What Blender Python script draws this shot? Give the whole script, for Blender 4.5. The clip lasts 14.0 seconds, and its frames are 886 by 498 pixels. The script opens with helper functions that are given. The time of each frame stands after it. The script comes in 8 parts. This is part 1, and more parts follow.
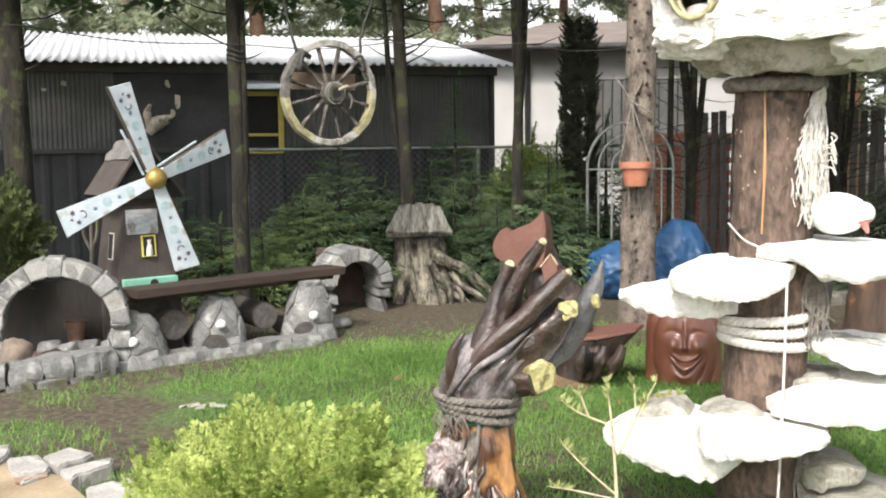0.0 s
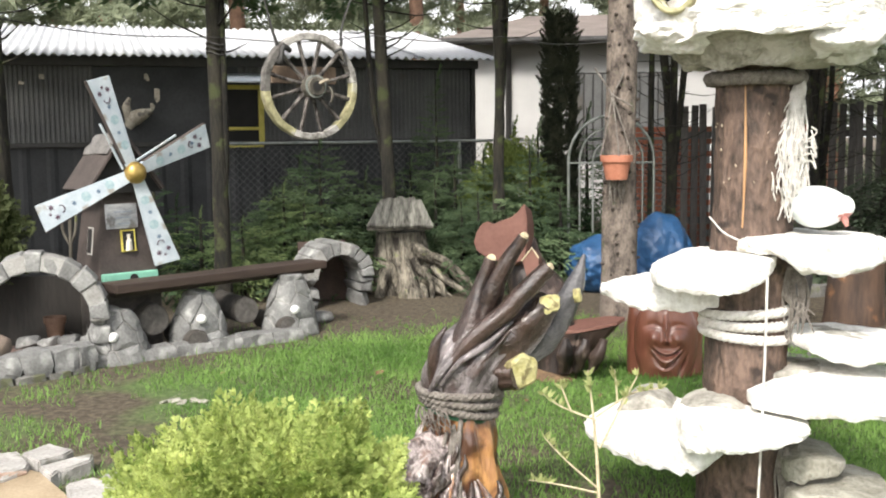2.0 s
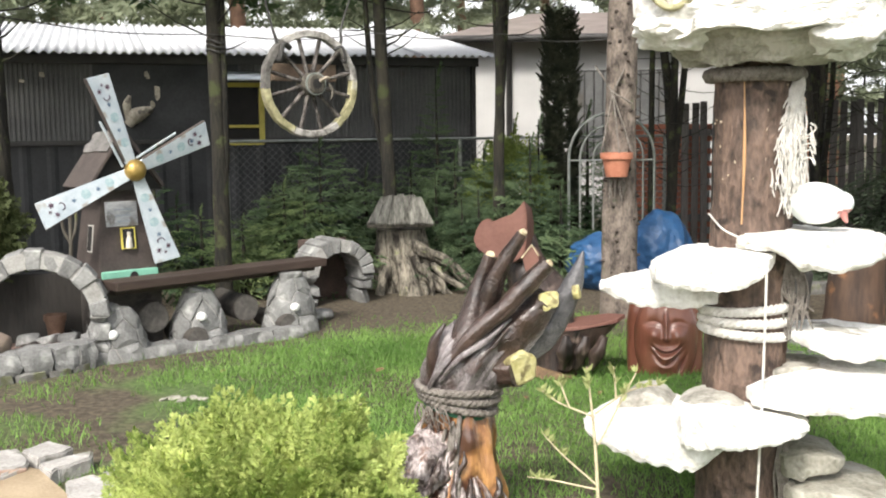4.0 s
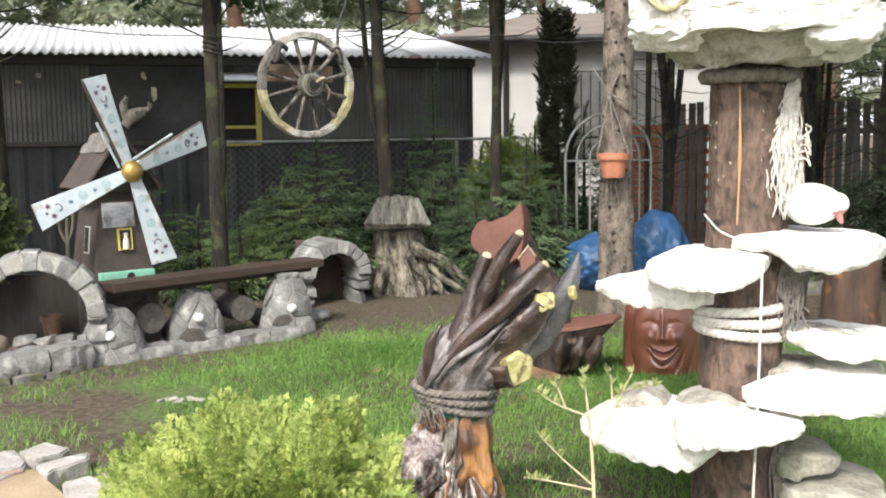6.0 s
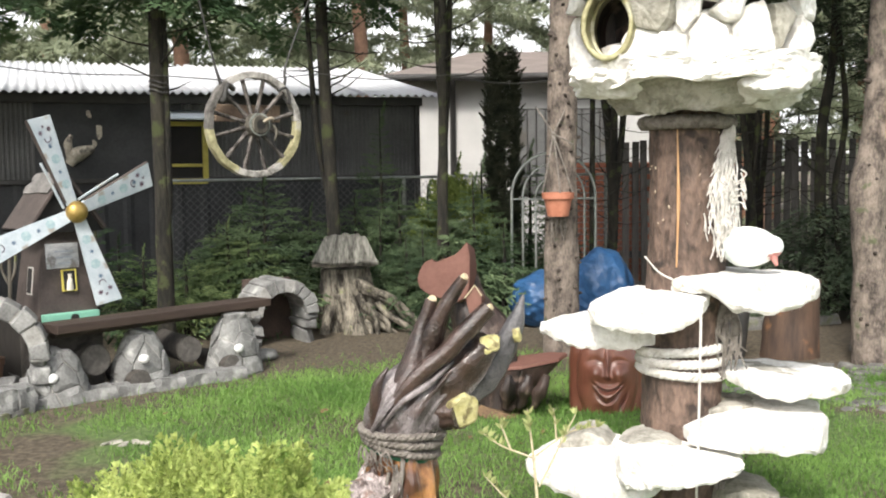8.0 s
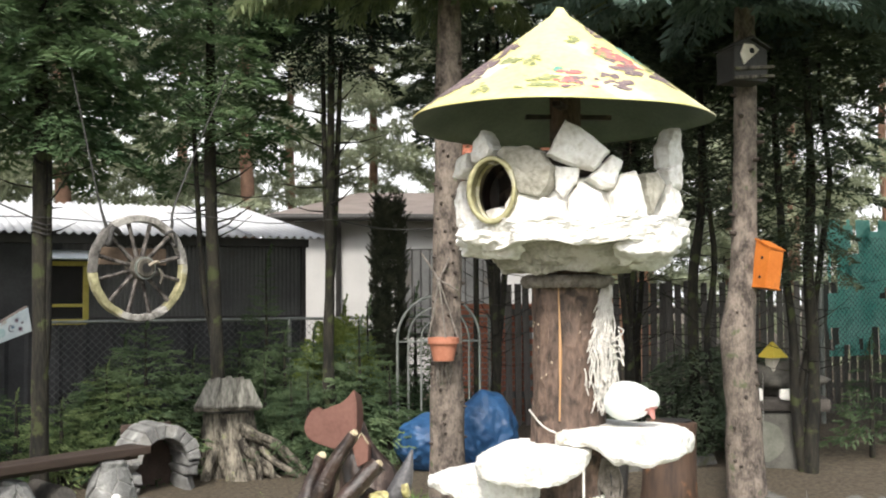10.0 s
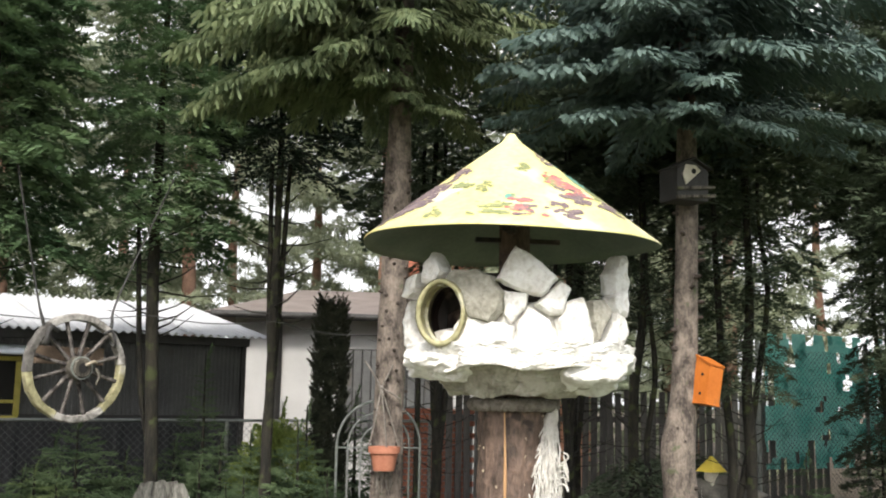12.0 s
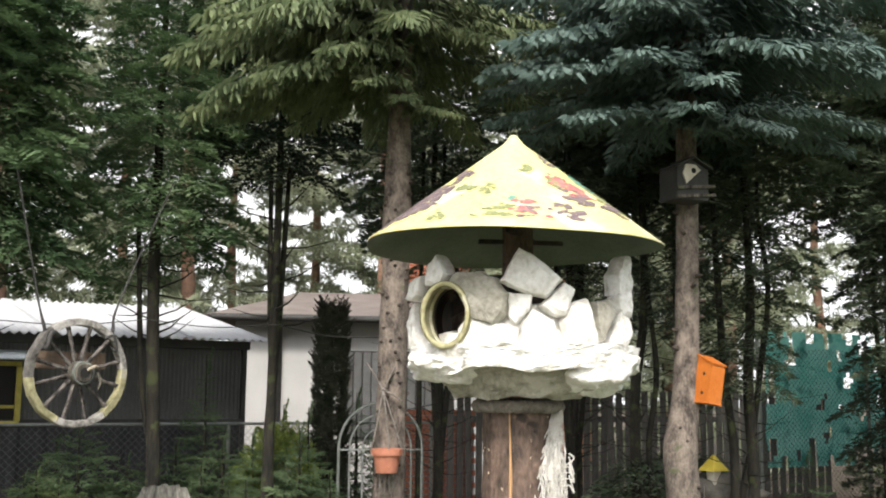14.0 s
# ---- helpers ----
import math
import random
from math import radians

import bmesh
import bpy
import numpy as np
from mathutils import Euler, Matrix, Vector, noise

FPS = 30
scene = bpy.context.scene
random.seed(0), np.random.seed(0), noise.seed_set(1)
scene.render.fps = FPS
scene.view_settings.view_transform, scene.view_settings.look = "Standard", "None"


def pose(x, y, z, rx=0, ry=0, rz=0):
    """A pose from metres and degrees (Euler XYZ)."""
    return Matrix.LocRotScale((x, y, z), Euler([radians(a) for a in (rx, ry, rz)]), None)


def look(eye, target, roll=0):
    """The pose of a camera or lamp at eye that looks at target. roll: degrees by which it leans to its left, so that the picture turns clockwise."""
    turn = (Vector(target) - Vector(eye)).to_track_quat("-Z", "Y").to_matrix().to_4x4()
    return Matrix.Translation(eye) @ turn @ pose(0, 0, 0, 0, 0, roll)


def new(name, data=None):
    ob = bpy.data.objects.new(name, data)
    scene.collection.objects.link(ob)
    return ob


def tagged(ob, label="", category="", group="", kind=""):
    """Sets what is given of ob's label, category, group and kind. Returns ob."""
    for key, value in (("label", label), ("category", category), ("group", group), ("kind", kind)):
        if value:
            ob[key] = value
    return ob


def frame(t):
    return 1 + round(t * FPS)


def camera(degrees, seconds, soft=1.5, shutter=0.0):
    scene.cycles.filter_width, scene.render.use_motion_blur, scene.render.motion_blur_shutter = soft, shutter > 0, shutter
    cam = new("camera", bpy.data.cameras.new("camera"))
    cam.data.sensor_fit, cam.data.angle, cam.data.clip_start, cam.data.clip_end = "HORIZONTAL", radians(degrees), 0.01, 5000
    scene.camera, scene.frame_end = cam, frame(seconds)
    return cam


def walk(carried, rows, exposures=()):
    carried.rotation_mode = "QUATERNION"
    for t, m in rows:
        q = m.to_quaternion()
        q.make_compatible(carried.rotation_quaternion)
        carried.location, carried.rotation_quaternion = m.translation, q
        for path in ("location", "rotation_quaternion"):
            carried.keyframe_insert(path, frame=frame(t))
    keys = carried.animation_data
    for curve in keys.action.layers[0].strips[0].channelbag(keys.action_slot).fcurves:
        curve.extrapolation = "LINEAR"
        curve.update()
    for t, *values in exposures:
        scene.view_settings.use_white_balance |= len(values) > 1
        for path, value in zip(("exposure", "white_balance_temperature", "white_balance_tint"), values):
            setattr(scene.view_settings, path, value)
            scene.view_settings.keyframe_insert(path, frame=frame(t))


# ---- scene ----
# camera: held by hand, standing on the lawn edge, panning right and tilting up
cam = camera(44.96, 14.0, soft=2.0)
PATH = [  # t, x, y, z, tilt, lean, turn
    (0.0, 0.000, 0.000, 1.500, 84.20, 0.57, 0.00),
    (0.5, 0.010, 0.005, 1.505, 83.90, 0.66, -0.34),
    (1.0, 0.004, 0.004, 1.506, 83.70, 0.48, -0.56),
    (1.5, 0.001, 0.003, 1.503, 83.84, 0.55, -0.80),
    (2.0, -0.001, 0.008, 1.502, 83.84, 0.61, -1.01),
    (2.5, 0.009, 0.006, 1.503, 83.78, 0.67, -1.04),
    (3.0, 0.008, 0.008, 1.501, 83.77, 0.63, -0.91),
    (5.5, 0.008, 0.010, 1.496, 83.68, 0.73, -1.02),
    (6.0, 0.011, 0.002, 1.501, 83.75, 0.71, -1.10),
    (6.5, 0.020, -0.008, 1.504, 84.05, 0.78, -1.42),
    (7.0, 0.026, -0.024, 1.511, 84.36, 0.67, -2.20),
    (7.5, 0.027, -0.032, 1.518, 84.66, 0.68, -2.83),
    (8.0, 0.019, -0.046, 1.539, 85.56, 0.70, -3.87),
    (8.5, 0.004, -0.083, 1.565, 87.46, 0.51, -5.61),
    (9.0, 0.003, -0.107, 1.585, 89.32, 0.34, -7.90),
    (9.2, -0.002, -0.126, 1.596, 89.97, 0.35, -8.57),
    (11.3, -0.026, -0.166, 1.686, 96.07, -0.42, -11.69),
    (11.5, -0.031, -0.169, 1.701, 96.40, -0.76, -12.08),
    (12.0, -0.050, -0.170, 1.727, 97.79, -1.03, -13.33),
    (12.5, -0.061, -0.172, 1.744, 98.50, -0.58, -13.92),
    (13.0, -0.075, -0.171, 1.734, 97.89, -0.67, -13.75),
    (13.5, -0.071, -0.174, 1.733, 97.83, -0.56, -13.64),
    (14.0, -0.072, -0.166, 1.733, 97.83, -0.51, -13.37),
]
walk(cam, [(r[0], pose(*r[1:])) for r in PATH], exposures=[(0, 0.9), (5.5, 0.88), (8, 0.85), (9, 0.78), (11.5, 0.64), (14, 0.64)])

# light: bright thin cloud, a soft high sun behind the camera
SUN_ELEV, SUN_AZ = 45, 200  # azimuth clockwise from +y
world = bpy.data.worlds.new("sky")
scene.world = world
world.use_nodes = True
wn = world.node_tree.nodes
sky = wn.new("ShaderNodeTexSky")
sky.sky_type, sky.sun_disc = "NISHITA", False
sky.sun_elevation, sky.sun_rotation = radians(SUN_ELEV), radians(SUN_AZ)
sky.air_density, sky.dust_density, sky.ozone_density = 1.0, 4.0, 1.0
haze = wn.new("ShaderNodeHueSaturation")
haze.inputs["Saturation"].default_value = 0.35
world.node_tree.links.new(sky.outputs[0], haze.inputs["Color"])
world.node_tree.links.new(haze.outputs[0], wn["Background"].inputs["Color"])
wn["Background"].inputs["Strength"].default_value = 0.15
sun = new("sun", bpy.data.lights.new("sun", "SUN"))
sun.data.energy, sun.data.angle, sun.data.color = 2.2, radians(9), (1.0, 0.95, 0.87)
a, e = radians(SUN_AZ), radians(SUN_ELEV)
sun.matrix_world = look((math.sin(a) * math.cos(e) * 30, math.cos(a) * math.cos(e) * 30, math.sin(e) * 30), (0, 0, 0))

# ---------------------------------------------------------------- materials
MATS = {}


def node_mat(name):
    m = bpy.data.materials.new(name)
    m.use_nodes = True
    nt = m.node_tree
    return m, nt, nt.nodes["Principled BSDF"]


def mat(name, c1, c2, scale=6.0, rough=0.8, bump=0.3, fine=60.0, stretch=(1, 1, 1), metal=0.0, wear=None, wear_at=0.62, vary=0.0, trans=0.0, coat=0.0, span=(0.52, 0.98)):
    """A surface of two mixed colours at a coarse and a fine scale, with relief; wear: a third colour in patches; vary: change from piece to piece."""
    if name in MATS:
        return MATS[name]
    m, nt, p = node_mat(name)
    N, L = nt.nodes.new, nt.links.new
    tc, mp = N("ShaderNodeTexCoord"), N("ShaderNodeMapping")
    mp.inputs["Scale"].default_value = stretch
    L(tc.outputs["Object"], mp.inputs["Vector"])
    n1, n2 = N("ShaderNodeTexNoise"), N("ShaderNodeTexNoise")
    n1.inputs["Scale"].default_value, n2.inputs["Scale"].default_value = scale, fine
    n1.inputs["Detail"].default_value, n2.inputs["Detail"].default_value = 5, 3
    for n in (n1, n2):
        L(mp.outputs[0], n.inputs["Vector"])
    mix = N("ShaderNodeMath")
    mix.operation = "MULTIPLY_ADD"
    L(n2.outputs["Fac"], mix.inputs[0])
    mix.inputs[1].default_value = 0.5
    L(n1.outputs["Fac"], mix.inputs[2])
    ramp = N("ShaderNodeValToRGB")
    ramp.color_ramp.elements[0].position, ramp.color_ramp.elements[1].position = span
    ramp.color_ramp.elements[0].color, ramp.color_ramp.elements[1].color = (*c1, 1), (*c2, 1)
    L(mix.outputs[0], ramp.inputs[0])
    col = ramp.outputs[0]
    if wear:
        n3, r3, mx = N("ShaderNodeTexNoise"), N("ShaderNodeValToRGB"), N("ShaderNodeMixRGB")
        n3.inputs["Scale"].default_value, n3.inputs["Detail"].default_value = scale * 0.7 + 1.3, 6
        L(tc.outputs["Object"], n3.inputs["Vector"])
        r3.color_ramp.elements[0].position, r3.color_ramp.elements[1].position = wear_at - 0.04, wear_at + 0.05
        L(n3.outputs["Fac"], r3.inputs[0])
        L(r3.outputs[0], mx.inputs["Fac"])
        L(col, mx.inputs["Color1"])
        mx.inputs["Color2"].default_value = (*wear, 1)
        col = mx.outputs[0]
    if vary:
        oi, gi, ad, hs, mr = N("ShaderNodeObjectInfo"), N("ShaderNodeNewGeometry"), N("ShaderNodeMath"), N("ShaderNodeHueSaturation"), N("ShaderNodeMapRange")
        L(oi.outputs["Random"], ad.inputs[0])
        L(gi.outputs["Random Per Island"], ad.inputs[1])
        mr.inputs["From Max"].default_value = 2
        mr.inputs["To Min"].default_value, mr.inputs["To Max"].default_value = 1 - vary, 1 + vary
        L(ad.outputs[0], mr.inputs["Value"])
        L(mr.outputs[0], hs.inputs["Value"])
        L(col, hs.inputs["Color"])
        col = hs.outputs[0]
    L(col, p.inputs["Base Color"])
    p.inputs["Roughness"].default_value, p.inputs["Metallic"].default_value = rough, metal
    p.inputs["Coat Weight"].default_value = coat
    p.inputs["Coat Roughness"].default_value = 0.2
    if bump:
        b = N("ShaderNodeBump")
        b.inputs["Strength"].default_value, b.inputs["Distance"].default_value = bump, 0.018
        L(mix.outputs[0], b.inputs["Height"])
        L(b.outputs[0], p.inputs["Normal"])
    if trans:
        p.inputs["Specular IOR Level"].default_value = 0.2
        tr, ms = N("ShaderNodeBsdfTranslucent"), N("ShaderNodeMixShader")
        L(col, tr.inputs["Color"])
        ms.inputs[0].default_value = trans
        L(p.outputs[0], ms.inputs[1])
        L(tr.outputs[0], ms.inputs[2])
        L(ms.outputs[0], nt.nodes["Material Output"].inputs["Surface"])
    MATS[name] = m
    return m


LIMESTONE = mat("white limestone", (0.6, 0.575, 0.52), (0.87, 0.86, 0.83), 11, 0.9, 0.9, 60, wear=(0.5, 0.47, 0.38), wear_at=0.66, vary=0.08, span=(0.55, 0.86))
GREYLIME = mat("weathered and shade-grey limestone", (0.2, 0.19, 0.15), (0.44, 0.42, 0.36), 9, 0.92, 0.9, 60, vary=0.15, span=(0.55, 0.9))
GREYSTONE = mat("grey field stone", (0.105, 0.105, 0.102), (0.265, 0.265, 0.256), 7, 0.85, 0.6, 60, wear=(0.4, 0.4, 0.38), wear_at=0.63, vary=0.25)
EDGESTONE = mat("dull path stone", (0.08, 0.078, 0.07), (0.2, 0.195, 0.18), 7, 0.9, 0.6, 60, wear=(0.12, 0.125, 0.07), wear_at=0.6, vary=0.2)
MORTAR = mat("grey mortar", (0.208, 0.202, 0.189), (0.39, 0.384, 0.364), 8, 0.95, 0.6, 70)
SPRUCEBARK = mat("spruce bark", (0.05, 0.04, 0.034), (0.25, 0.205, 0.17), 12, 0.92, 1.0, 60, (1, 1, 0.6), wear=(0.1, 0.11, 0.06), wear_at=0.66, span=(0.56, 0.95))
DARKBARK = mat("dark mossy bark", (0.006, 0.0055, 0.0045), (0.034, 0.03, 0.021), 10, 0.95, 1.0, 50, (1, 1, 0.25), wear=(0.05, 0.058, 0.022), wear_at=0.58, span=(0.58, 0.95))
CHARBARK = mat("black brown log bark", (0.009, 0.00675, 0.006), (0.07, 0.045, 0.036), 9, 0.5, 1.0, 40, (1, 1, 0.25), wear=(0.16, 0.12, 0.1), wear_at=0.64, span=(0.58, 0.95))
PINEBARK = mat("orange pine bark", (0.16, 0.095, 0.065), (0.34, 0.2, 0.14), 4, 0.9, 0.8, 20)
POLEWOOD = mat("brown stained log", (0.035, 0.024, 0.019), (0.19, 0.127, 0.096), 15, 0.72, 1.0, 60, (1, 1, 0.45), wear=(0.032, 0.021, 0.016), wear_at=0.64)
STREAK = mat("bare orange wood", (0.42, 0.22, 0.1), (0.62, 0.39, 0.2), 10, 0.65, 0.4, 40, (1, 1, 0.1))
# the third colour here paints a silver sheen on the varnish in patches
DRIFT = mat("varnished dark root wood", (0.012, 0.007, 0.005), (0.08, 0.05, 0.04), 9, 0.3, 0.8, 90, (1, 1, 1), wear=(0.17, 0.15, 0.15), wear_at=0.68, coat=0.5, span=(0.55, 0.95))
ORANGEWOOD = mat("varnished orange wood", (0.13, 0.042, 0.014), (0.52, 0.27, 0.1), 9, 0.34, 1.0, 44, (1, 1, 0.3), wear=(0.07, 0.028, 0.014), wear_at=0.52, coat=0.7, span=(0.6, 0.95))
YELLOWCUT = mat("yellow painted cut wood", (0.36, 0.32, 0.11), (0.6, 0.56, 0.3), 24, 0.6, 0.6, 90, wear=(0.17, 0.14, 0.06), wear_at=0.58)
REDBROWN = mat("red brown wood paint", (0.14, 0.062, 0.047), (0.2, 0.095, 0.073), 5, 0.55, 0.25, 40)
CARVED = mat("varnished carved wood", (0.1, 0.036, 0.022), (0.19, 0.075, 0.048), 6, 0.36, 0.35, 40, (1, 1, 0.2), coat=0.5)
GREYWOOD = mat("weathered grey wood", (0.024, 0.021, 0.017), (0.19, 0.172, 0.14), 12, 0.9, 1.0, 50, (1, 1, 0.25), wear=(0.13, 0.14, 0.06), wear_at=0.66)
PLANKWOOD = mat("dark brown plank", (0.026, 0.017, 0.013), (0.06, 0.04, 0.031), 6, 0.7, 0.5, 40, (0.15, 1, 1))
LOGEND = mat("dark log", (0.03, 0.026, 0.023), (0.085, 0.075, 0.065), 9, 0.85, 0.6, 50, vary=0.2)
ROPE = mat("grey rope", (0.107, 0.0902, 0.0779), (0.262, 0.238, 0.209), 30, 0.95, 0.8, 140)
WHITEROPE = mat("white rope", (0.55, 0.52, 0.47), (0.8, 0.78, 0.74), 30, 0.95, 0.7, 140)
SHEDMETAL = mat("dark grey corrugated steel", (0.075, 0.077, 0.077), (0.145, 0.145, 0.142), 2.2, 0.55, 0.15, 40, metal=0.2, wear=(0.095, 0.088, 0.077), wear_at=0.66)
ROOFMETAL = mat("pale corrugated roofing", (0.46, 0.47, 0.49), (0.6, 0.61, 0.63), 1.6, 0.5, 0.15, 30, wear=(0.5, 0.49, 0.47), wear_at=0.68)
DARKTRIM = mat("dark painted trim", (0.025, 0.024, 0.023), (0.05, 0.048, 0.045), 6, 0.6, 0.2)
YELLOWPAINT = mat("yellow paint", (0.42, 0.36, 0.06), (0.6, 0.52, 0.12), 12, 0.5, 0.2)
MILLBROWN = mat("brown painted boards", (0.042, 0.033, 0.03), (0.078, 0.062, 0.055), 7, 0.75, 0.3, 50, wear=(0.16, 0.145, 0.13), wear_at=0.74)
VANEWHITE = mat("worn pale blue white paint", (0.36, 0.42, 0.47), (0.51, 0.56, 0.59), 9, 0.6, 0.2, 60, wear=(0.32, 0.3, 0.27), wear_at=0.66)
BRASS = mat("gold paint", (0.35, 0.23, 0.06), (0.5, 0.35, 0.12), 8, 0.38, 0.1, metal=0.7)
GREENPAINT = mat("mint green paint", (0.16, 0.42, 0.3), (0.25, 0.52, 0.4), 9, 0.6, 0.2)
BLUEPAINT = mat("dark blue paint", (0.06, 0.1, 0.16), (0.14, 0.2, 0.28), 30, 0.7, 0.0)
FADEBLUE = mat("faded grey blue paint", (0.25, 0.36, 0.4), (0.38, 0.48, 0.5), 30, 0.7, 0.0)
DARKRED = mat("dark plum paint", (0.05, 0.03, 0.05), (0.12, 0.06, 0.09), 30, 0.7, 0.0)
# for solid pieces drawn as holes and windows, their inner shade as colour
NEARBLACK = mat("shadow black", (0.008, 0.008, 0.008), (0.016, 0.015, 0.014), 6, 0.8, 0.0)
CREAM = mat("cream plaster", (0.5, 0.46, 0.38), (0.68, 0.64, 0.55), 14, 0.8, 0.4)
WHITEPAINT = mat("white paint", (0.72, 0.72, 0.7), (0.84, 0.84, 0.82), 8, 0.6, 0.15)
TERRACOTTA = mat("terracotta", (0.36, 0.13, 0.075), (0.5, 0.21, 0.13), 12, 0.75, 0.2)
BLUEBAG = mat("blue plastic sheet", (0.012, 0.05, 0.13), (0.03, 0.1, 0.23), 7, 0.45, 0.8, 26)
ORANGEPAINT = mat("orange paint", (0.48, 0.13, 0.016), (0.6, 0.185, 0.03), 8, 0.5, 0.2, 60, wear=(0.4, 0.12, 0.025), wear_at=0.64)
IRON = mat("grey metal tube", (0.2, 0.22, 0.2), (0.36, 0.38, 0.35), 12, 0.5, 0.1, metal=0.5)
HOUSEWALL = mat("white house render", (0.42, 0.415, 0.4), (0.52, 0.515, 0.5), 1.5, 0.9, 0.2, 60)
GREYROOF = mat("grey brown roof sheet", (0.17, 0.14, 0.13), (0.27, 0.23, 0.21), 2, 0.7, 0.3, 30)
BRICK = mat("red brick", (0.3, 0.1, 0.06), (0.46, 0.18, 0.11), 8, 0.85, 0.4, 60, vary=0.2)
FENCEWOOD = mat("dark fence wood", (0.06, 0.055, 0.05), (0.19, 0.174, 0.16), 5, 0.85, 0.5, 40, (1, 1, 0.15), vary=0.3)
TEAL = mat("teal shade net", (0.12, 0.55, 0.47), (0.4, 0.82, 0.72), 2.2, 0.8, 0.2, 25, wear=(0.06, 0.26, 0.22), wear_at=0.6, trans=0.55)
CONEPAINT = mat("yellow painted metal", (0.73, 0.67, 0.25), (0.85, 0.79, 0.38), 5, 0.42, 0.15, 40, wear=(0.84, 0.8, 0.55), wear_at=0.6)
CONEUNDER = mat("grey underside metal", (0.12, 0.14, 0.12), (0.19, 0.21, 0.18), 5, 0.7, 0.15)
NEEDLE = mat("spruce needles", (0.085, 0.122, 0.062), (0.23, 0.275, 0.14), 2.5, 0.6, 0.0, 14, vary=0.18, trans=0.28)
BLUENEEDLE = mat("blue spruce needles", (0.09, 0.145, 0.125), (0.22, 0.3, 0.27), 2.5, 0.6, 0.0, 14, vary=0.18, trans=0.25)
YOUNGNEEDLE = mat("young spruce needles", (0.085, 0.135, 0.055), (0.26, 0.33, 0.14), 2.2, 0.65, 0.0, 14, vary=0.4, trans=0.3, span=(0.58, 0.94))
MIDNEEDLE = mat("green spruce needles", (0.05, 0.086, 0.045), (0.165, 0.225, 0.115), 2.2, 0.65, 0.0, 14, vary=0.4, trans=0.3, span=(0.58, 0.94))
DARKNEEDLE = mat("dark conifer needles", (0.02, 0.045, 0.02), (0.06, 0.1, 0.045), 3, 0.65, 0.0, 14, vary=0.35, trans=0.25)
# needle colour darkened to stand for the shade inside the crown
SHADELEAF = mat("conifer needles with painted shade", (0.014, 0.026, 0.016), (0.045, 0.068, 0.042), 2, 0.65, 0.0, 14, vary=0.15, trans=0.15)
THUJA = mat("thuja leaves", (0.055, 0.105, 0.05), (0.16, 0.235, 0.115), 1.4, 0.6, 0.0, 14, vary=0.12, trans=0.3, span=(0.58, 0.92))
GOLDTHUJA = mat("golden thuja leaves", (0.2, 0.3, 0.06), (0.66, 0.74, 0.26), 6, 0.6, 0.0, 25, vary=0.4, trans=0.35, span=(0.56, 0.92))
# lighter and greyer than near needles: distance haze mixed into the colour
FARLEAF = mat("haze-paled far needles", (0.19, 0.22, 0.14), (0.41, 0.45, 0.31), 1.0, 0.7, 0.0, 9, vary=0.15, trans=0.35)
STUMPWOOD = mat("bleached root wood", (0.022, 0.018, 0.013), (0.3, 0.27, 0.215), 12, 0.9, 1.0, 60, (1, 1, 0.35), wear=(0.2, 0.21, 0.1), wear_at=0.7, span=(0.6, 0.95))
HEDGELEAF = mat("dark hedge leaves", (0.04, 0.06, 0.036), (0.115, 0.145, 0.09), 2, 0.65, 0.0, 14, vary=0.15, trans=0.25)
SILVERBARK = mat("silvered root bark", (0.03, 0.024, 0.023), (0.25, 0.22, 0.22), 9, 0.36, 0.9, 110, (1, 1, 0.7), wear=(0.06, 0.036, 0.03), wear_at=0.6, coat=0.35, span=(0.54, 0.95))
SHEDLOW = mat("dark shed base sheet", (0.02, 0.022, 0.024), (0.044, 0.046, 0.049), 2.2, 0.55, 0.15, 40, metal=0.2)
PAVER = mat("pale grey paving stone", (0.27, 0.255, 0.235), (0.5, 0.48, 0.455), 7, 0.9, 0.6, 60, wear=(0.22, 0.215, 0.18), wear_at=0.62, vary=0.12)
CRUST = mat("grey top crust", (0.2, 0.19, 0.16), (0.46, 0.44, 0.39), 9, 0.92, 0.9, 60, span=(0.55, 0.9))
PALEBARK = mat("peeling silver bark", (0.05, 0.03, 0.025), (0.5, 0.43, 0.41), 20, 0.4, 1.0, 80, (1, 1, 0.4), wear=(0.2, 0.12, 0.09), wear_at=0.62, coat=0.5, span=(0.6, 0.92))
GRASS = mat("grass blades", (0.09, 0.18, 0.04), (0.23, 0.37, 0.1), 1.2, 0.6, 0.0, 12, vary=0.45, trans=0.3)
TWIG = mat("pale twig", (0.4, 0.338, 0.213), (0.625, 0.55, 0.375), 14, 0.8, 0.3)
BUD = mat("pale green leaf", (0.3, 0.34, 0.13), (0.45, 0.48, 0.22), 20, 0.6, 0.0, trans=0.3)


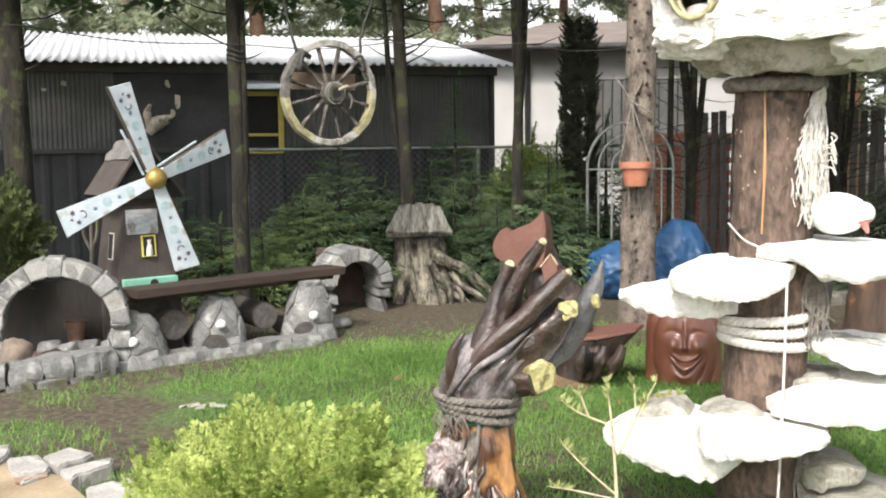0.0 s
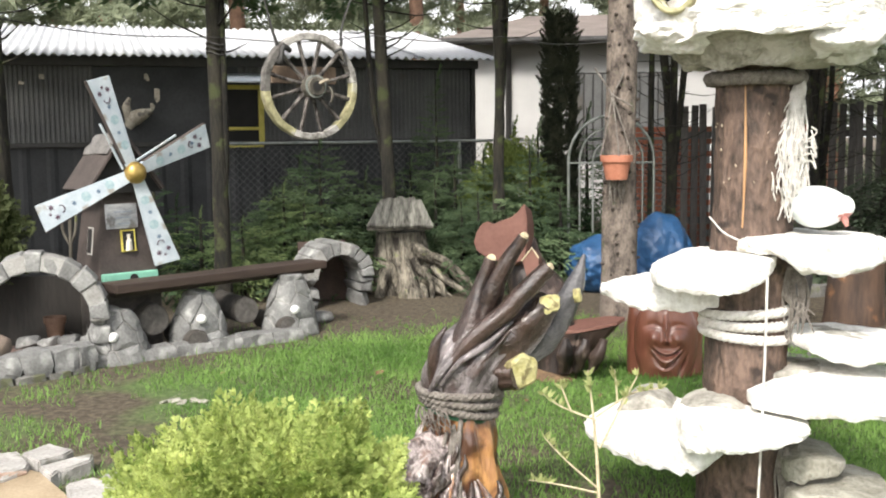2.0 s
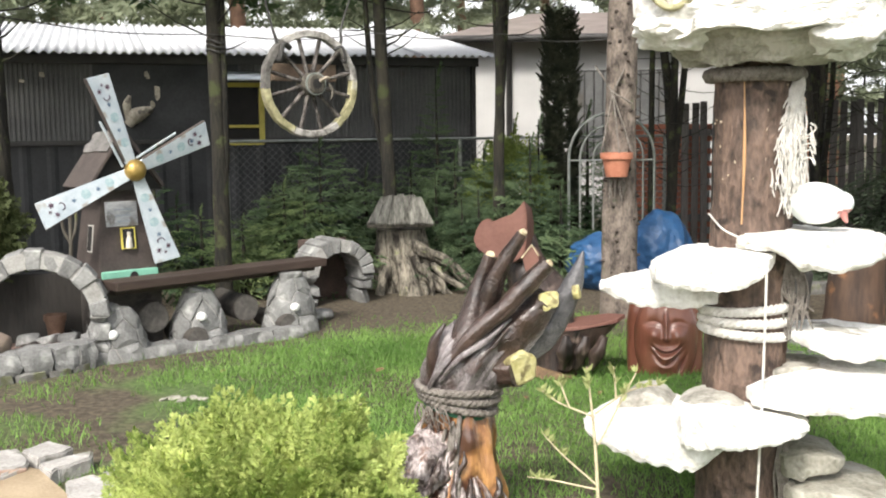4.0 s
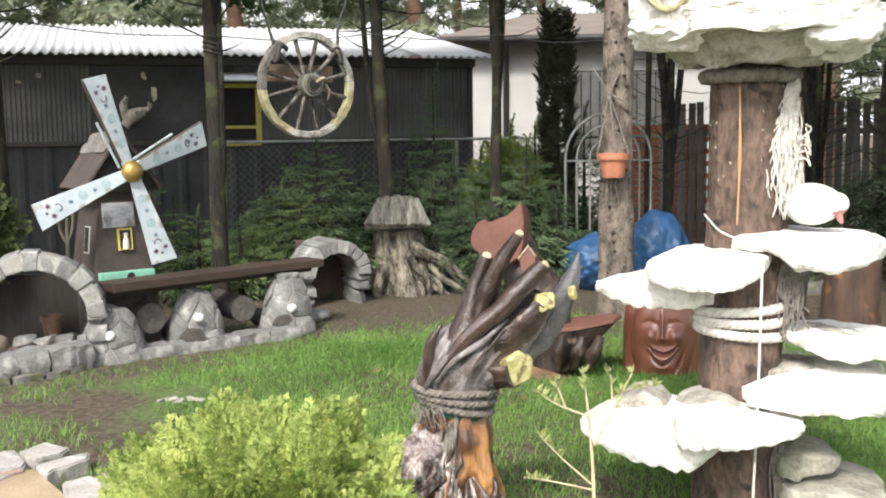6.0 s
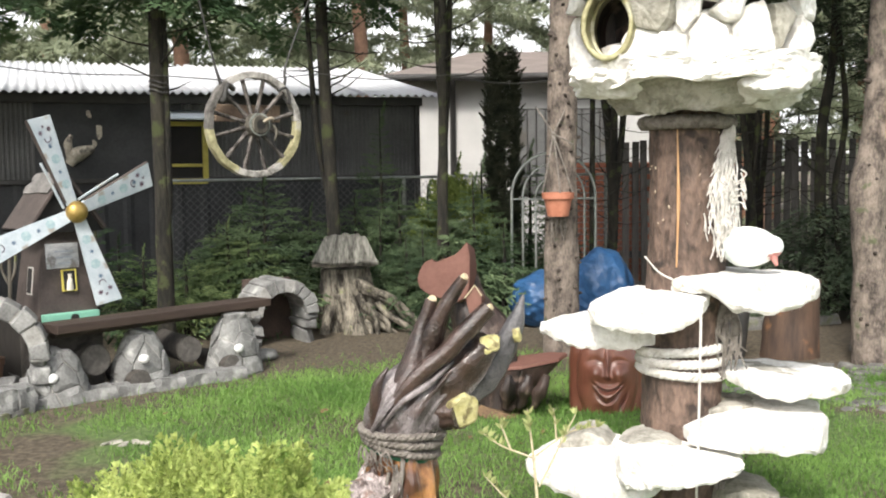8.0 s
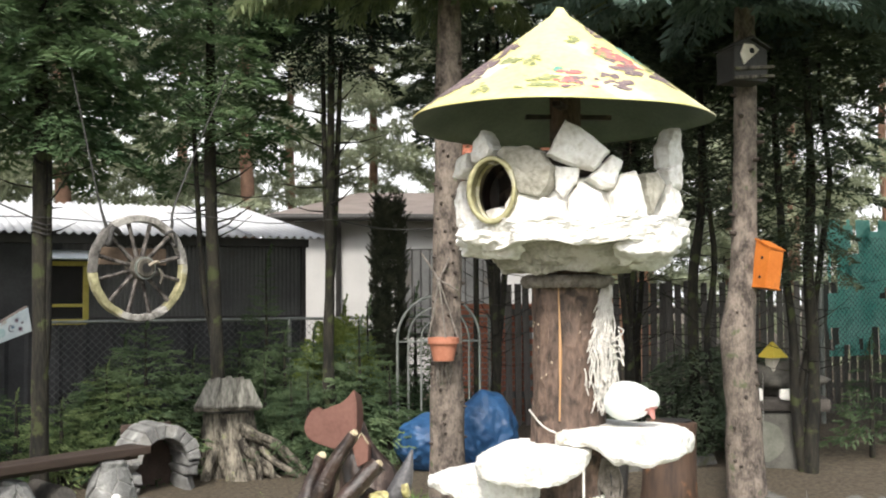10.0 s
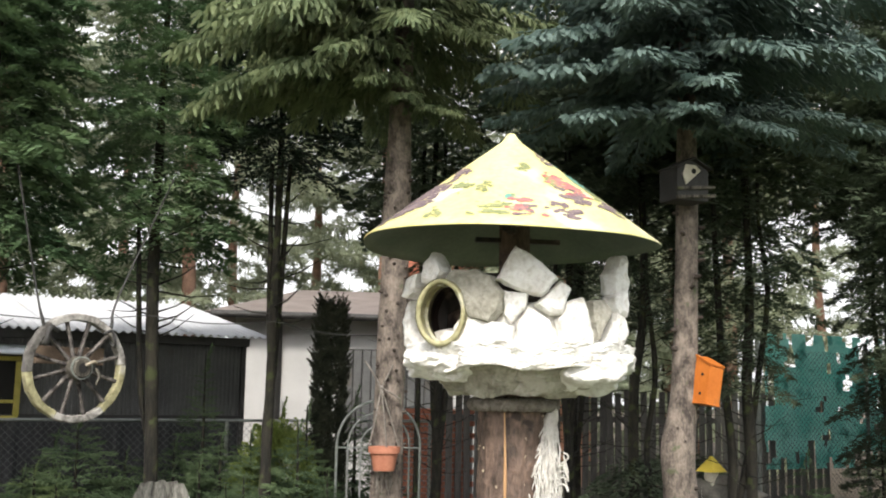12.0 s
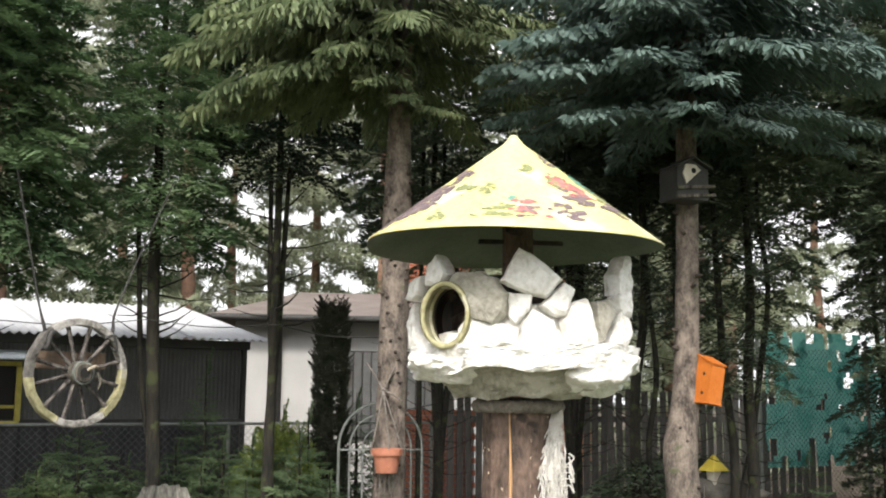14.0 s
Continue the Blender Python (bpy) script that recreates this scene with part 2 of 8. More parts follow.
def ground_mat():
    m, nt, p = node_mat("lawn and bare soil")
    N, L = nt.nodes.new, nt.links.new
    tc = N("ShaderNodeTexCoord")
    n1, n2, n3 = N("ShaderNodeTexNoise"), N("ShaderNodeTexNoise"), N("ShaderNodeTexNoise")
    for n, s, d in ((n1, 0.9, 5), (n2, 25, 4), (n3, 140, 3)):
        n.inputs["Scale"].default_value, n.inputs["Detail"].default_value = s, d
        L(tc.outputs["Object"], n.inputs["Vector"])
    soil, green, mx = N("ShaderNodeValToRGB"), N("ShaderNodeValToRGB"), N("ShaderNodeMixRGB")
    for r, c, d in ((soil, (0.05, 0.04, 0.027), (0.145, 0.115, 0.077)), (green, (0.06, 0.105, 0.028), (0.14, 0.2, 0.06))):
        r.color_ramp.elements[0].position, r.color_ramp.elements[1].position = 0.35, 0.68
        r.color_ramp.elements[0].color, r.color_ramp.elements[1].color = (*c, 1), (*d, 1)
        L(n2.outputs["Fac"], r.inputs[0])
    cut = N("ShaderNodeValToRGB")
    cut.color_ramp.elements[0].position, cut.color_ramp.elements[1].position = 0.43, 0.54
    L(n1.outputs["Fac"], cut.inputs[0])
    # bare soil along the stone border and under the trees behind the lawn
    dot, sep, rear, low, wob, edge, mul = N("ShaderNodeVectorMath"), N("ShaderNodeVectorMath"), N("ShaderNodeMath"), N("ShaderNodeMath"), N("ShaderNodeMath"), N("ShaderNodeMapRange"), N("ShaderNodeMath")
    dot.operation = sep.operation = "DOT_PRODUCT"
    dot.inputs[1].default_value, sep.inputs[1].default_value = (0.604 / 0.7, -0.797 / 0.7, 0), (-0.2, -1.7, 0)
    L(tc.outputs["Object"], dot.inputs[0])
    L(tc.outputs["Object"], sep.inputs[0])
    rear.operation, low.operation, wob.operation, mul.operation = "ADD", "MINIMUM", "MULTIPLY_ADD", "MULTIPLY"
    L(sep.outputs["Value"], rear.inputs[0])
    rear.inputs[1].default_value = 1.7 * 8.3 - 6.83 / 0.7
    L(rear.outputs[0], low.inputs[0])
    L(dot.outputs["Value"], low.inputs[1])
    L(n1.outputs["Fac"], wob.inputs[0])
    wob.inputs[1].default_value = 2.6
    L(low.outputs[0], wob.inputs[2])
    edge.inputs["From Min"].default_value, edge.inputs["From Max"].default_value = 1.6 - 6.83 / 0.7, 2.3 - 6.83 / 0.7
    L(wob.outputs[0], edge.inputs["Value"])
    L(cut.outputs[0], mul.inputs[0])
    L(edge.outputs[0], mul.inputs[1])
    L(mul.outputs[0], mx.inputs["Fac"])
    L(soil.outputs[0], mx.inputs["Color1"])
    L(green.outputs[0], mx.inputs["Color2"])
    L(mx.outputs[0], p.inputs["Base Color"])
    p.inputs["Roughness"].default_value = 0.95
    b = N("ShaderNodeBump")
    b.inputs["Strength"].default_value, b.inputs["Distance"].default_value = 0.7, 0.02
    L(n3.outputs["Fac"], b.inputs["Height"])
    L(b.outputs[0], p.inputs["Normal"])
    return m


# ---------------------------------------------------------------- builders
def thing(name, label, category, x=0, y=0, z=0, rz=0, group="", kind=""):
    ob = tagged(new(name), label, category, group, kind)
    ob.empty_display_size = 0.1
    ob.matrix_world = pose(x, y, z, 0, 0, rz)
    return ob


def part(name, bm, material, parent=None, label="", smooth=True):
    me = bpy.data.meshes.new(name)
    if isinstance(bm, tuple):
        me.from_pydata(bm[0], [], bm[1])
    else:
        for f in bm.faces:  # cut ends stay flat, with a sharp rim
            f.smooth = smooth and len(f.verts) < 5
            if len(f.verts) > 4:
                for ed in f.edges:
                    ed.smooth = False
        bm.to_mesh(me)
        bm.free()
    me.materials.append(material)
    if smooth and isinstance(bm, tuple):
        me.polygons.foreach_set("use_smooth", [True] * len(me.polygons))
    ob = new(name, me)
    ob.parent = parent
    return tagged(ob, label)


def shared(name, me, m, parent, label=""):
    ob = new(name, me)
    ob.parent = parent
    ob.matrix_local = m
    return tagged(ob, label)


def box(sx, sy, sz, m=None, bevel=0.0, bm=None):
    """A bevelled block, centred, with pose m."""
    bm = bm or bmesh.new()
    r = bmesh.ops.create_cube(bm, size=1, matrix=(m or Matrix()) @ Matrix.Diagonal((sx, sy, sz, 1)))
    if bevel:
        es = list({e for v in r["verts"] for e in v.link_edges})
        bmesh.ops.bevel(bm, geom=es, offset=bevel, segments=2, affect="EDGES", profile=0.6)
    return bm


def tube(pts, radii, n=10, rough=0.0, seed=0.0, bm=None, cap=True, freq=6.0, groove=0.0):
    """A tapered tube along a line of points, with an uneven skin."""
    bm = bm or bmesh.new()
    pts = [Vector(p) for p in pts]
    if not hasattr(radii, "__len__"):
        radii = [radii] * len(pts)
    rings, side, run = [], None, 0.0
    for i, p in enumerate(pts):
        d = (pts[min(i + 1, len(pts) - 1)] - pts[max(i - 1, 0)]).normalized()
        if side is None:
            side = d.orthogonal().normalized()
        side = (side - d * side.dot(d)).normalized()
        up = d.cross(side)
        run += (p - pts[i - 1]).length if i else 0
        ring = []
        for k in range(n):
            a = 2 * math.pi * k / n
            w = side * math.cos(a) + up * math.sin(a)
            r = radii[i]
            if rough:
                r *= 1 + rough * noise.noise((p + w * radii[i] * 1.5) * freq + Vector((seed, seed * 1.7, 0)))
            if groove:
                r *= 1 + groove * (noise.noise(Vector((math.cos(a) * 2.2 + seed, math.sin(a) * 2.2, run * 2.5))) + 0.6 * noise.noise(Vector((math.cos(a) * 6 + seed, math.sin(a) * 6, run * 5))))
            ring.append(bm.verts.new(p + w * r))
        rings.append(ring)
    for r0, r1 in zip(rings, rings[1:]):
        for k in range(n):
            bm.faces.new((r0[k], r0[(k + 1) % n], r1[(k + 1) % n], r1[k]))
    if cap:
        bm.faces.new(rings[0][::-1])
        bm.faces.new(rings[-1])
    return bm


def bend(pts, steps=6):
    """A smooth line through the points (Catmull-Rom)."""
    p = [Vector(q) for q in pts]
    p = [p[0] * 2 - p[1], *p, p[-1] * 2 - p[-2]]
    out = []
    for i in range(1, len(p) - 2):
        for k in range(steps):
            t = k / steps
            out.append(0.5 * (2 * p[i] + (p[i + 1] - p[i - 1]) * t + (2 * p[i - 1] - 5 * p[i] + 4 * p[i + 1] - p[i + 2]) * t * t
                              + (3 * p[i] - p[i - 1] - 3 * p[i + 1] + p[i + 2]) * t ** 3))
    return out + [p[-2]]


def lerp_list(vals, n):
    return list(np.interp(np.linspace(0, len(vals) - 1, n), range(len(vals)), vals))


def limb(pts, radii, n=10, rough=0.15, seed=0.0, bm=None, steps=6, freq=6.0, groove=0.0):
    line = bend(pts, steps)
    return tube(line, lerp_list(radii, len(line)), n, rough, seed, bm, freq=freq, groove=groove)


def hull(sx, sy, sz, seed, n=16, bevel=0.0, bm=None, m=None, flat=0.0):
    """A broken stone: the hull of random points in a block; flat: how flat its top and bottom are."""
    rnd = random.Random(seed)
    own = bmesh.new()
    for _ in range(n):
        v = Vector([rnd.uniform(-1, 1) for _ in range(3)])
        k = max(abs(c) for c in v)
        v = v / k * rnd.uniform(0.82, 1)
        if flat and abs(v.z) > 1 - flat:
            v.z = math.copysign(1, v.z)
        own.verts.new((v.x * sx / 2, v.y * sy / 2, v.z * sz / 2))
    r = bmesh.ops.convex_hull(own, input=own.verts)
    bmesh.ops.delete(own, geom=[v for v in own.verts if not v.link_faces], context="VERTS")
    if bevel:
        bmesh.ops.bevel(own, geom=list(own.edges), offset=bevel, segments=1, affect="EDGES")
    if m:
        own.transform(m)
    return own


def slab(rx, ry, th, seed, tilt=0.0, ragged=0.18, taper=0.75, detail=4, chip=0.35):
    """A raw flagstone: flat above and below, with a ragged broken edge that narrows downwards."""
    bm = bmesh.new()
    bmesh.ops.create_icosphere(bm, subdivisions=detail, radius=1)
    off = Vector((seed * 3.1, seed * 1.3, seed * 0.7))
    for v in bm.verts:
        c = v.co.copy()
        h = math.hypot(c.x, c.y)
        ang = math.atan2(c.y, c.x)
        out = 1 + ragged * (1.6 * noise.noise(Vector((math.cos(ang) * 1.3, math.sin(ang) * 1.3, 0)) + off) + 0.6 * noise.noise(Vector((math.cos(ang) * 4, math.sin(ang) * 4, c.z * 1.6)) + off) + 0.3 * noise.noise(Vector((math.cos(ang) * 9, math.sin(ang) * 9, c.z * 2)) + off))
        z = max(-1, min(1, c.z * 2.5))
        grow = min(1, h * 1.12) / max(h, 1e-4) if h > 0.02 else 1
        narrow = 1 - (1 - taper) * (0.5 - z / 2)
        p = Vector((c.x * grow * out * narrow * rx, c.y * grow * out * narrow * ry, z * th / 2))
        p.z += 0.007 * noise.noise(p * 6 + off) + 0.003 * noise.noise(p * 22 + off)
        if z < 0:
            p.z += chip * th * noise.noise(Vector((p.x * 5, p.y * 5, 0)) + off)
        q = noise.noise_vector(p * 14 + off) * 0.006 + noise.noise_vector(p * 45 + off) * 0.004
        v.co = p + q
    if tilt:
        bm.transform(pose(0, 0, 0, 0, tilt))
    return bm


def flagstone(rx, ry, tops, unders, square, seed, n=88):
    """A raw slab seen from its edge: tops and unders are its heights from end to end; square: 2 is oval, 4 nearly a block."""
    bm = bmesh.new()
    off = Vector((seed * 3.1, seed * 1.3, seed * 0.7))
    steps = [(0.25, 1, 0), (0.55, 1, 0), (0.82, 1, 0), (0.95, 1, 0), (0.985, 0.96, 0), (1.0, 0.85, 1), (1.0, 0.6, 1), (0.995, 0.35, 1), (0.985, 0.14, 1), (0.95, 0.02, 1), (0.7, 0, 0.5), (0.35, 0, 0.5)]
    rings = []
    for f, up, edge in steps:
        ring = []
        for k in range(n):
            a = 2 * math.pi * k / n
            c, d = math.cos(a), math.sin(a)
            r = (abs(c) ** square + abs(d) ** square) ** (-1 / square)
            w = Vector((c, d, 0))
            r *= 1 + 0.06 * noise.noise(w * 1.7 + off) + 0.05 * noise.noise(w * 5 + off) + 0.03 * noise.noise(Vector((c * 13, d * 13, up * 1.5)) + off)
            x, y = r * c * f, r * d * f
            u = (max(-1, min(1, x)) + 1) / 2
            hi = float(np.interp(u, np.linspace(0, 1, len(tops)), tops))
            lo = float(np.interp(u, np.linspace(0, 1, len(unders)), unders))
            lo += (hi - lo) * (0.1 * noise.noise(Vector((x * rx * 17, y * ry * 17, 5)) + off) + 0.12 * noise.noise(Vector((x * rx * 38, y * ry * 38, 5)) + off))
            hi += 0.006 * noise.noise(Vector((x * rx * 22, y * ry * 22, 9)) + off)
            q = Vector((x * rx, y * ry, lo + (hi - lo) * up))
            q.z += 0.005 * noise.noise(q * 9 + off) * (1 if up > 0.5 else 2.2)
            q += noise.noise_vector(q * 24 + off) * (0.0025 + 0.002 * edge) + noise.noise_vector(q * 60 + off) * 0.0016
            ring.append(bm.verts.new(q))
        rings.append(ring)
    for r0, r1 in zip(rings, rings[1:]):
        for k in range(n):
            bm.faces.new((r0[k], r1[k], r1[(k + 1) % n], r0[(k + 1) % n]))
    bm.faces.new(rings[0])
    bm.faces.new(rings[-1][::-1])
    return bm


def roughen(bm, amp, freq):
    """Breaks a smooth stone face up into small chips."""
    for v in bm.verts:
        v.co += noise.noise_vector(v.co * freq) * amp + noise.noise_vector(v.co * freq * 2.7) * amp * 0.5
    return bm


def block(sx, sy, sz, seed):
    """A roughly squared stone with chipped edges."""
    bm = bmesh.new()
    bmesh.ops.create_cube(bm, size=1)
    bmesh.ops.subdivide_edges(bm, edges=list(bm.edges), cuts=3, use_grid_fill=True)
    off = Vector((seed * 1.7, seed * 0.9, seed * 2.3))
    for v in bm.verts:
        c = v.co
        k = 1 - 0.16 * max(0, abs(c.x) + abs(c.y) + abs(c.z) - 0.95)
        p = Vector((c.x * k * sx, c.y * k * sy, c.z * k * sz))
        v.co = p + noise.noise_vector(p * 9 + off) * 0.022 + noise.noise_vector(p * 26 + off) * 0.006
    return bm


def boulder(sx, sy, sz, seed, amount=0.25, detail=3):
    bm = bmesh.new()
    bmesh.ops.create_icosphere(bm, subdivisions=detail, radius=0.5)
    off = Vector((seed * 2.7, seed, seed * 0.3))
    for v in bm.verts:
        k = 1 + amount * noise.noise(v.co * 2.6 + off) + amount * 0.5 * noise.noise(v.co * 7 + off)
        v.co = Vector((v.co.x * sx, v.co.y * sy, v.co.z * sz)) * k
    return bm


# ---------------------------------------------------------------- foliage
def needle_spray(rng, length=1.0, width=0.5, twigs=26, per=20, needle=0.03, thick=0.006, droop=0.25, flat=0.35, hang=0.0):
    """One conifer branch along +x: twigs to both sides, each set with needles. Returns a (n, 3, 3) array of triangles."""
    tris = []
    ends = []
    for i in range(twigs):
        u = (i + rng.random()) / twigs
        base = np.array((u * length, 0, -droop * u * u * length))
        sgn = -1 if i % 2 else 1
        ln = width * (1.05 - u) * rng.uniform(0.6, 1.1) + 0.06
        d = np.array((rng.uniform(0.5, 0.9), sgn * rng.uniform(0.6, 1), rng.uniform(-0.25, 0.2) * flat * 2 - hang))
        d /= np.linalg.norm(d)
        ends.append((base, d, ln))
        for _ in range(2):
            v = rng.uniform(0.25, 0.85)
            d2 = d + np.array((rng.uniform(0, 0.7), rng.uniform(-0.7, 0.7), rng.uniform(-0.4, 0.1) - hang))
            d2 /= np.linalg.norm(d2)
            ends.append((base + d * ln * v, d2, ln * rng.uniform(0.3, 0.55)))
    ends.append((np.array((length * 0.8, 0, -droop * 0.64 * length)), np.array((1, 0, -droop)), length * 0.25))
    for base, d, ln in ends:
        n = max(4, int(per * ln / 0.25))
        t = rng.random(n)[:, None]
        p = base + d * ln * t
        p[:, 2] -= 0.25 * ln * t[:, 0] ** 2
        w = rng.normal(size=(n, 3))
        w[:, 2] *= 0.8
        w /= np.linalg.norm(w, axis=1)[:, None]
        dirs = d * 0.7 + w * 0.75
        dirs /= np.linalg.norm(dirs, axis=1)[:, None]
        s = np.cross(dirs, rng.normal(size=(n, 3)))
        s /= np.linalg.norm(s, axis=1)[:, None] + 1e-6
        nl = needle * rng.uniform(0.7, 1.3, n)[:, None]
        tris.append(np.stack((p - s * thick, p + s * thick, p + dirs * nl), 1))
        tip = base + d * ln
        tip[2] -= 0.25 * ln
        s0 = np.cross(d, (0.3, 0.2, 1))
        s0 = s0 / np.linalg.norm(s0) * 0.004
        tris.append(np.stack((base - s0, base + s0, tip))[None])
    return np.concatenate(tris)


def fan_spray(rng, length=0.6, fans=14, leaf=0.045, thick=0.011, per=12):
    """A thuja spray: flat fans of scale leaves."""
    tris = []
    for i in range(fans):
        u = (i + 0.5) / fans
        base = np.array((u * length, 0, -0.25 * u * u * length))
        sgn = -1 if i % 2 else 1
        d = np.array((0.7, sgn * rng.uniform(0.5, 0.9), rng.uniform(-0.35, 0.35)))
        d /= np.linalg.norm(d)
        ln = length * 0.5 * (1.1 - u)
        nrm = np.cross(d, (1, 0, 0))
        nrm /= np.linalg.norm(nrm)
        across = np.cross(nrm, d)
        n = per
        t = np.linspace(0.1, 1, n)[:, None]
        side = np.where(np.arange(n) % 2, 1, -1)[:, None]
        p = base + d * ln * t + rng.normal(size=(n, 3)) * 0.006
        p[:, 2] -= 0.35 * ln * t[:, 0] ** 2
        dirs = d * 0.9 + across * side * 0.6 + rng.normal(size=(n, 3)) * 0.13
        dirs /= np.linalg.norm(dirs, axis=1)[:, None]
        s = np.cross(dirs, nrm + rng.normal(size=(n, 3)) * 0.4)
        s /= np.linalg.norm(s, axis=1)[:, None]
        tris.append(np.stack((p - s * thick * 0.5, p + s * thick * 0.5 + dirs * leaf * 0.4, p + dirs * leaf), 1))
        tris.append(np.stack((p - s * thick * 0.5, p - s * thick + dirs * leaf * 0.5, p + dirs * leaf), 1))
    return np.concatenate(tris)


def finger(rng, base, d, ln, r, per, needle, thick, sag=0.25):
    """A needle covered shoot: a green spindle with needles all round it."""
    n = max(5, int(per * ln))
    t = rng.random(n)[:, None]
    p = base + d * ln * t
    p[:, 2] -= sag * ln * t[:, 0] ** 2
    w = rng.normal(size=(n, 3))
    w /= np.linalg.norm(w, axis=1)[:, None]
    dirs = d * 0.5 + w * 0.9
    dirs /= np.linalg.norm(dirs, axis=1)[:, None]
    s = np.cross(dirs, rng.normal(size=(n, 3)))
    s /= np.linalg.norm(s, axis=1)[:, None] + 1e-6
    out = [np.stack((p - s * thick, p + s * thick, p + dirs * needle * rng.uniform(0.7, 1.3, n)[:, None]), 1)]
    a = np.cross(d, (0.21, 0.13, 0.97))
    a /= np.linalg.norm(a)
    b = np.cross(d, a)
    tip = base + d * ln
    tip = tip - np.array((0, 0, sag * ln))
    c0, c1 = base + d * ln * 0.2 - np.array((0, 0, sag * ln * 0.04)), base + d * ln * 0.85 - np.array((0, 0, sag * ln * 0.72))
    r0 = [c0 + (a * math.cos(q) + b * math.sin(q)) * r for q in (0, 2.1, 4.2)]
    r1 = [c1 + (a * math.cos(q) + b * math.sin(q)) * r * 0.85 for q in (0, 2.1, 4.2)]
    core = []
    for k in range(3):
        j = (k + 1) % 3
        core += [(base, r0[k], r0[j]), (r0[k], r1[k], r1[j]), (r0[k], r1[j], r0[j]), (tip, r1[j], r1[k])]
    out.append(np.array(core))
    return out


def bough(rng, length=1.8, spread=0.75, hang=0.5, sag=0.3, gap=0.075, per=270, needle=0.019, thick=0.0026, core=0.0095, step=0.068):
    """A spruce bough along +x in true size: side shoots that carry short shoots of their own."""
    tris = []
    n = int(length / gap)
    for i in range(2, n):
        u = i / n
        base = np.array((u * length, 0, -sag * u * u * length + 0.05 * math.sin(u * 5)))
        for sgn in (-1, 1):
            ln = spread * (1.02 - u) ** 0.8 * rng.uniform(0.6, 1.1) + 0.1
            d = np.array((rng.uniform(0.55, 1.0), sgn * rng.uniform(0.55, 1.0), rng.uniform(-0.2, 0.15) - hang * 0.35))
            d /= np.linalg.norm(d)
            k = max(1, int(ln / step))
            for j in range(k):
                v = (j + 0.4) / k
                q = base + d * ln * v - np.array((0, 0, 0.2 * ln * v * v))
                for s2 in (-1, 1):
                    if rng.random() < 0.85:
                        side = np.cross(d, (0, 0, 1)) * s2
                        d2 = d * rng.uniform(0.5, 1.0) + side * rng.uniform(0.3, 0.8) + np.array((0, 0, rng.uniform(-0.25, 0.15) - hang * rng.uniform(0.3, 1.4)))
                        d2 /= np.linalg.norm(d2)
                        tris += finger(rng, q, d2, rng.uniform(0.07, 0.14), core, per, needle, thick)
            tris += finger(rng, base + d * ln * 0.75, d, ln * 0.3 + 0.05, core, per, needle, thick)
    tris += finger(rng, np.array((length * 0.85, 0, -sag * 0.72 * length)), np.array((0.95, 0, -0.3)), length * 0.16, core, per, needle, thick)
    for i in range(n):
        u, v = i / n, (i + 1) / n
        p, q = np.array((u * length, 0, -sag * u * u * length)), np.array((v * length, 0, -sag * v * v * length))
        for e in ((0, 0.008, 0), (0, 0, 0.008)):
            tris.append(np.stack((p - np.array(e), p + np.array(e), q))[None])
    return np.concatenate(tris)


def turned(tris, m):
    a = np.array(m.to_3x3())
    return tris @ a.T + np.array(m.translation)


def tri_mesh(name, tris, material):
    tris = np.asarray(tris, dtype=np.float32).reshape(-1, 3)
    n = len(tris) // 3
    me = bpy.data.meshes.new(name)
    me.vertices.add(3 * n)
    me.vertices.foreach_set("co", tris.ravel())
    me.loops.add(3 * n)
    me.loops.foreach_set("vertex_index", np.arange(3 * n, dtype=np.int32))
    me.polygons.add(n)
    me.polygons.foreach_set("loop_start", np.arange(0, 3 * n, 3, dtype=np.int32))
    me.update(calc_edges=True)
    me.materials.append(material)
    return me


def tree_crown(rng, sprays, z0, z1, reach0, reach1, count, drop=15, lift=0.0, power=1.0):
    """Branches round a stem from z0 to z1, reach0 long below and reach1 long above."""
    out = []
    for i in range(count):
        u = ((i + rng.random()) / count) ** power
        z = z0 + (z1 - z0) * u
        r = (reach0 + (reach1 - reach0) * u) * rng.uniform(0.75, 1.15)
        m = pose(0, 0, z, 0, 0, i * 137.5 + rng.uniform(-25, 25)) @ pose(0, 0, 0, rng.uniform(-20, 20), drop + rng.uniform(-10, 10) - lift * u, 0)
        out.append(turned(sprays[rng.integers(len(sprays))] * r, m))
    return np.concatenate(out)


# ---------------------------------------------------------------- ground
def ground_height(x, y):
    return 0.012 * noise.noise(Vector((x * 1.3, y * 1.3, 3))) + 0.025 * noise.noise(Vector((x * 0.4, y * 0.4, 7)))


def build_ground():
    bm = bmesh.new()
    xs = [-400, -80, -25, -12] + list(np.linspace(-8, 12, 101)) + [16, 30, 80, 400]
    ys = [-300, -40, -10, -3] + list(np.linspace(0, 16, 81)) + [20, 30, 60, 150, 500]
    grid = [[bm.verts.new((x, y, ground_height(x, y) if abs(x) < 13 and -1 < y < 17 else -0.02)) for x in xs] for y in ys]
    for j in range(len(ys) - 1):
        for i in range(len(xs) - 1):
            bm.faces.new((grid[j][i], grid[j][i + 1], grid[j + 1][i + 1], grid[j + 1][i]))
    tagged(part("ground", bm, ground_mat()), "garden ground of green lawn and bare brown soil", "ground", "", "structure")


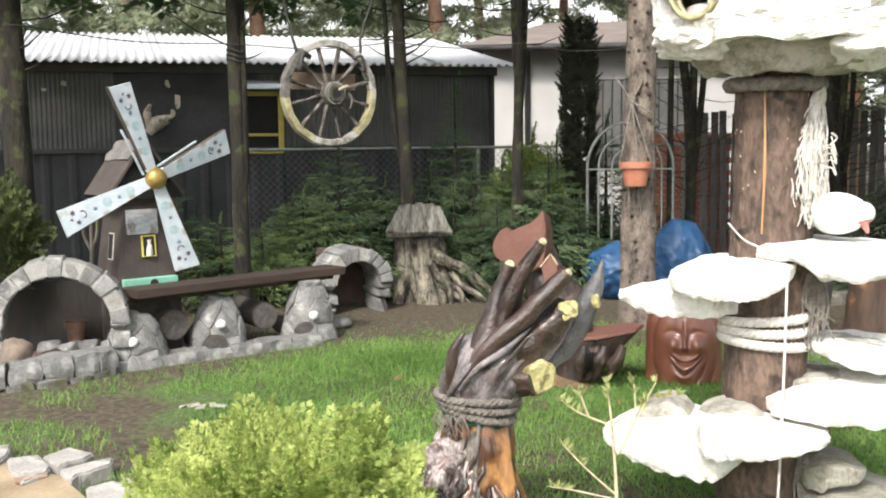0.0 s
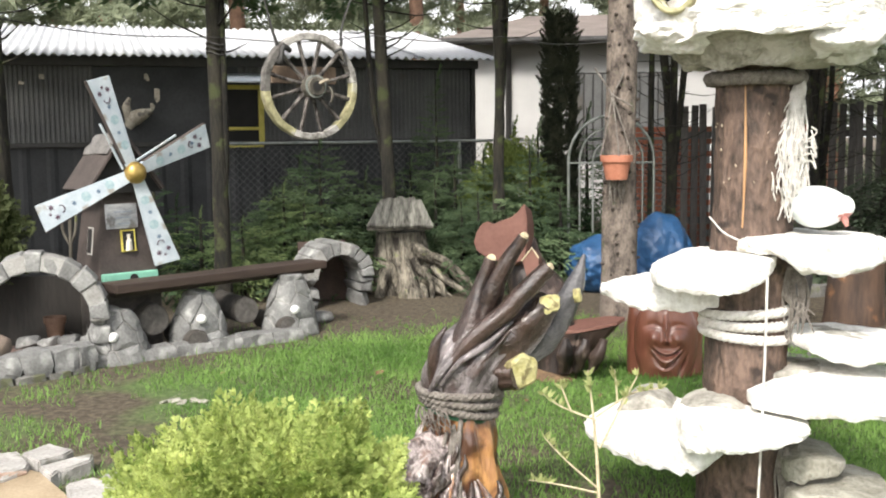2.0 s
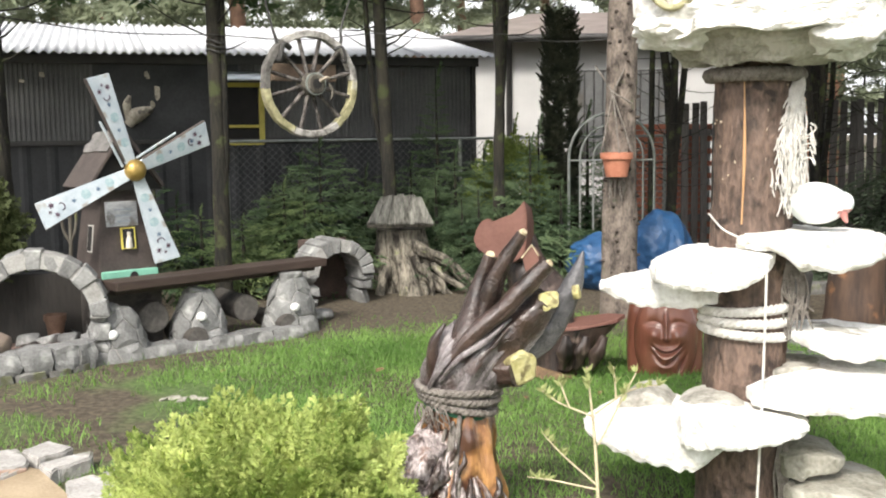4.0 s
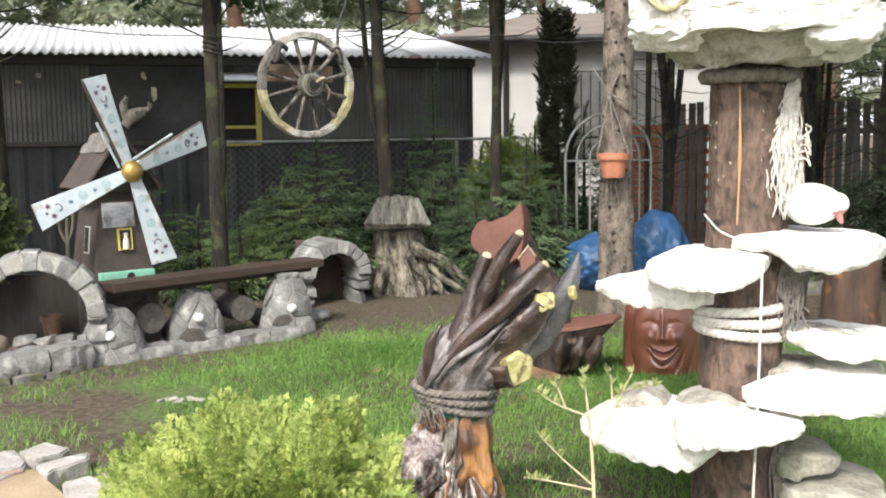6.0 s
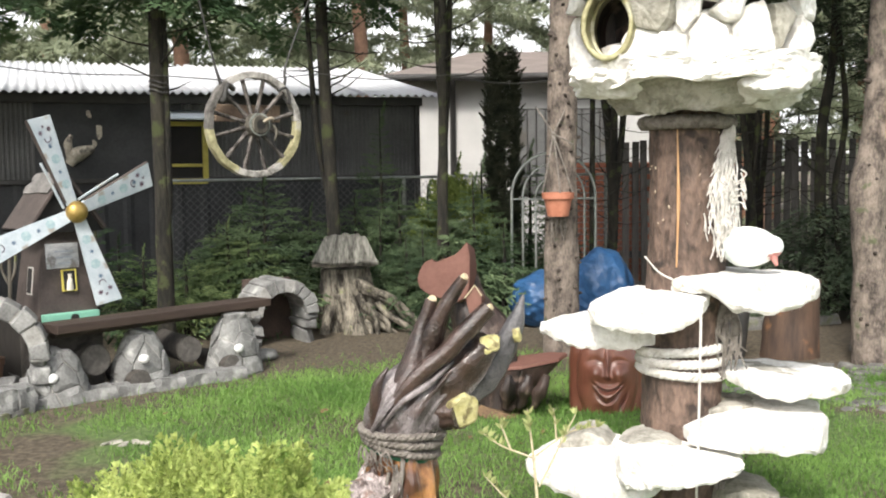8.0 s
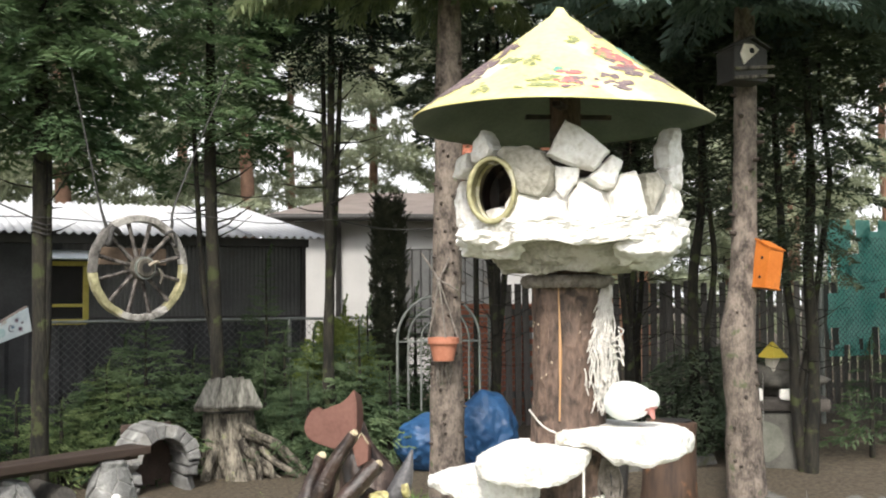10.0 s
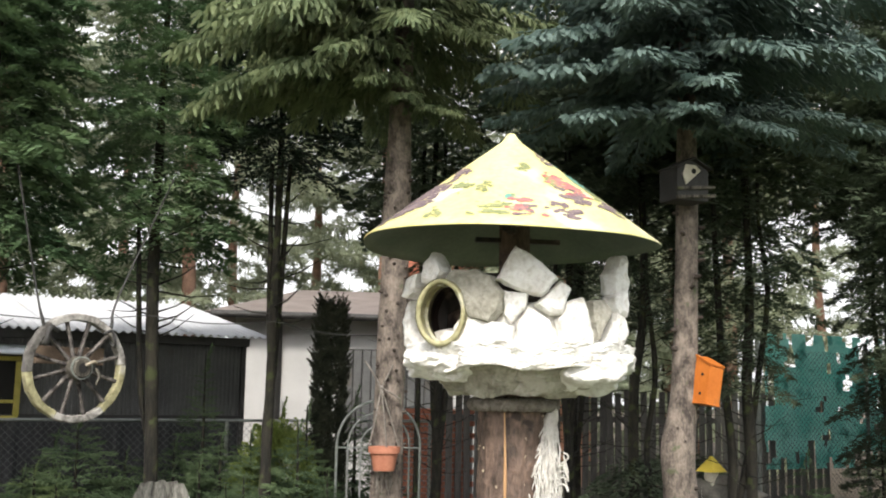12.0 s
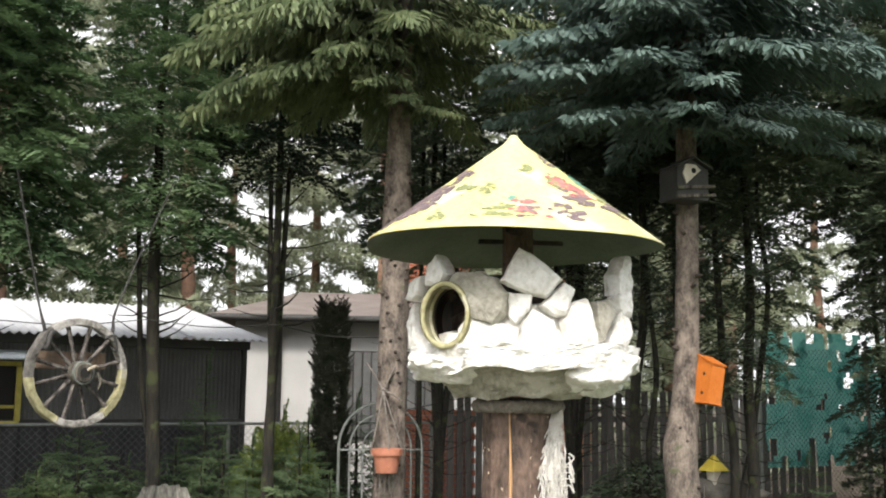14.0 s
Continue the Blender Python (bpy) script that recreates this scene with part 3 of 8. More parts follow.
def lawn_density(x, y):
    d = 0.9 + 1.25 * noise.noise(Vector((x * 0.9, y * 0.9, 1.0))) + 0.5 * noise.noise(Vector((x * 3, y * 3, 2.0)))
    d -= max(0, y - 7.9 + 0.12 * x) * 0.9 + max(0, -x - 0.9 + (5.5 - y) * 0.15) * 0.5
    front = (x + 2.2) * 0.604 - (y - 6.9) * 0.797  # distance in front of the stone border
    if x < 0.2:
        d *= max(0.05, min(1, 0.1 + front / 0.7))
    if x > 2.2:
        d -= max(0, y - 6.9) * 1.6
    return d


def build_grass():
    rng = np.random.default_rng(4)
    pts = []
    while len(pts) < 110000:
        x, y = rng.uniform(-3.2, 6.5), 3.0 + 6.2 * rng.random() ** 1.3
        if abs(x) < 0.55 * y + 0.3 + (0.6 if x > 0 else 0) and rng.random() < lawn_density(x, y):
            pts.append((x, y, ground_height(x, y)))
    p = np.array(pts)
    n = len(p)
    h = (rng.uniform(0.016, 0.042, n) * (1 + 0.5 * (rng.random(n) > 0.9)))[:, None]
    a = rng.uniform(0, 2 * np.pi, n)
    side = np.stack((np.cos(a), np.sin(a), np.zeros(n)), 1) * rng.uniform(0.0018, 0.0034, n)[:, None]
    lean = rng.normal(size=(n, 3)) * 0.4
    lean[:, 2] = 1
    mid, tip = p + lean * h * 0.55, p + lean * h + rng.normal(size=(n, 3)) * h * 0.25
    tris = np.concatenate((np.stack((p - side, p + side, mid + side), 1), np.stack((p - side, mid + side, mid - side), 1), np.stack((mid - side, mid + side, tip), 1)), 1)
    ob = new("grass", tri_mesh("grass", tris, GRASS))
    tagged(ob, "short patchy green lawn grass", "grass", "", "stuff")


build_ground()


# ---------------------------------------------------------------- grey metal shed
def corrugated(w, h, pitch, depth, flat=0.5):
    """A sheet in x and z, ribbed along z."""
    bm = bmesh.new()
    n = int(w / pitch)
    xs = []
    for i in range(n):
        b = i * pitch
        xs += [(b, 0), (b + pitch * flat * 0.8, 0), (b + pitch * flat, -depth), (b + pitch * 0.85, -depth)]
    xs.append((w, 0))
    lo = [bm.verts.new((x, y, 0)) for x, y in xs]
    hi = [bm.verts.new((x, y, h)) for x, y in xs]
    for i in range(len(xs) - 1):
        bm.faces.new((lo[i], lo[i + 1], hi[i + 1], hi[i]))
    return bm


def wavy_roof(w, run, rise, pitch=0.1, amp=0.017, th=0.01):
    """Wavy roofing: waves along x, rising towards +y."""
    bm = bmesh.new()
    n = int(w / pitch * 8)
    rows = []
    for lift in (0, th):
        for v in (0, 1):
            rows.append([bm.verts.new((w * i / n, run * v, rise * v + lift + amp * math.sin(2 * math.pi * i / 8))) for i in range(n + 1)])
    for i in range(n):
        bm.faces.new((rows[2][i], rows[2][i + 1], rows[3][i + 1], rows[3][i]))
        bm.faces.new((rows[0][i + 1], rows[0][i], rows[1][i], rows[1][i + 1]))
        bm.faces.new((rows[0][i], rows[0][i + 1], rows[2][i + 1], rows[2][i]))
    return bm


def build_shed():
    # its long front runs from (-8.5, 10.2) to (0.6, 13.0)
    ang = 17.0
    ln = 9.5
    s = thing("shed", "long dark grey corrugated metal shed with pale wavy roof", "shed", 0.6 - ln * math.cos(radians(ang)), 13.0 - ln * math.sin(radians(ang)), 0, ang)
    up = corrugated(ln, 0.93, 0.05, 0.014)
    up.transform(Matrix.Translation((0, 0, 1.42)))
    part("upper_wall", up, SHEDMETAL, s, smooth=False)
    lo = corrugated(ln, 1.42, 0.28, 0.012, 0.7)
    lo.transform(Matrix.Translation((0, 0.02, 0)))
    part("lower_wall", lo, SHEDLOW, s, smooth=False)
    part("rail", box(ln, 0.05, 0.05, pose(ln / 2, -0.03, 1.42), 0.006), DARKTRIM, s, smooth=False)
    part("end_wall", box(0.05, 3.0, 2.3, pose(ln - 0.03, 1.52, 1.15)), SHEDMETAL, s, smooth=False)
    part("back_wall", box(ln, 0.05, 2.6, pose(ln / 2, 3.0, 1.3)), SHEDMETAL, s, smooth=False)
    part("eave_board", box(ln + 0.05, 0.04, 0.1, pose(ln / 2, -0.09, 2.31), 0.006), DARKTRIM, s, smooth=False)
    part("corner_post", box(0.06, 0.06, 2.3, pose(ln - 0.02, -0.02, 1.15), 0.006), DARKTRIM, s, smooth=False)
    rf = wavy_roof(ln + 0.25, 3.5, 0.62)
    rf.transform(Matrix.Translation((-0.05, -0.3, 2.36)))
    part("roof", rf, ROOFMETAL, s, "pale weathered wavy roof")
    for i in range(6):  # overlaps between the roof sheets
        x = 1.0 + 1.55 * i
        part("sheet_overlap", box(0.05, 3.5, 0.006, pose(x, 1.44, 2.36 + 0.31 + 0.026, math.degrees(math.atan2(0.62, 3.5))), 0.001), ROOFMETAL, s, smooth=False)
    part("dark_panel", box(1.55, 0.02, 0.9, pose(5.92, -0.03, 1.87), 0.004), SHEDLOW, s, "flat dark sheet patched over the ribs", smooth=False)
    # window with yellow frame and a small awning, hung open
    wx = ln - 2.82
    wx += 0.04
    w = part("window", box(0.42, 0.03, 0.6, pose(wx, -0.03, 1.72)), NEARBLACK, s, "dark open window", smooth=False)
    for q, (x, z, sx, sz) in enumerate(((0, 0.32, 0.48, 0.05), (0, -0.32, 0.48, 0.06), (-0.22, 0, 0.05, 0.58), (0.22, 0, 0.06, 0.58), (0, -0.14, 0.38, 0.035))):
        part("frame_bar", box(sx, 0.05, sz, pose(wx + x, -0.06, 1.72 + z), 0.006), YELLOWPAINT, w, "yellow painted wood", smooth=False)
    aw = box(0.6, 0.4, 0.02, pose(wx, -0.24, 2.13, 14), 0.005)
    part("awning", aw, mat("pale blue sheet", (0.62, 0.69, 0.75), (0.75, 0.8, 0.84), 4, 0.5, 0.1), s, "small pale blue awning", smooth=False)
    return s


build_shed()


# ---------------------------------------------------------------- trees
RNG = np.random.default_rng(11)
BOUGH = [bough(RNG, 1.8, 0.55, 0.95, 0.2, 0.085, 170, 0.021, 0.0046, 0.016, 0.06) for _ in range(3)]
FLATBOUGH = [bough(RNG, 1.9, 0.5, 0.3, 0.12, 0.082, 140, 0.022, 0.005, 0.018, 0.062) for _ in range(3)]
SHORTBOUGH = [bough(RNG, 0.85, 0.42, 0.1, 0.12, 0.1, 42, 0.032, 0.0115, 0.011, 0.145) for _ in range(3)]
TOPSPRAY = [needle_spray(RNG, 1, 0.42, 15, 14, 0.05, 0.012, 0.25, 0.3, 0.25) for _ in range(3)]
SMALLSPRUCE = [needle_spray(RNG, 1, 0.42, 9, 22, 0.1, 0.02, 0.12, 0.3) for _ in range(3)]
FAN = [fan_spray(RNG, 0.9, 22, 0.095, 0.019, 13) for _ in range(4)]


def twig_lines(rng, z0, z1, reach, count, r=0.012):
    bm = bmesh.new()
    for i in range(count):
        z = z0 + (z1 - z0) * (i + rng.random()) / count
        a = i * 2.4 + rng.random()
        ln = reach * rng.uniform(0.4, 1)
        d = Vector((math.cos(a), math.sin(a), rng.uniform(-0.2, 0.5)))
        tube([(0, 0, z), Vector((0, 0, z)) + d * ln * 0.5, Vector((0, 0, z)) + d * ln + Vector((0, 0, 0.12 * ln))], [r, r * 0.7, r * 0.2], 4, bm=bm)
    return bm


def build_tree(name, label, x, y, stem, radii, bark, crown_mesh, twigs=None, knots=0, seed=1.0, stems=()):
    t = thing(name, label, "tree", x, y, -0.03)
    bm = limb(stem, radii, 22, 0.1, seed, steps=14, freq=3, groove=0.07)
    scars = bmesh.new()
    if knots:
        rnd = random.Random(seed)
        for i in range(knots):
            z = 0.3 + i * 3.3 / knots + rnd.uniform(-0.04, 0.04)
            a = rnd.uniform(-3.0, 0.1)
            k = np.interp(z, np.linspace(stem[0][2], stem[-1][2], len(radii)), radii)
            cx = np.interp(z, [p[2] for p in stem], [p[0] for p in stem])
            cy = np.interp(z, [p[2] for p in stem], [p[1] for p in stem])
            d = Vector((math.cos(a), math.sin(a), 0.1))
            c = Vector((cx, cy, z))
            tube([c + d * k * 0.7, c + d * (k + 0.003), c + d * (k + rnd.uniform(0.006, 0.022))], [0.02, 0.013, 0.006], 7, 0.3, i, bm=scars)
        tagged(part("branch_scar", scars, mat("dark branch scar", (0.03, 0.023, 0.019), (0.1, 0.078, 0.064), 14, 0.95, 0.6), t, "dark broken branch stubs"), kind="stuff")
    else:
        scars.free()
    part("trunk", bm, bark, t)
    for i, (line, rr) in enumerate(stems):
        part("stem", limb(line, rr, 8, 0.15, seed + i, steps=6, freq=3), bark, t)
    if twigs:
        tagged(part("brushwood", twigs, bark, t), kind="stuff")
    if crown_mesh:
        shared("crown", crown_mesh, Matrix(), t)
    return t


def build_trees():
    rng = np.random.default_rng(5)
    # boughs: height on the trunk, direction, size
    low = ((4.5, -178, 1.0), (4.55, -160, 0.95), (4.5, -142, 0.85), (4.35, -118, 0.55), (4.2, -100, 0.42), (4.15, -60, 0.4), (4.6, -125, 0.75), (4.75, -170, 1.05), (4.8, -150, 1.0), (4.9, -100, 0.8), (4.8, -60, 0.7), (4.9, -30, 0.8),
           (5.0, -185, 1.0), (5.05, -135, 1.0), (5.2, -160, 1.0), (5.2, -80, 0.9), (5.1, -20, 0.8), (5.35, -115, 0.95), (4.45, 170, 0.8), (4.4, 130, 0.7), (4.5, 90, 0.7), (4.4, 45, 0.7), (4.7, 10, 0.8), (4.9, 150, 0.8), (5.0, 70, 0.8))
    green = tri_mesh("spruce_crown", np.concatenate([turned(BOUGH[i % 3] * k, pose(0.05, 0, z, 0, rng.uniform(-3, 5), a)) for i, (z, a, k) in enumerate(low)] + [tree_crown(rng, TOPSPRAY, 5.3, 8.0, 1.7, 0.5, 60, 10)]), NEEDLE)
    low = ((4.75, -152, 1.0), (4.72, -132, 1.0), (4.35, -150, 0.95), (4.32, -126, 0.9), (4.25, -104, 0.78), (4.0, -145, 0.8), (3.98, -116, 0.72), (4.0, -86, 0.66), (4.05, -60, 0.7), (4.1, -32, 0.8), (4.5, -70, 0.9), (4.55, -45, 0.95), (4.6, -18, 1.0), (4.55, -95, 0.9), (5.0, -162, 1.0), (5.0, -120, 1.0),
           (5.0, -80, 1.0), (5.0, -40, 1.0), (5.05, 0, 1.0), (4.6, -175, 0.95), (4.2, 170, 0.85), (4.3, 130, 0.9), (4.2, 90, 0.9), (4.3, 50, 0.9), (4.2, 10, 0.85), (4.7, 150, 0.9), (4.7, 70, 0.9), (4.7, 30, 0.9), (5.2, 110, 0.9), (5.3, -140, 0.95), (5.3, -60, 0.95))
    blue = tri_mesh("blue_crown", np.concatenate([turned(FLATBOUGH[i % 3] * k, pose(0.05, 0, z, 0, rng.uniform(-2, 7), a + rng.uniform(-5, 5))) for i, (z, a, k) in enumerate(low)] + [tree_crown(rng, TOPSPRAY, 5.4, 8.0, 1.8, 0.5, 60, 4)]), BLUENEEDLE)
    build_tree("spruce_tree", "tall spruce with bare knotty trunk and drooping green branches", 1.55, 8.5,
               [(0, 0, 0), (0, 0, 1), (0.01, 0, 2), (0.03, 0, 3.2), (0.1, 0, 8)], [0.155, 0.13, 0.12, 0.115, 0.04], SPRUCEBARK, green, None, 64, 1.3)
    build_tree("blue_spruce_tree", "tall blue spruce with grey bare trunk and layered branches", 3.8, 7.75,
               [(0, 0, 0), (-0.03, 0, 0.8), (-0.06, 0, 1.35), (0.0, 0, 1.9), (0.04, 0, 3.2), (0.1, 0, 8)], [0.16, 0.13, 0.14, 0.105, 0.09, 0.04], SPRUCEBARK, blue, None, 30, 2.2)
    thuja = tri_mesh("thuja_crown", tree_crown(rng, FAN, 3.15, 6.3, 1.1, 0.6, 250, 15, 30, 0.8), THUJA)
    thin = tri_mesh("thin_thuja_crown", tree_crown(rng, FAN, 3.2, 6.3, 1.05, 0.6, 130, 15, 30, 0.8), THUJA)
    # this crown's shade is put into its needle colour
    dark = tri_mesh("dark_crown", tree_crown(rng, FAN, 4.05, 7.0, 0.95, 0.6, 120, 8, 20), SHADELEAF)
    sparse = tri_mesh("sparse_crown", np.concatenate((tree_crown(rng, FAN, 3.9, 6.8, 1.2, 0.7, 120, 4, 20), tree_crown(rng, FAN, 2.5, 3.8, 0.7, 0.9, 18, 12), tree_crown(rng, FAN, 0.4, 2.5, 0.8, 0.8, 40, 12))), HEDGELEAF)
    high = tri_mesh("high_crown", np.concatenate((tree_crown(rng, FAN, 3.8, 6.8, 1.2, 0.7, 110, 4, 20), tree_crown(rng, FAN, 2.7, 3.8, 0.6, 0.9, 14, 12))), HEDGELEAF)
    middle = tri_mesh("middle_crown", np.concatenate((tree_crown(rng, FAN, 3.8, 6.8, 1.2, 0.7, 110, 4, 20), tree_crown(rng, FAN, 1.9, 3.8, 0.65, 0.9, 34, 12))), HEDGELEAF)
    bare = tri_mesh("bare_crown", np.concatenate((tree_crown(rng, FAN, 3.9, 6.8, 1.2, 0.7, 110, 4, 20), tree_crown(rng, FAN, 2.5, 3.8, 0.7, 0.9, 12, 12), tree_crown(rng, FAN, 0.3, 1.25, 0.7, 0.8, 24, 12))), HEDGELEAF)
    tw = lambda z0, z1, k: twig_lines(rng, z0, z1, 0.7, k)
    lab = "tall thuja with dark mossy bare trunk and green crown"
    # two unseen thujas, added left of the view only to shade the shed wall
    for x, y, k in ((-4.95, 7.8, 1.0), (-6.5, 7.1, 2.0)):
        build_tree("thuja_tree", lab, x, y, [(0.02, 0, 0), (0, 0, 1.4), (-0.02, 0, 3), (0, 0, 6)], [0.12, 0.105, 0.09, 0.03], DARKBARK, thuja, tw(2, 3.2, 14), 0, 30.0 + k)
    build_tree("thuja_tree", lab, -3.36, 8.5, [(0.02, 0, 0), (0, 0, 1.4), (-0.02, 0, 3), (0, 0, 6)], [0.12, 0.105, 0.09, 0.03], DARKBARK, thuja, tw(2, 3.2, 14), 0, 3.0)
    build_tree("thuja_tree", lab, -1.76, 9.3, [(0, 0, 0), (-0.01, 0, 1.4), (-0.02, 0, 3), (0, 0, 6)], [0.08, 0.065, 0.06, 0.02], DARKBARK, thuja, tw(2.2, 3.4, 14), 0, 4.0,
               stems=[([(0.02, 0, 0.9), (0.05, 0.0, 1.6), (0.05, 0, 3.2)], [0.03, 0.035, 0.02])])
    build_tree("thuja_tree", lab, -0.36, 10.3, [(0.02, 0, 0), (0.01, 0, 1.2), (-0.06, 0, 3), (-0.05, 0, 6)], [0.075, 0.065, 0.055, 0.02], DARKBARK, thin, tw(2.2, 3.4, 22), 0, 5.0,
               stems=[([(-0.02, 0.02, 1.2), (-0.13, 0.02, 1.9), (-0.22, 0.05, 3.4)], [0.02, 0.028, 0.02])])
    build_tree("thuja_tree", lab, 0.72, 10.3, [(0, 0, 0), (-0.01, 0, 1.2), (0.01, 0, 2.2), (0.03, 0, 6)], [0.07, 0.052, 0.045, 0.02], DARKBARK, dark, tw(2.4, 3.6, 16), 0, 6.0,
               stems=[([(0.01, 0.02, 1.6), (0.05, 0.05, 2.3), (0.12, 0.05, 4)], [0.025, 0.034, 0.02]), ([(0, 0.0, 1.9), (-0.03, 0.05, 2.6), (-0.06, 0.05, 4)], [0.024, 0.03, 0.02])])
    def crooked(k):
        rnd, out = random.Random(k), []
        for _ in range(rnd.choice((1, 2, 2, 3))):
            x, y = rnd.uniform(-0.1, 0.1), rnd.uniform(-0.1, 0.1)
            line = [(x, y, 0)]
            for z in (0.7, 1.3, 2.0, 2.8, 3.6, 4.6):
                x, y = x + rnd.uniform(-0.1, 0.1), y + rnd.uniform(-0.08, 0.08)
                line.append((x, y, z))
            q = rnd.uniform(0.028, 0.05)
            out.append((line, [q, q * 0.95, q * 0.9, q * 0.8, q * 0.7, q * 0.5, q * 0.3]))
        return out

    lab = "dark many stemmed hedge conifer with bare twiggy lower trunk"
    spots = [(2.6, 11.5), (4.1, 11.2), (4.35, 9.9), (5.08, 9.1), (5.3, 11.0), (6.9, 9.15), (7.5, 10.2), (4.75, 12.8), (8.6, 10.6), (9.6, 12.4)]
    for i, (x, y) in enumerate(spots):
        t = build_tree("hedge_conifer", lab, x, y, [(0, 0, 0), (0.06 * (-1) ** i, 0, 1.0), (0.02, 0.05, 1.9), (-0.07, 0, 3), (0.05, 0, 6)], [0.065, 0.055, 0.05, 0.04, 0.02], DARKBARK, middle if i in (3, 5) else high if i in (0, 1, 7) else bare if i in (2, 4) else sparse, twig_lines(rng, 0.9, 3.6, 0.8, 60, 0.007), 0, 7.0 + i, stems=crooked(i) if i else [([(-0.17, 0, 0), (-0.17, 0, 2), (-0.15, 0, 4.6)], [0.035, 0.032, 0.02]), ([(0.06, 0, 0), (0.07, 0, 2), (0.1, 0, 4.6)], [0.045, 0.04, 0.02]), ([(0.03, 0, 0.6), (0.1, 0, 1.4), (0.19, 0.04, 2.2), (0.3, 0, 4.0)], [0.035, 0.04, 0.035, 0.015])])
        t["group"] = "row of hedge conifers"
        t.rotation_euler.z = i * 1.1 if i else 0.0


def young_spruce(x, y, h, r, material, label, n=46, seed=1, name="young_spruce", z0=0.12):
    rng = np.random.default_rng(seed)
    t = thing(name, label, "young tree", x, y, -0.02)
    part("trunk", tube([(0, 0, 0), (0.01, 0, h * 0.6), (0, 0, h * 1.02)], [0.03, 0.018, 0.004], 7, 0.1), DARKBARK, t)
    tris = [tree_crown(rng, SHORTBOUGH, z0, h * 0.9, r / 0.85, r * 0.2, n, 0, 25)]
    tris.append(turned(SMALLSPRUCE[0] * h * 0.16, pose(0, 0, h * 0.88, 0, -88, 0)))
    shared("crown", tri_mesh("crown", np.concatenate(tris), material), Matrix(), t)


def leaf_ball(rng, sprays, rx, ry, rz, count, size):
    """Sprays pointing outwards and up over a rounded uneven form."""
    out = []
    for i in range(count):
        u = rng.uniform(-0.55, 1)
        a = rng.uniform(0, 360)
        h = math.sqrt(max(0, 1 - u * u))
        k = 0.7 + 0.22 * noise.noise(Vector((h * math.cos(radians(a)) * 2, h * math.sin(radians(a)) * 2, u * 2))) + rng.uniform(-0.2, 0.08)
        m = pose(rx * h * math.cos(radians(a)) * k, ry * h * math.sin(radians(a)) * k, rz * u * k, 0, 0, a + rng.uniform(-30, 30)) @ pose(0, 0, 0, rng.uniform(0, 360), -20 - 55 * max(u, 0) + rng.uniform(-25, 25), 0)
        out.append(turned(sprays[rng.integers(len(sprays))] * size * rng.uniform(0.7, 1.2), m))
    return np.concatenate(out)


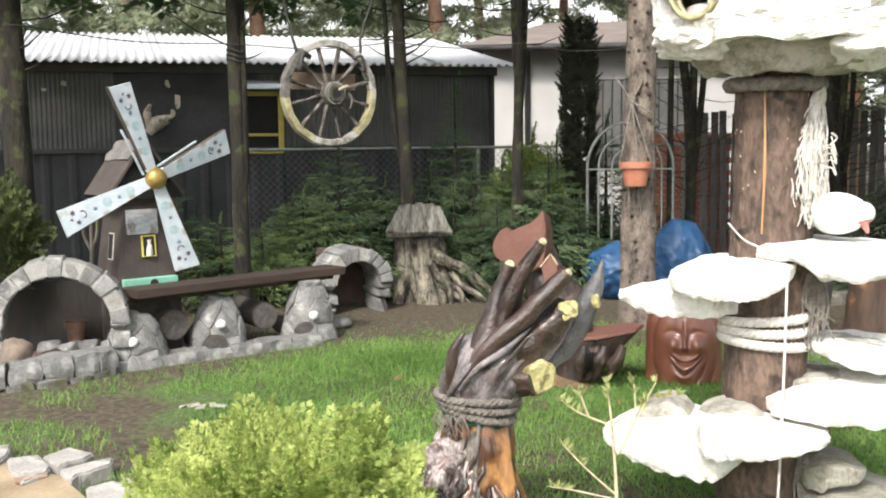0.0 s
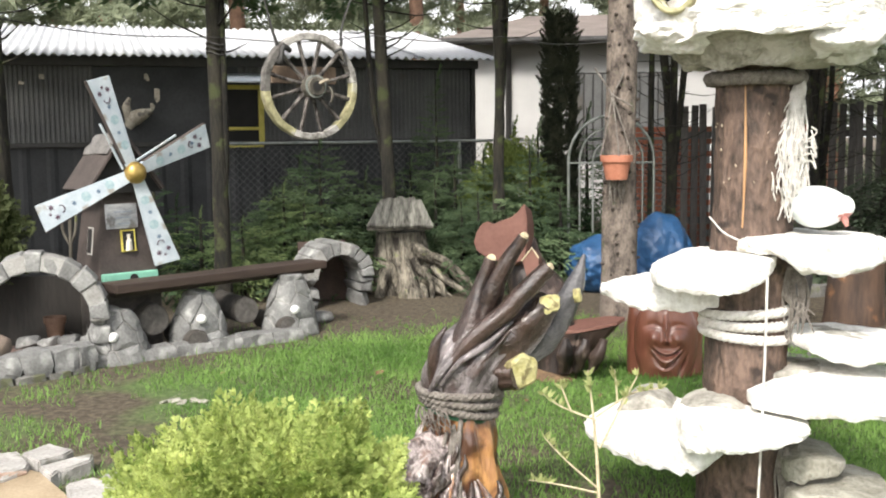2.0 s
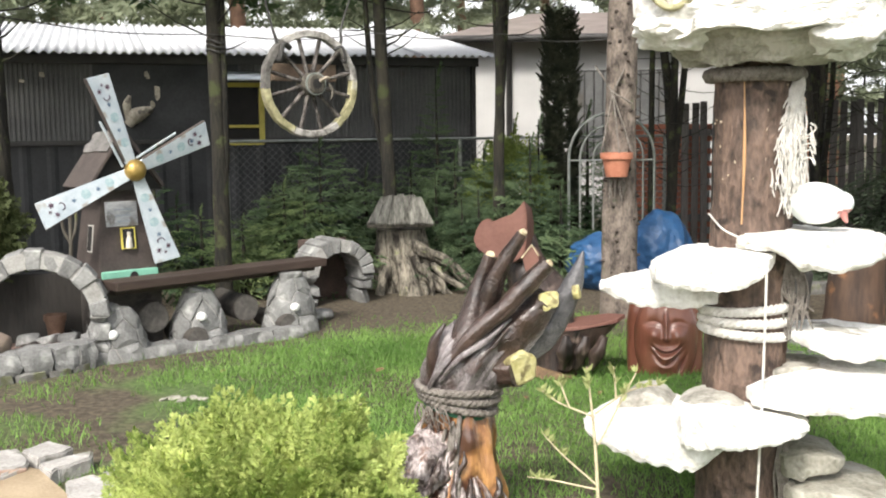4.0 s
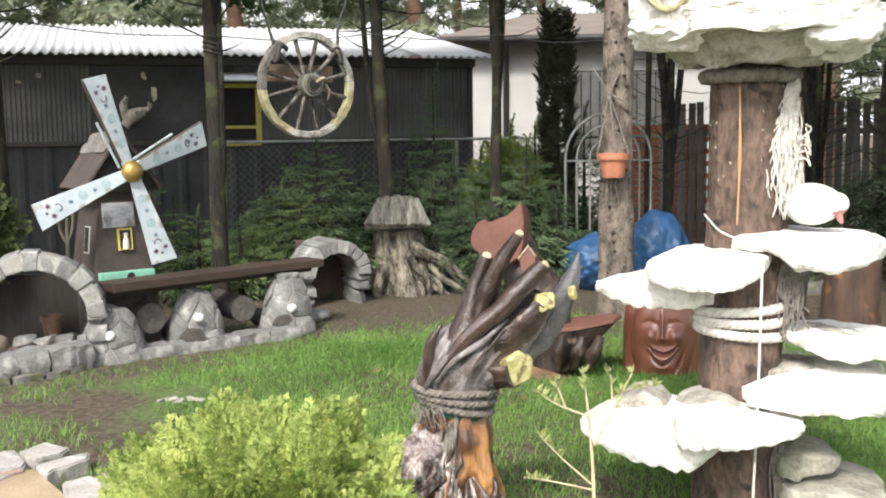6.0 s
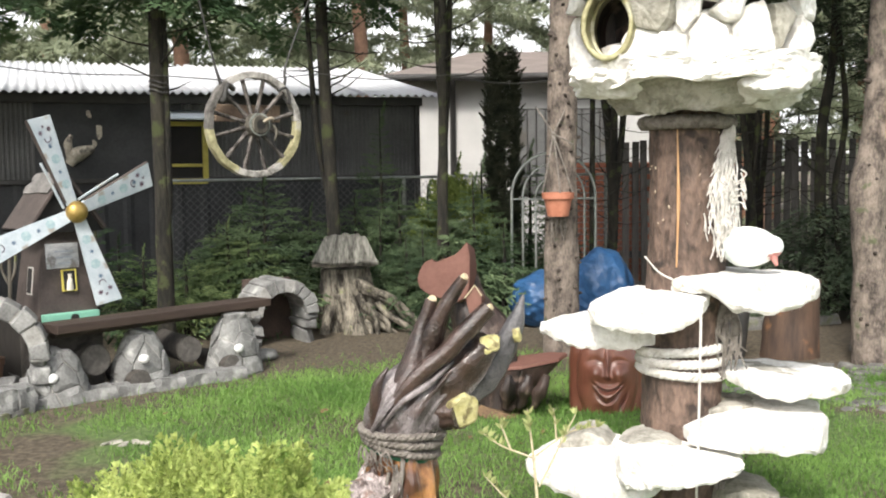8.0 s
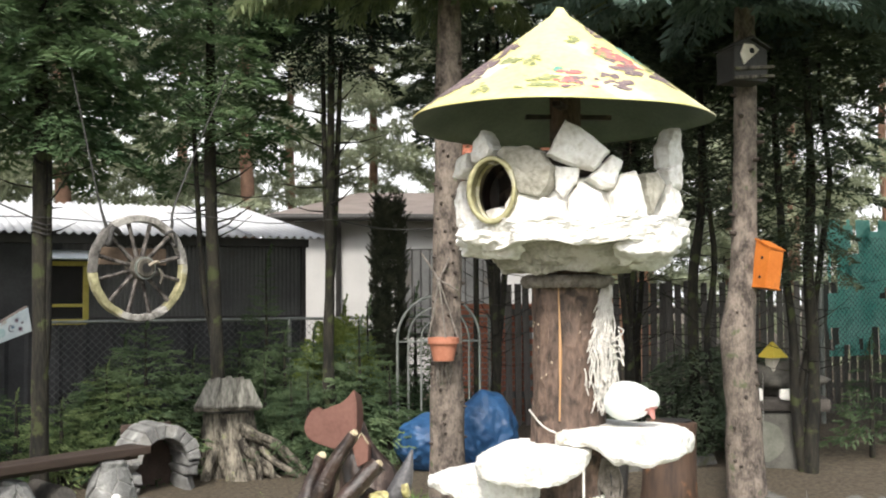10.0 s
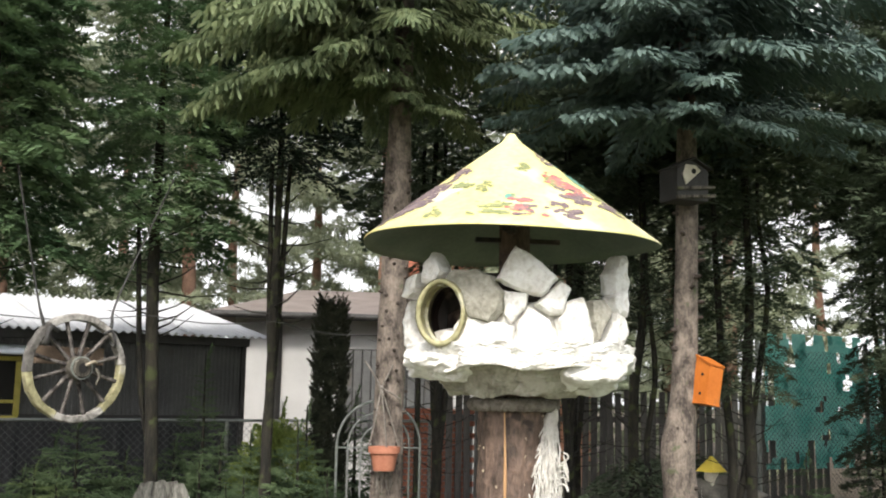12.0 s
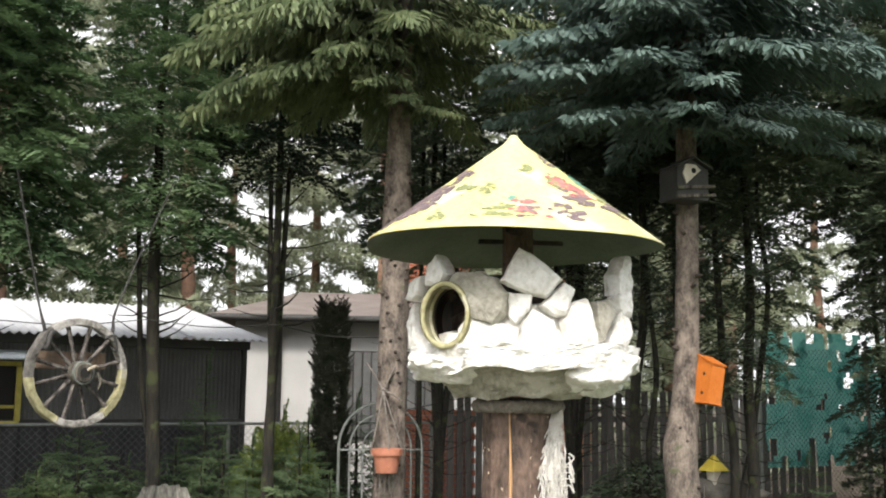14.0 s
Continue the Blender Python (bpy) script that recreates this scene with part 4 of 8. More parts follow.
def build_shrubs():
    rng = np.random.default_rng(21)
    t = thing("thuja_bush", "rounded golden green dwarf thuja bush on the lawn", "bush", -0.52, 3.25)
    part("stem", tube([(0, 0, -0.02), (0, 0, 0.3)], [0.03, 0.015], 7, 0.1), DARKBARK, t)
    fine = [fan_spray(rng, 0.9, 10, 0.11, 0.036) for _ in range(4)]
    frond = [fan_spray(rng, 0.9, 13, 0.085, 0.024, 14) for _ in range(5)]
    foliage = leaf_ball(rng, frond, 0.48, 0.45, 0.32, 850, 0.18)
    foliage[:, :, 2] += 0.29
    shared("foliage", tri_mesh("foliage", foliage, GOLDTHUJA), Matrix(), t)
    t = thing("thuja_bush", "green thuja bush beside the stone arch, shade in its leaf colour", "bush", -3.14, 7.3)
    part("stem", tube([(0, 0, -0.02), (0, 0, 0.8)], [0.03, 0.015], 7, 0.1), DARKBARK, t)
    foliage = leaf_ball(rng, fine, 0.34, 0.34, 0.5, 420, 0.22)
    foliage[:, :, 2] += 0.74
    # leaf colour cut down to stand for the shade on this bush
    shared("foliage", tri_mesh("foliage", foliage, mat("shade-dulled thuja leaves", (0.06, 0.08, 0.03), (0.14, 0.165, 0.07), 5, 0.6, 0, 20, vary=0.3, trans=0.3)), Matrix(), t)
    t = thing("columnar_conifer", "dark narrow upright columnar conifer", "tree", 1.41, 11.2)
    part("trunk", tube([(0, 0, -0.02), (0, 0, 2.3)], [0.05, 0.02], 7, 0.1), DARKBARK, t)
    out = []
    for i in range(800):
        z = 0.3 + 2.35 * rng.random()
        r = 0.15 * min(1, (2.95 - z) / 0.55) * rng.uniform(0.5, 1.0)
        a = rng.uniform(0, 360)
        out.append(turned(SMALLSPRUCE[rng.integers(3)] * 0.165, pose(r * math.cos(radians(a)), r * math.sin(radians(a)), z, 0, 0, a) @ pose(0, 0, 0, 0, -68 + rng.uniform(-12, 12), 0)))
    shared("crown", tri_mesh("crown", np.concatenate(out), mat("brownish dark conifer needles", (0.034, 0.042, 0.028), (0.095, 0.1, 0.066), 7, 0.7, 0.0, 14, vary=0.3, trans=0.2)), Matrix(), t)
    young_spruce(-1.02, 10.4, 1.5, 0.95, MIDNEEDLE, "young light green spruce behind the stone arch", 70, 2)
    young_spruce(-1.7, 9.9, 0.75, 0.65, YOUNGNEEDLE, "low light green young spruce", 34, 3)
    young_spruce(-2.05, 9.75, 0.85, 0.6, YOUNGNEEDLE, "bushy light green young spruce behind the bench", 34, 33)
    young_spruce(-1.15, 10.15, 0.95, 0.65, YOUNGNEEDLE, "low light green spruce over the stone arch", 26, 34, z0=0.45)
    young_spruce(-1.35, 10.2, 1.05, 0.7, YOUNGNEEDLE, "small light green spruce among the others", 30, 13)
    young_spruce(-0.4, 11.0, 1.2, 0.65, MIDNEEDLE, "bushy green spruce in front of the shed", 32, 14)
    young_spruce(0.5, 10.15, 0.95, 0.65, MIDNEEDLE, "low bushy green spruce behind the root stump", 32, 15)
    young_spruce(0.75, 9.9, 0.75, 0.6, MIDNEEDLE, "low spreading green spruce beside the stump", 30, 35)
    young_spruce(1.3, 10.3, 1.0, 0.55, MIDNEEDLE, "low green spruce near the metal arch", 26, 16)
    young_spruce(-2.35, 9.3, 1.35, 0.55, DARKNEEDLE, "dark young spruce behind the windmill", 26, 4)
    young_spruce(0.12, 11.2, 2.12, 0.6, MIDNEEDLE, "slender dark young spruce in front of the shed", 95, 5)
    young_spruce(0.1, 10.7, 1.05, 0.75, MIDNEEDLE, "low spreading dark spruce", 30, 6)
    young_spruce(1.02, 10.45, 1.42, 0.85, MIDNEEDLE, "bushy dark young spruce", 52, 7)
    young_spruce(0.95, 11.5, 1.62, 0.6, mat("yellow green needles", (0.08, 0.12, 0.04), (0.2, 0.26, 0.09), 3, 0.65, 0, 14, vary=0.35, trans=0.3), "yellowish green young conifer", 40, 8)
    young_spruce(1.15, 10.9, 1.6, 0.55, MIDNEEDLE, "bushy green spruce below the columnar conifer", 40, 41)
    t = thing("golden_bush", "yellow green rounded bush in front of the white house", "bush", 0.9, 11.2)
    part("stem", tube([(0, 0, -0.02), (0, 0, 0.9)], [0.03, 0.015], 7, 0.1), DARKBARK, t)
    foliage = leaf_ball(rng, fine, 0.42, 0.4, 0.7, 300, 0.26)
    foliage[:, :, 2] += 0.75
    shared("foliage", tri_mesh("foliage", foliage, mat("yellow green leaves", (0.1, 0.14, 0.035), (0.26, 0.32, 0.09), 5, 0.65, 0, 20, vary=0.35, trans=0.3)), Matrix(), t)
    for i, (x, y, h, r) in enumerate(((-0.6, 10.75, 1.15, 0.85), (-0.15, 10.9, 1.25, 0.8), (0.3, 10.95, 1.3, 0.85), (-1.5, 10.55, 1.0, 0.8), (-1.25, 10.7, 1.3, 0.8), (0.6, 11.0, 1.35, 0.75))):
        young_spruce(x, y, h, r, MIDNEEDLE, "spreading green spruce in the undergrowth before the shed", 42, 60 + i)
    young_spruce(-2.3, 9.9, 0.95, 0.6, DARKNEEDLE, "low dark spruce behind the bench", 30, 67)
    young_spruce(0.7, 10.6, 1.3, 0.85, MIDNEEDLE, "spreading green spruce in front of the golden bush", 44, 51)
    young_spruce(0.35, 10.35, 0.85, 0.6, MIDNEEDLE, "low green spruce beside the stump", 34, 52)
    young_spruce(1.75, 11.6, 1.75, 0.7, MIDNEEDLE, "green spruce behind the metal arch", 54, 42)
    young_spruce(1.55, 11.2, 1.05, 0.6, DARKNEEDLE, "dark low spruce behind the metal arch", 40, 53)
    young_spruce(2.05, 12.2, 1.35, 0.6, DARKNEEDLE, "dark spruce between the arch and the brick wall", 40, 54)
    young_spruce(2.3, 11.3, 0.8, 0.5, DARKNEEDLE, "low dark spruce beside the metal arch", 22, 9)
    for i, (x, y, h) in enumerate(((3.4, 10.6, 1.2), (4.3, 10.4, 1.0), (5.0, 10.2, 1.1), (6.2, 9.9, 1.2), (7.3, 10.2, 1.4))):
        young_spruce(x, y, h, 0.65, MIDNEEDLE, "dark low spruce under the hedge trees", 22, 20 + i)


build_trees()
build_shrubs()


# ---------------------------------------------------------------- far things: house, fences, woods
def build_house():
    h = thing("house", "white rendered neighbouring house with grey roof", "house", 0.7, 18.5, 0, -4)
    part("wall", box(4.4, 6, 3.05, pose(2.2, 3, 1.52)), HOUSEWALL, h, smooth=False)
    part("gutter", tube([(-0.4, -0.45, 3.02), (4.8, -0.45, 3.02)], 0.06, 8), DARKTRIM, h, "dark gutter")
    part("downpipe", tube([(0.75, -0.07, 0), (0.75, -0.07, 2.8), (0.75, -0.4, 3.0)], 0.05, 8), DARKTRIM, h, "grey downpipe")
    rf = bmesh.new()
    v = [rf.verts.new(p) for p in ((-0.5, -0.5, 3.05), (4.9, -0.5, 3.05), (4.2, 3.2, 3.8), (1.2, 3.2, 3.8), (-0.5, 6.5, 3.05), (4.9, 6.5, 3.05))]
    rf.faces.new((v[0], v[1], v[2], v[3]))
    rf.faces.new((v[0], v[3], v[4]))
    rf.faces.new((v[3], v[2], v[5], v[4]))
    rf.faces.new((v[0], v[4], v[5], v[1]))
    rf.faces.new((v[1], v[5], v[2]))
    part("roof", rf, GREYROOF, h, smooth=False)
    part("chimney", box(0.6, 0.6, 1.6, pose(3.4, 3, 4.8), 0.01), BRICK, h, "brick chimney", smooth=False)
    g = part("garage_door", box(1.6, 0.06, 1.5, pose(2.65, -0.02, 1.75)), DARKTRIM, h, "grey slatted door", smooth=False)
    for i in range(10):
        part("slat", box(0.13, 0.04, 1.44, pose(1.95 + i * 0.156, -0.06, 1.75), 0.01), SHEDMETAL, g, smooth=False)
    b = thing("brick_wall", "low orange brick garden wall", "wall", 3.05, 13.6, 0, -5)
    part("core", box(1.1, 0.16, 1.55, pose(0, 0, 0.775)), MORTAR, b, smooth=False)
    brick = box(0.235, 0.03, 0.065, None, 0.004)
    me = bpy.data.meshes.new("brick")
    brick.to_mesh(me)
    me.materials.append(BRICK)
    for j in range(20):
        for i in range(4):
            shared("brick", me, pose(-0.4 + i * 0.25 + (0.1 if j % 2 else 0), -0.085, 0.06 + j * 0.077), b)
    o = thing("far_house", "orange rendered house far behind the trees", "house", 8.3, 31, 0, 4)
    part("wall", box(5, 6, 4.2, pose(0, 0, 2.1)), mat("orange render", (0.5, 0.24, 0.15), (0.62, 0.33, 0.22), 1.5, 0.9, 0.1), o, smooth=False)
    ro = bmesh.new()
    v = [ro.verts.new(p) for p in ((-2.9, -3.4, 4.1), (2.9, -3.4, 4.1), (2.9, 3.4, 4.1), (-2.9, 3.4, 4.1), (-1.5, 0, 6.2), (1.5, 0, 6.2))]
    for f in ((0, 1, 5, 4), (2, 3, 4, 5), (0, 4, 3), (1, 2, 5), (0, 3, 2, 1)):
        ro.faces.new([v[i] for i in f])
    part("roof", ro, TERRACOTTA, o, smooth=False)
    for x in (-1.8, 1.2):
        part("window", box(1.0, 0.08, 1.2, pose(x * 0.8, -3.02, 2.9), 0.01), NEARBLACK, o, smooth=False)


def build_fences():
    f = thing("picket_fence", "tall dark wooden picket fence behind the hedge", "fence", 3.4, 13.2, 0, 4)
    me = bpy.data.meshes.new("picket")
    bm = box(0.088, 0.022, 1.82, pose(0, 0, 0.91), 0.006)
    bm.to_mesh(me)
    bm.free()
    me.materials.append(FENCEWOOD)
    rnd = random.Random(3)
    for i in range(46):
        shared("picket", me, pose(-0.2 + i * 0.125, 0, rnd.uniform(-0.03, 0.03), 0, rnd.uniform(-0.8, 0.8), 0), f)
    for z in (0.4, 1.45):
        part("rail", box(5.8, 0.05, 0.08, pose(2.65, 0.04, z), 0.006), FENCEWOOD, f, smooth=False)
    g = thing("net_fence", "wire mesh fence hung with ragged teal shade net", "fence", 7.2, 12.6, 0, 14)
    bm = bmesh.new()
    nx, nz = 40, 24
    v = [[bm.verts.new((0.12 + i * 2.3 / nx, 0.05 * noise.noise(Vector((i * 0.3, j * 0.25, 0))), 0.85 + j * 1.78 / nz)) for i in range(nx + 1)] for j in range(nz + 1)]
    for j in range(nz):
        for i in range(nx):
            rim = min(i, nx - 1 - i, j, nz - 1 - j) / 6
            if noise.noise(Vector((i * 0.33, j * 0.3, 4))) < 0.12 + 0.3 * min(1, rim):  # ragged edges and holes, shaped to look part hidden by leaves from the camera
                bm.faces.new((v[j][i], v[j][i + 1], v[j + 1][i + 1], v[j + 1][i]))
    part("shade_net", bm, TEAL, g, "teal shade net")
    wire_mesh(g, 6, 2.4, -0.06)
    for i in range(4):
        part("post", tube([(i * 2, 0.0, -0.1), (i * 2, 0, 2.55)], 0.03, 8), IRON, g, "round steel post")
    w = thing("wire_fence", "low wire mesh fence in front of the shed", "fence", -2.0, 10.9, 0, 17)
    part("top_rail", tube([(0, 0.03, 1.42), (5.2, 0.03, 1.42)], 0.016, 8), IRON, w, "grey steel rail")
    wire_mesh(w, 5.2, 1.4, 0, mat("dull galvanised wire", (0.07, 0.072, 0.072), (0.13, 0.132, 0.13), 12, 0.6, 0.1))
    for i in range(3):
        part("post", tube([(i * 2.5, 0.03, -0.1), (i * 2.5, 0.03, 1.42)], 0.022, 8), IRON, w, "steel post")


def wire_mesh(parent, w, h, y, metal=DARKTRIM):
    """A diamond mesh of thin wires, one piece."""
    vs, fs = [], []

    def strip(x0, z0, x1, z1, r=0.0025):
        k = len(vs)
        n = (z0 - z1, x1 - x0)
        q = math.hypot(*n) or 1.0
        dx, dz = n[0] / q * r, n[1] / q * r
        vs.extend(((x0 - dx, y, z0 - dz), (x0 + dx, y, z0 + dz), (x1 + dx, y + 0.004, z1 + dz), (x1 - dx, y + 0.004, z1 - dz)))
        fs.append((k, k + 1, k + 2, k + 3))
    step = 0.075
    for i in range(int((w + h) / step)):
        x = i * step
        a, b = max(0, x - w), min(h, x)
        strip(x - a, a, x - b, b)
        x2 = x - h
        a, b = max(0, -x2), min(h, w - x2)
        if b > a:
            strip(x2 + a, a, x2 + b, b)
    tagged(part("wire", (vs, fs), metal, parent, "diamond wire mesh"), kind="stuff")


def build_backdrop():
    """Bright thin cloud low over the horizon, far behind everything."""
    m = bpy.data.materials.new("bright cloud")
    m.use_nodes = True
    nt = m.node_tree
    nt.nodes.clear()
    em, out = nt.nodes.new("ShaderNodeEmission"), nt.nodes.new("ShaderNodeOutputMaterial")
    em.inputs["Color"].default_value, em.inputs["Strength"].default_value = (0.97, 0.98, 1.0, 1), 1.0
    nt.links.new(em.outputs[0], out.inputs[0])
    bm = bmesh.new()
    rows = [[bm.verts.new((220 * math.sin(radians(a)), 220 * math.cos(radians(a)), z)) for a in range(-75, 80, 5)] for z in (-1, 60, 120)]
    for r0, r1 in zip(rows, rows[1:]):
        for i in range(len(r0) - 1):
            bm.faces.new((r0[i], r1[i], r1[i + 1], r0[i + 1]))
    tagged(part("backdrop", bm, m), "bright white clouded sky beyond the trees", "sky", "", "structure")


def build_woods():
    rng = np.random.default_rng(31)
    needles = [needle_spray(rng, 1, 0.55, 9, 9, 0.14, 0.016, 0.1, 0.8) for _ in range(3)]
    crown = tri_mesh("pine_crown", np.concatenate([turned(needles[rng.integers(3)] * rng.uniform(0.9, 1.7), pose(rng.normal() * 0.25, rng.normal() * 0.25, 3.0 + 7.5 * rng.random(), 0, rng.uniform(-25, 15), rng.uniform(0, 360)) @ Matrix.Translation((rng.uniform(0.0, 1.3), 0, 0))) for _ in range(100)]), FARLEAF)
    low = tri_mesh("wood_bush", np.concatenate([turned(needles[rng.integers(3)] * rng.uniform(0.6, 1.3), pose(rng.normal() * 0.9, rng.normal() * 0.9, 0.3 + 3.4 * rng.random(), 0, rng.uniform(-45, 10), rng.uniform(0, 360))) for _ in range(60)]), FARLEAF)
    spots = [(-0.2, 21.0), (-1.6, 26), (7.6, 20.5), (10.2, 21.5), (12.6, 23.5), (1.0, 29), (-3.2, 19), (-6, 21), (-9, 19), (-12, 22), (-5, 27), (-9, 27), (13, 26), (-14, 30), (18, 28), (-20, 24), (3.4, 30), (4.6, 26.5), (7, 31), (9.2, 28), (11, 33), (15, 30)]
    for i, (x, y) in enumerate(spots):
        t = thing("pine_tree", "tall far pine with orange upper bark", "tree", x, y, 0, i * 77, "pines behind the houses")
        part("trunk", limb([(0, 0, -0.1), (0.1, 0, 3), (0.0, 0.1, 6), (0.15, 0, 11)], [0.16, 0.14, 0.12, 0.04], 9, 0.1, i), PINEBARK, t)
        shared("crown", crown, Matrix.Scale(1 + 0.06 * (i % 3), 4), t)
    for i in range(16):
        x = -16 + i * 2.4 + rng.uniform(-0.5, 0.5)
        y = 17.5 + rng.uniform(0, 5)
        if 0 < x < 6:
            continue
        t = thing("far_bush", "bushy green undergrowth beyond the garden, paled by painted haze", "bush", x, y, 0, i * 50, "undergrowth behind the garden")
        part("stem", tube([(0, 0, -0.1), (0.05, 0, 1.5), (0, 0, 3)], [0.06, 0.04, 0.01], 6), DARKBARK, t)
        shared("crown", low, Matrix(), t)


build_house()
build_fences()
build_backdrop()
build_woods()


# ---------------------------------------------------------------- the pole with stone shelves and feeder
def ring_rope(parent, r, z, thick, material, name="rope", squash=1.0, tilt=0.0, turns=1, strands=3):
    """A laid rope: three twisted strands round the pole."""
    bm = bmesh.new()
    n = 96 * turns
    for s in range(strands):
        line = []
        for i in range(n + 1):
            a = 2 * math.pi * i * turns / n
            tw = 14 * a + 2 * math.pi * s / strands
            rr = r + thick * 0.45 * math.cos(tw)
            zz = z + thick * 0.45 * math.sin(tw) + tilt * math.cos(a) + (i / n) * thick * 2.1 * (turns - 1)
            line.append((rr * math.cos(a), rr * math.sin(a) * squash, zz))
        tube(line, thick * 0.55, 6, bm=bm)
    return part(name, bm, material, parent)


def build_pole():
    p = thing("shelf_pole", "thick brown log post carrying raw stone shelves", "post", 1.26, 4.1, 0, -17)
    log = limb([(-0.035, 0, -0.05), (-0.018, 0, 0.6), (0.0, 0, 1.2), (0.0, 0, 1.79)], [0.165, 0.155, 0.148, 0.142], 72, 0.045, 2.0, steps=40, freq=16, groove=0.045)
    part("log", log, POLEWOOD, p)
    part("top_post", tube([(0.0, 0, 1.78), (0.0, 0, 2.7)], [0.07, 0.065], 12, 0.06), POLEWOOD, p)
    part("split", limb([(-0.035, -0.14, 1.68), (-0.03, -0.143, 1.4), (-0.036, -0.147, 1.14)], [0.002, 0.006, 0.0035], 6, 0.3), STREAK, p, "bare orange crack in the log")
    rnd = random.Random(21)
    chips = bmesh.new()
    for i in range(46):  # small pale scars where the bark was knocked off
        a, z = rnd.uniform(195, 350), rnd.choice((rnd.uniform(1.1, 1.66), rnd.uniform(0.35, 1.1)))
        at = pose(0.148 * math.cos(radians(a)), 0.148 * math.sin(radians(a)), z, 0, rnd.uniform(-30, 30), a + 90)
        bmesh.ops.create_icosphere(chips, subdivisions=1, radius=1, matrix=at @ Matrix.Diagonal((rnd.uniform(0.0015, 0.0045), 0.004, rnd.uniform(0.003, 0.008), 1)))
    tagged(part("bark_chips", chips, mat("bare pale chip", (0.34, 0.27, 0.19), (0.55, 0.46, 0.35), 30, 0.8, 0.3, 90), p, "small pale chips in the stained bark", smooth=False), kind="stuff")
    for a, z in ((298, 1.6), (318, 1.55), (262, 1.22), (240, 0.78), (285, 0.66)):
        part("knot", limb([(0.13 * math.cos(radians(a)), 0.13 * math.sin(radians(a)), z - 0.004), (0.153 * math.cos(radians(a)), 0.153 * math.sin(radians(a)), z)], [0.013, 0.007], 9, 0.3), mat("dark branch scar", (0.03, 0.023, 0.019), (0.1, 0.078, 0.064), 14, 0.95, 0.6), p, "dark branch knot")
    ring_rope(p, 0.165, 1.695, 0.03, ROPE)
    for i in range(3):
        ring_rope(p, 0.163, 0.72 + 0.045 * i, 0.021, WHITEROPE, tilt=0.012 * (i - 1)).location.x = -0.018
    part("cord", limb([(0.055, -0.33, 0.98), (0.05, -0.345, 0.6), (0.035, -0.33, 0.0)], [0.005, 0.005, 0.005], 6, 0), WHITEROPE, p, "white hanging cord")
    part("knob", boulder(0.05, 0.05, 0.05, 4, 0.15), CREAM, p).location = (-0.03, -0.19, 1.08)
    part("wire", limb([(-0.16, -0.02, 1.17), (-0.1, -0.15, 1.12), (-0.03, -0.19, 1.09)], [0.004] * 3, 5, 0), WHITEROPE, p)
    # frayed rope tassel
    rng = random.Random(8)
    ts = bmesh.new()
    for i in range(120):
        a = rng.uniform(0, 6.28)
        r = 0.06 * math.sqrt(rng.random())
        pts = [(0.165 + 0.01 * math.cos(a), -0.05 + 0.01 * math.sin(a), 1.7)]
        x0, y0 = 0.12 + r * math.cos(a) * 1.2, -0.09 + r * math.sin(a)
        zend = rng.uniform(1.16, 1.3)
        for k in range(1, 9):
            u = k / 8
            spread = math.sin(min(1, u * 1.2) * 1.6)
            pts.append((0.165 + (x0 - 0.165) * spread + rng.uniform(-1, 1) * 0.014, -0.05 + (y0 + 0.05) * spread + rng.uniform(-1, 1) * 0.014, 1.7 + (zend - 1.7) * u))
        tube(bend(pts, 3), 0.0033, 4, bm=ts)
    tagged(part("tassel", ts, WHITEROPE, p), "frayed white rope tassel", kind="stuff")
    for i in range(5):
        z = rng.uniform(1.35, 1.5)
        st = limb([(0.15, -0.1, z), (0.2, -0.12, z + 0.02), (0.22, -0.12, z + rng.uniform(-0.03, 0.05)), (0.2, -0.13, z + 0.06)], [0.004] * 4, 4, 0)
        part("rope_end", st, WHITEROPE, p)
    low = bmesh.new()
    for i in range(16):
        x = 0.15 + rng.uniform(-0.03, 0.03)
        limb([(x, -0.08, 1.0), (x + rng.uniform(-0.03, 0.04), -0.1, 0.88), (x + rng.uniform(-0.02, 0.08), -0.1, rng.uniform(0.7, 0.82))], [0.005, 0.006, 0.003], 5, 0, bm=low)
    for i in range(10):
        x = 0.13 + rng.uniform(-0.02, 0.02)
        limb([(x, -0.1, 0.3), (x + rng.uniform(-0.02, 0.02), -0.11, 0.18), (x + rng.uniform(-0.02, 0.03), -0.11, 0.04)], [0.005, 0.006, 0.003], 5, 0, bm=low)
    tagged(part("tassel", low, ROPE, p), "grey frayed rope", kind="stuff")
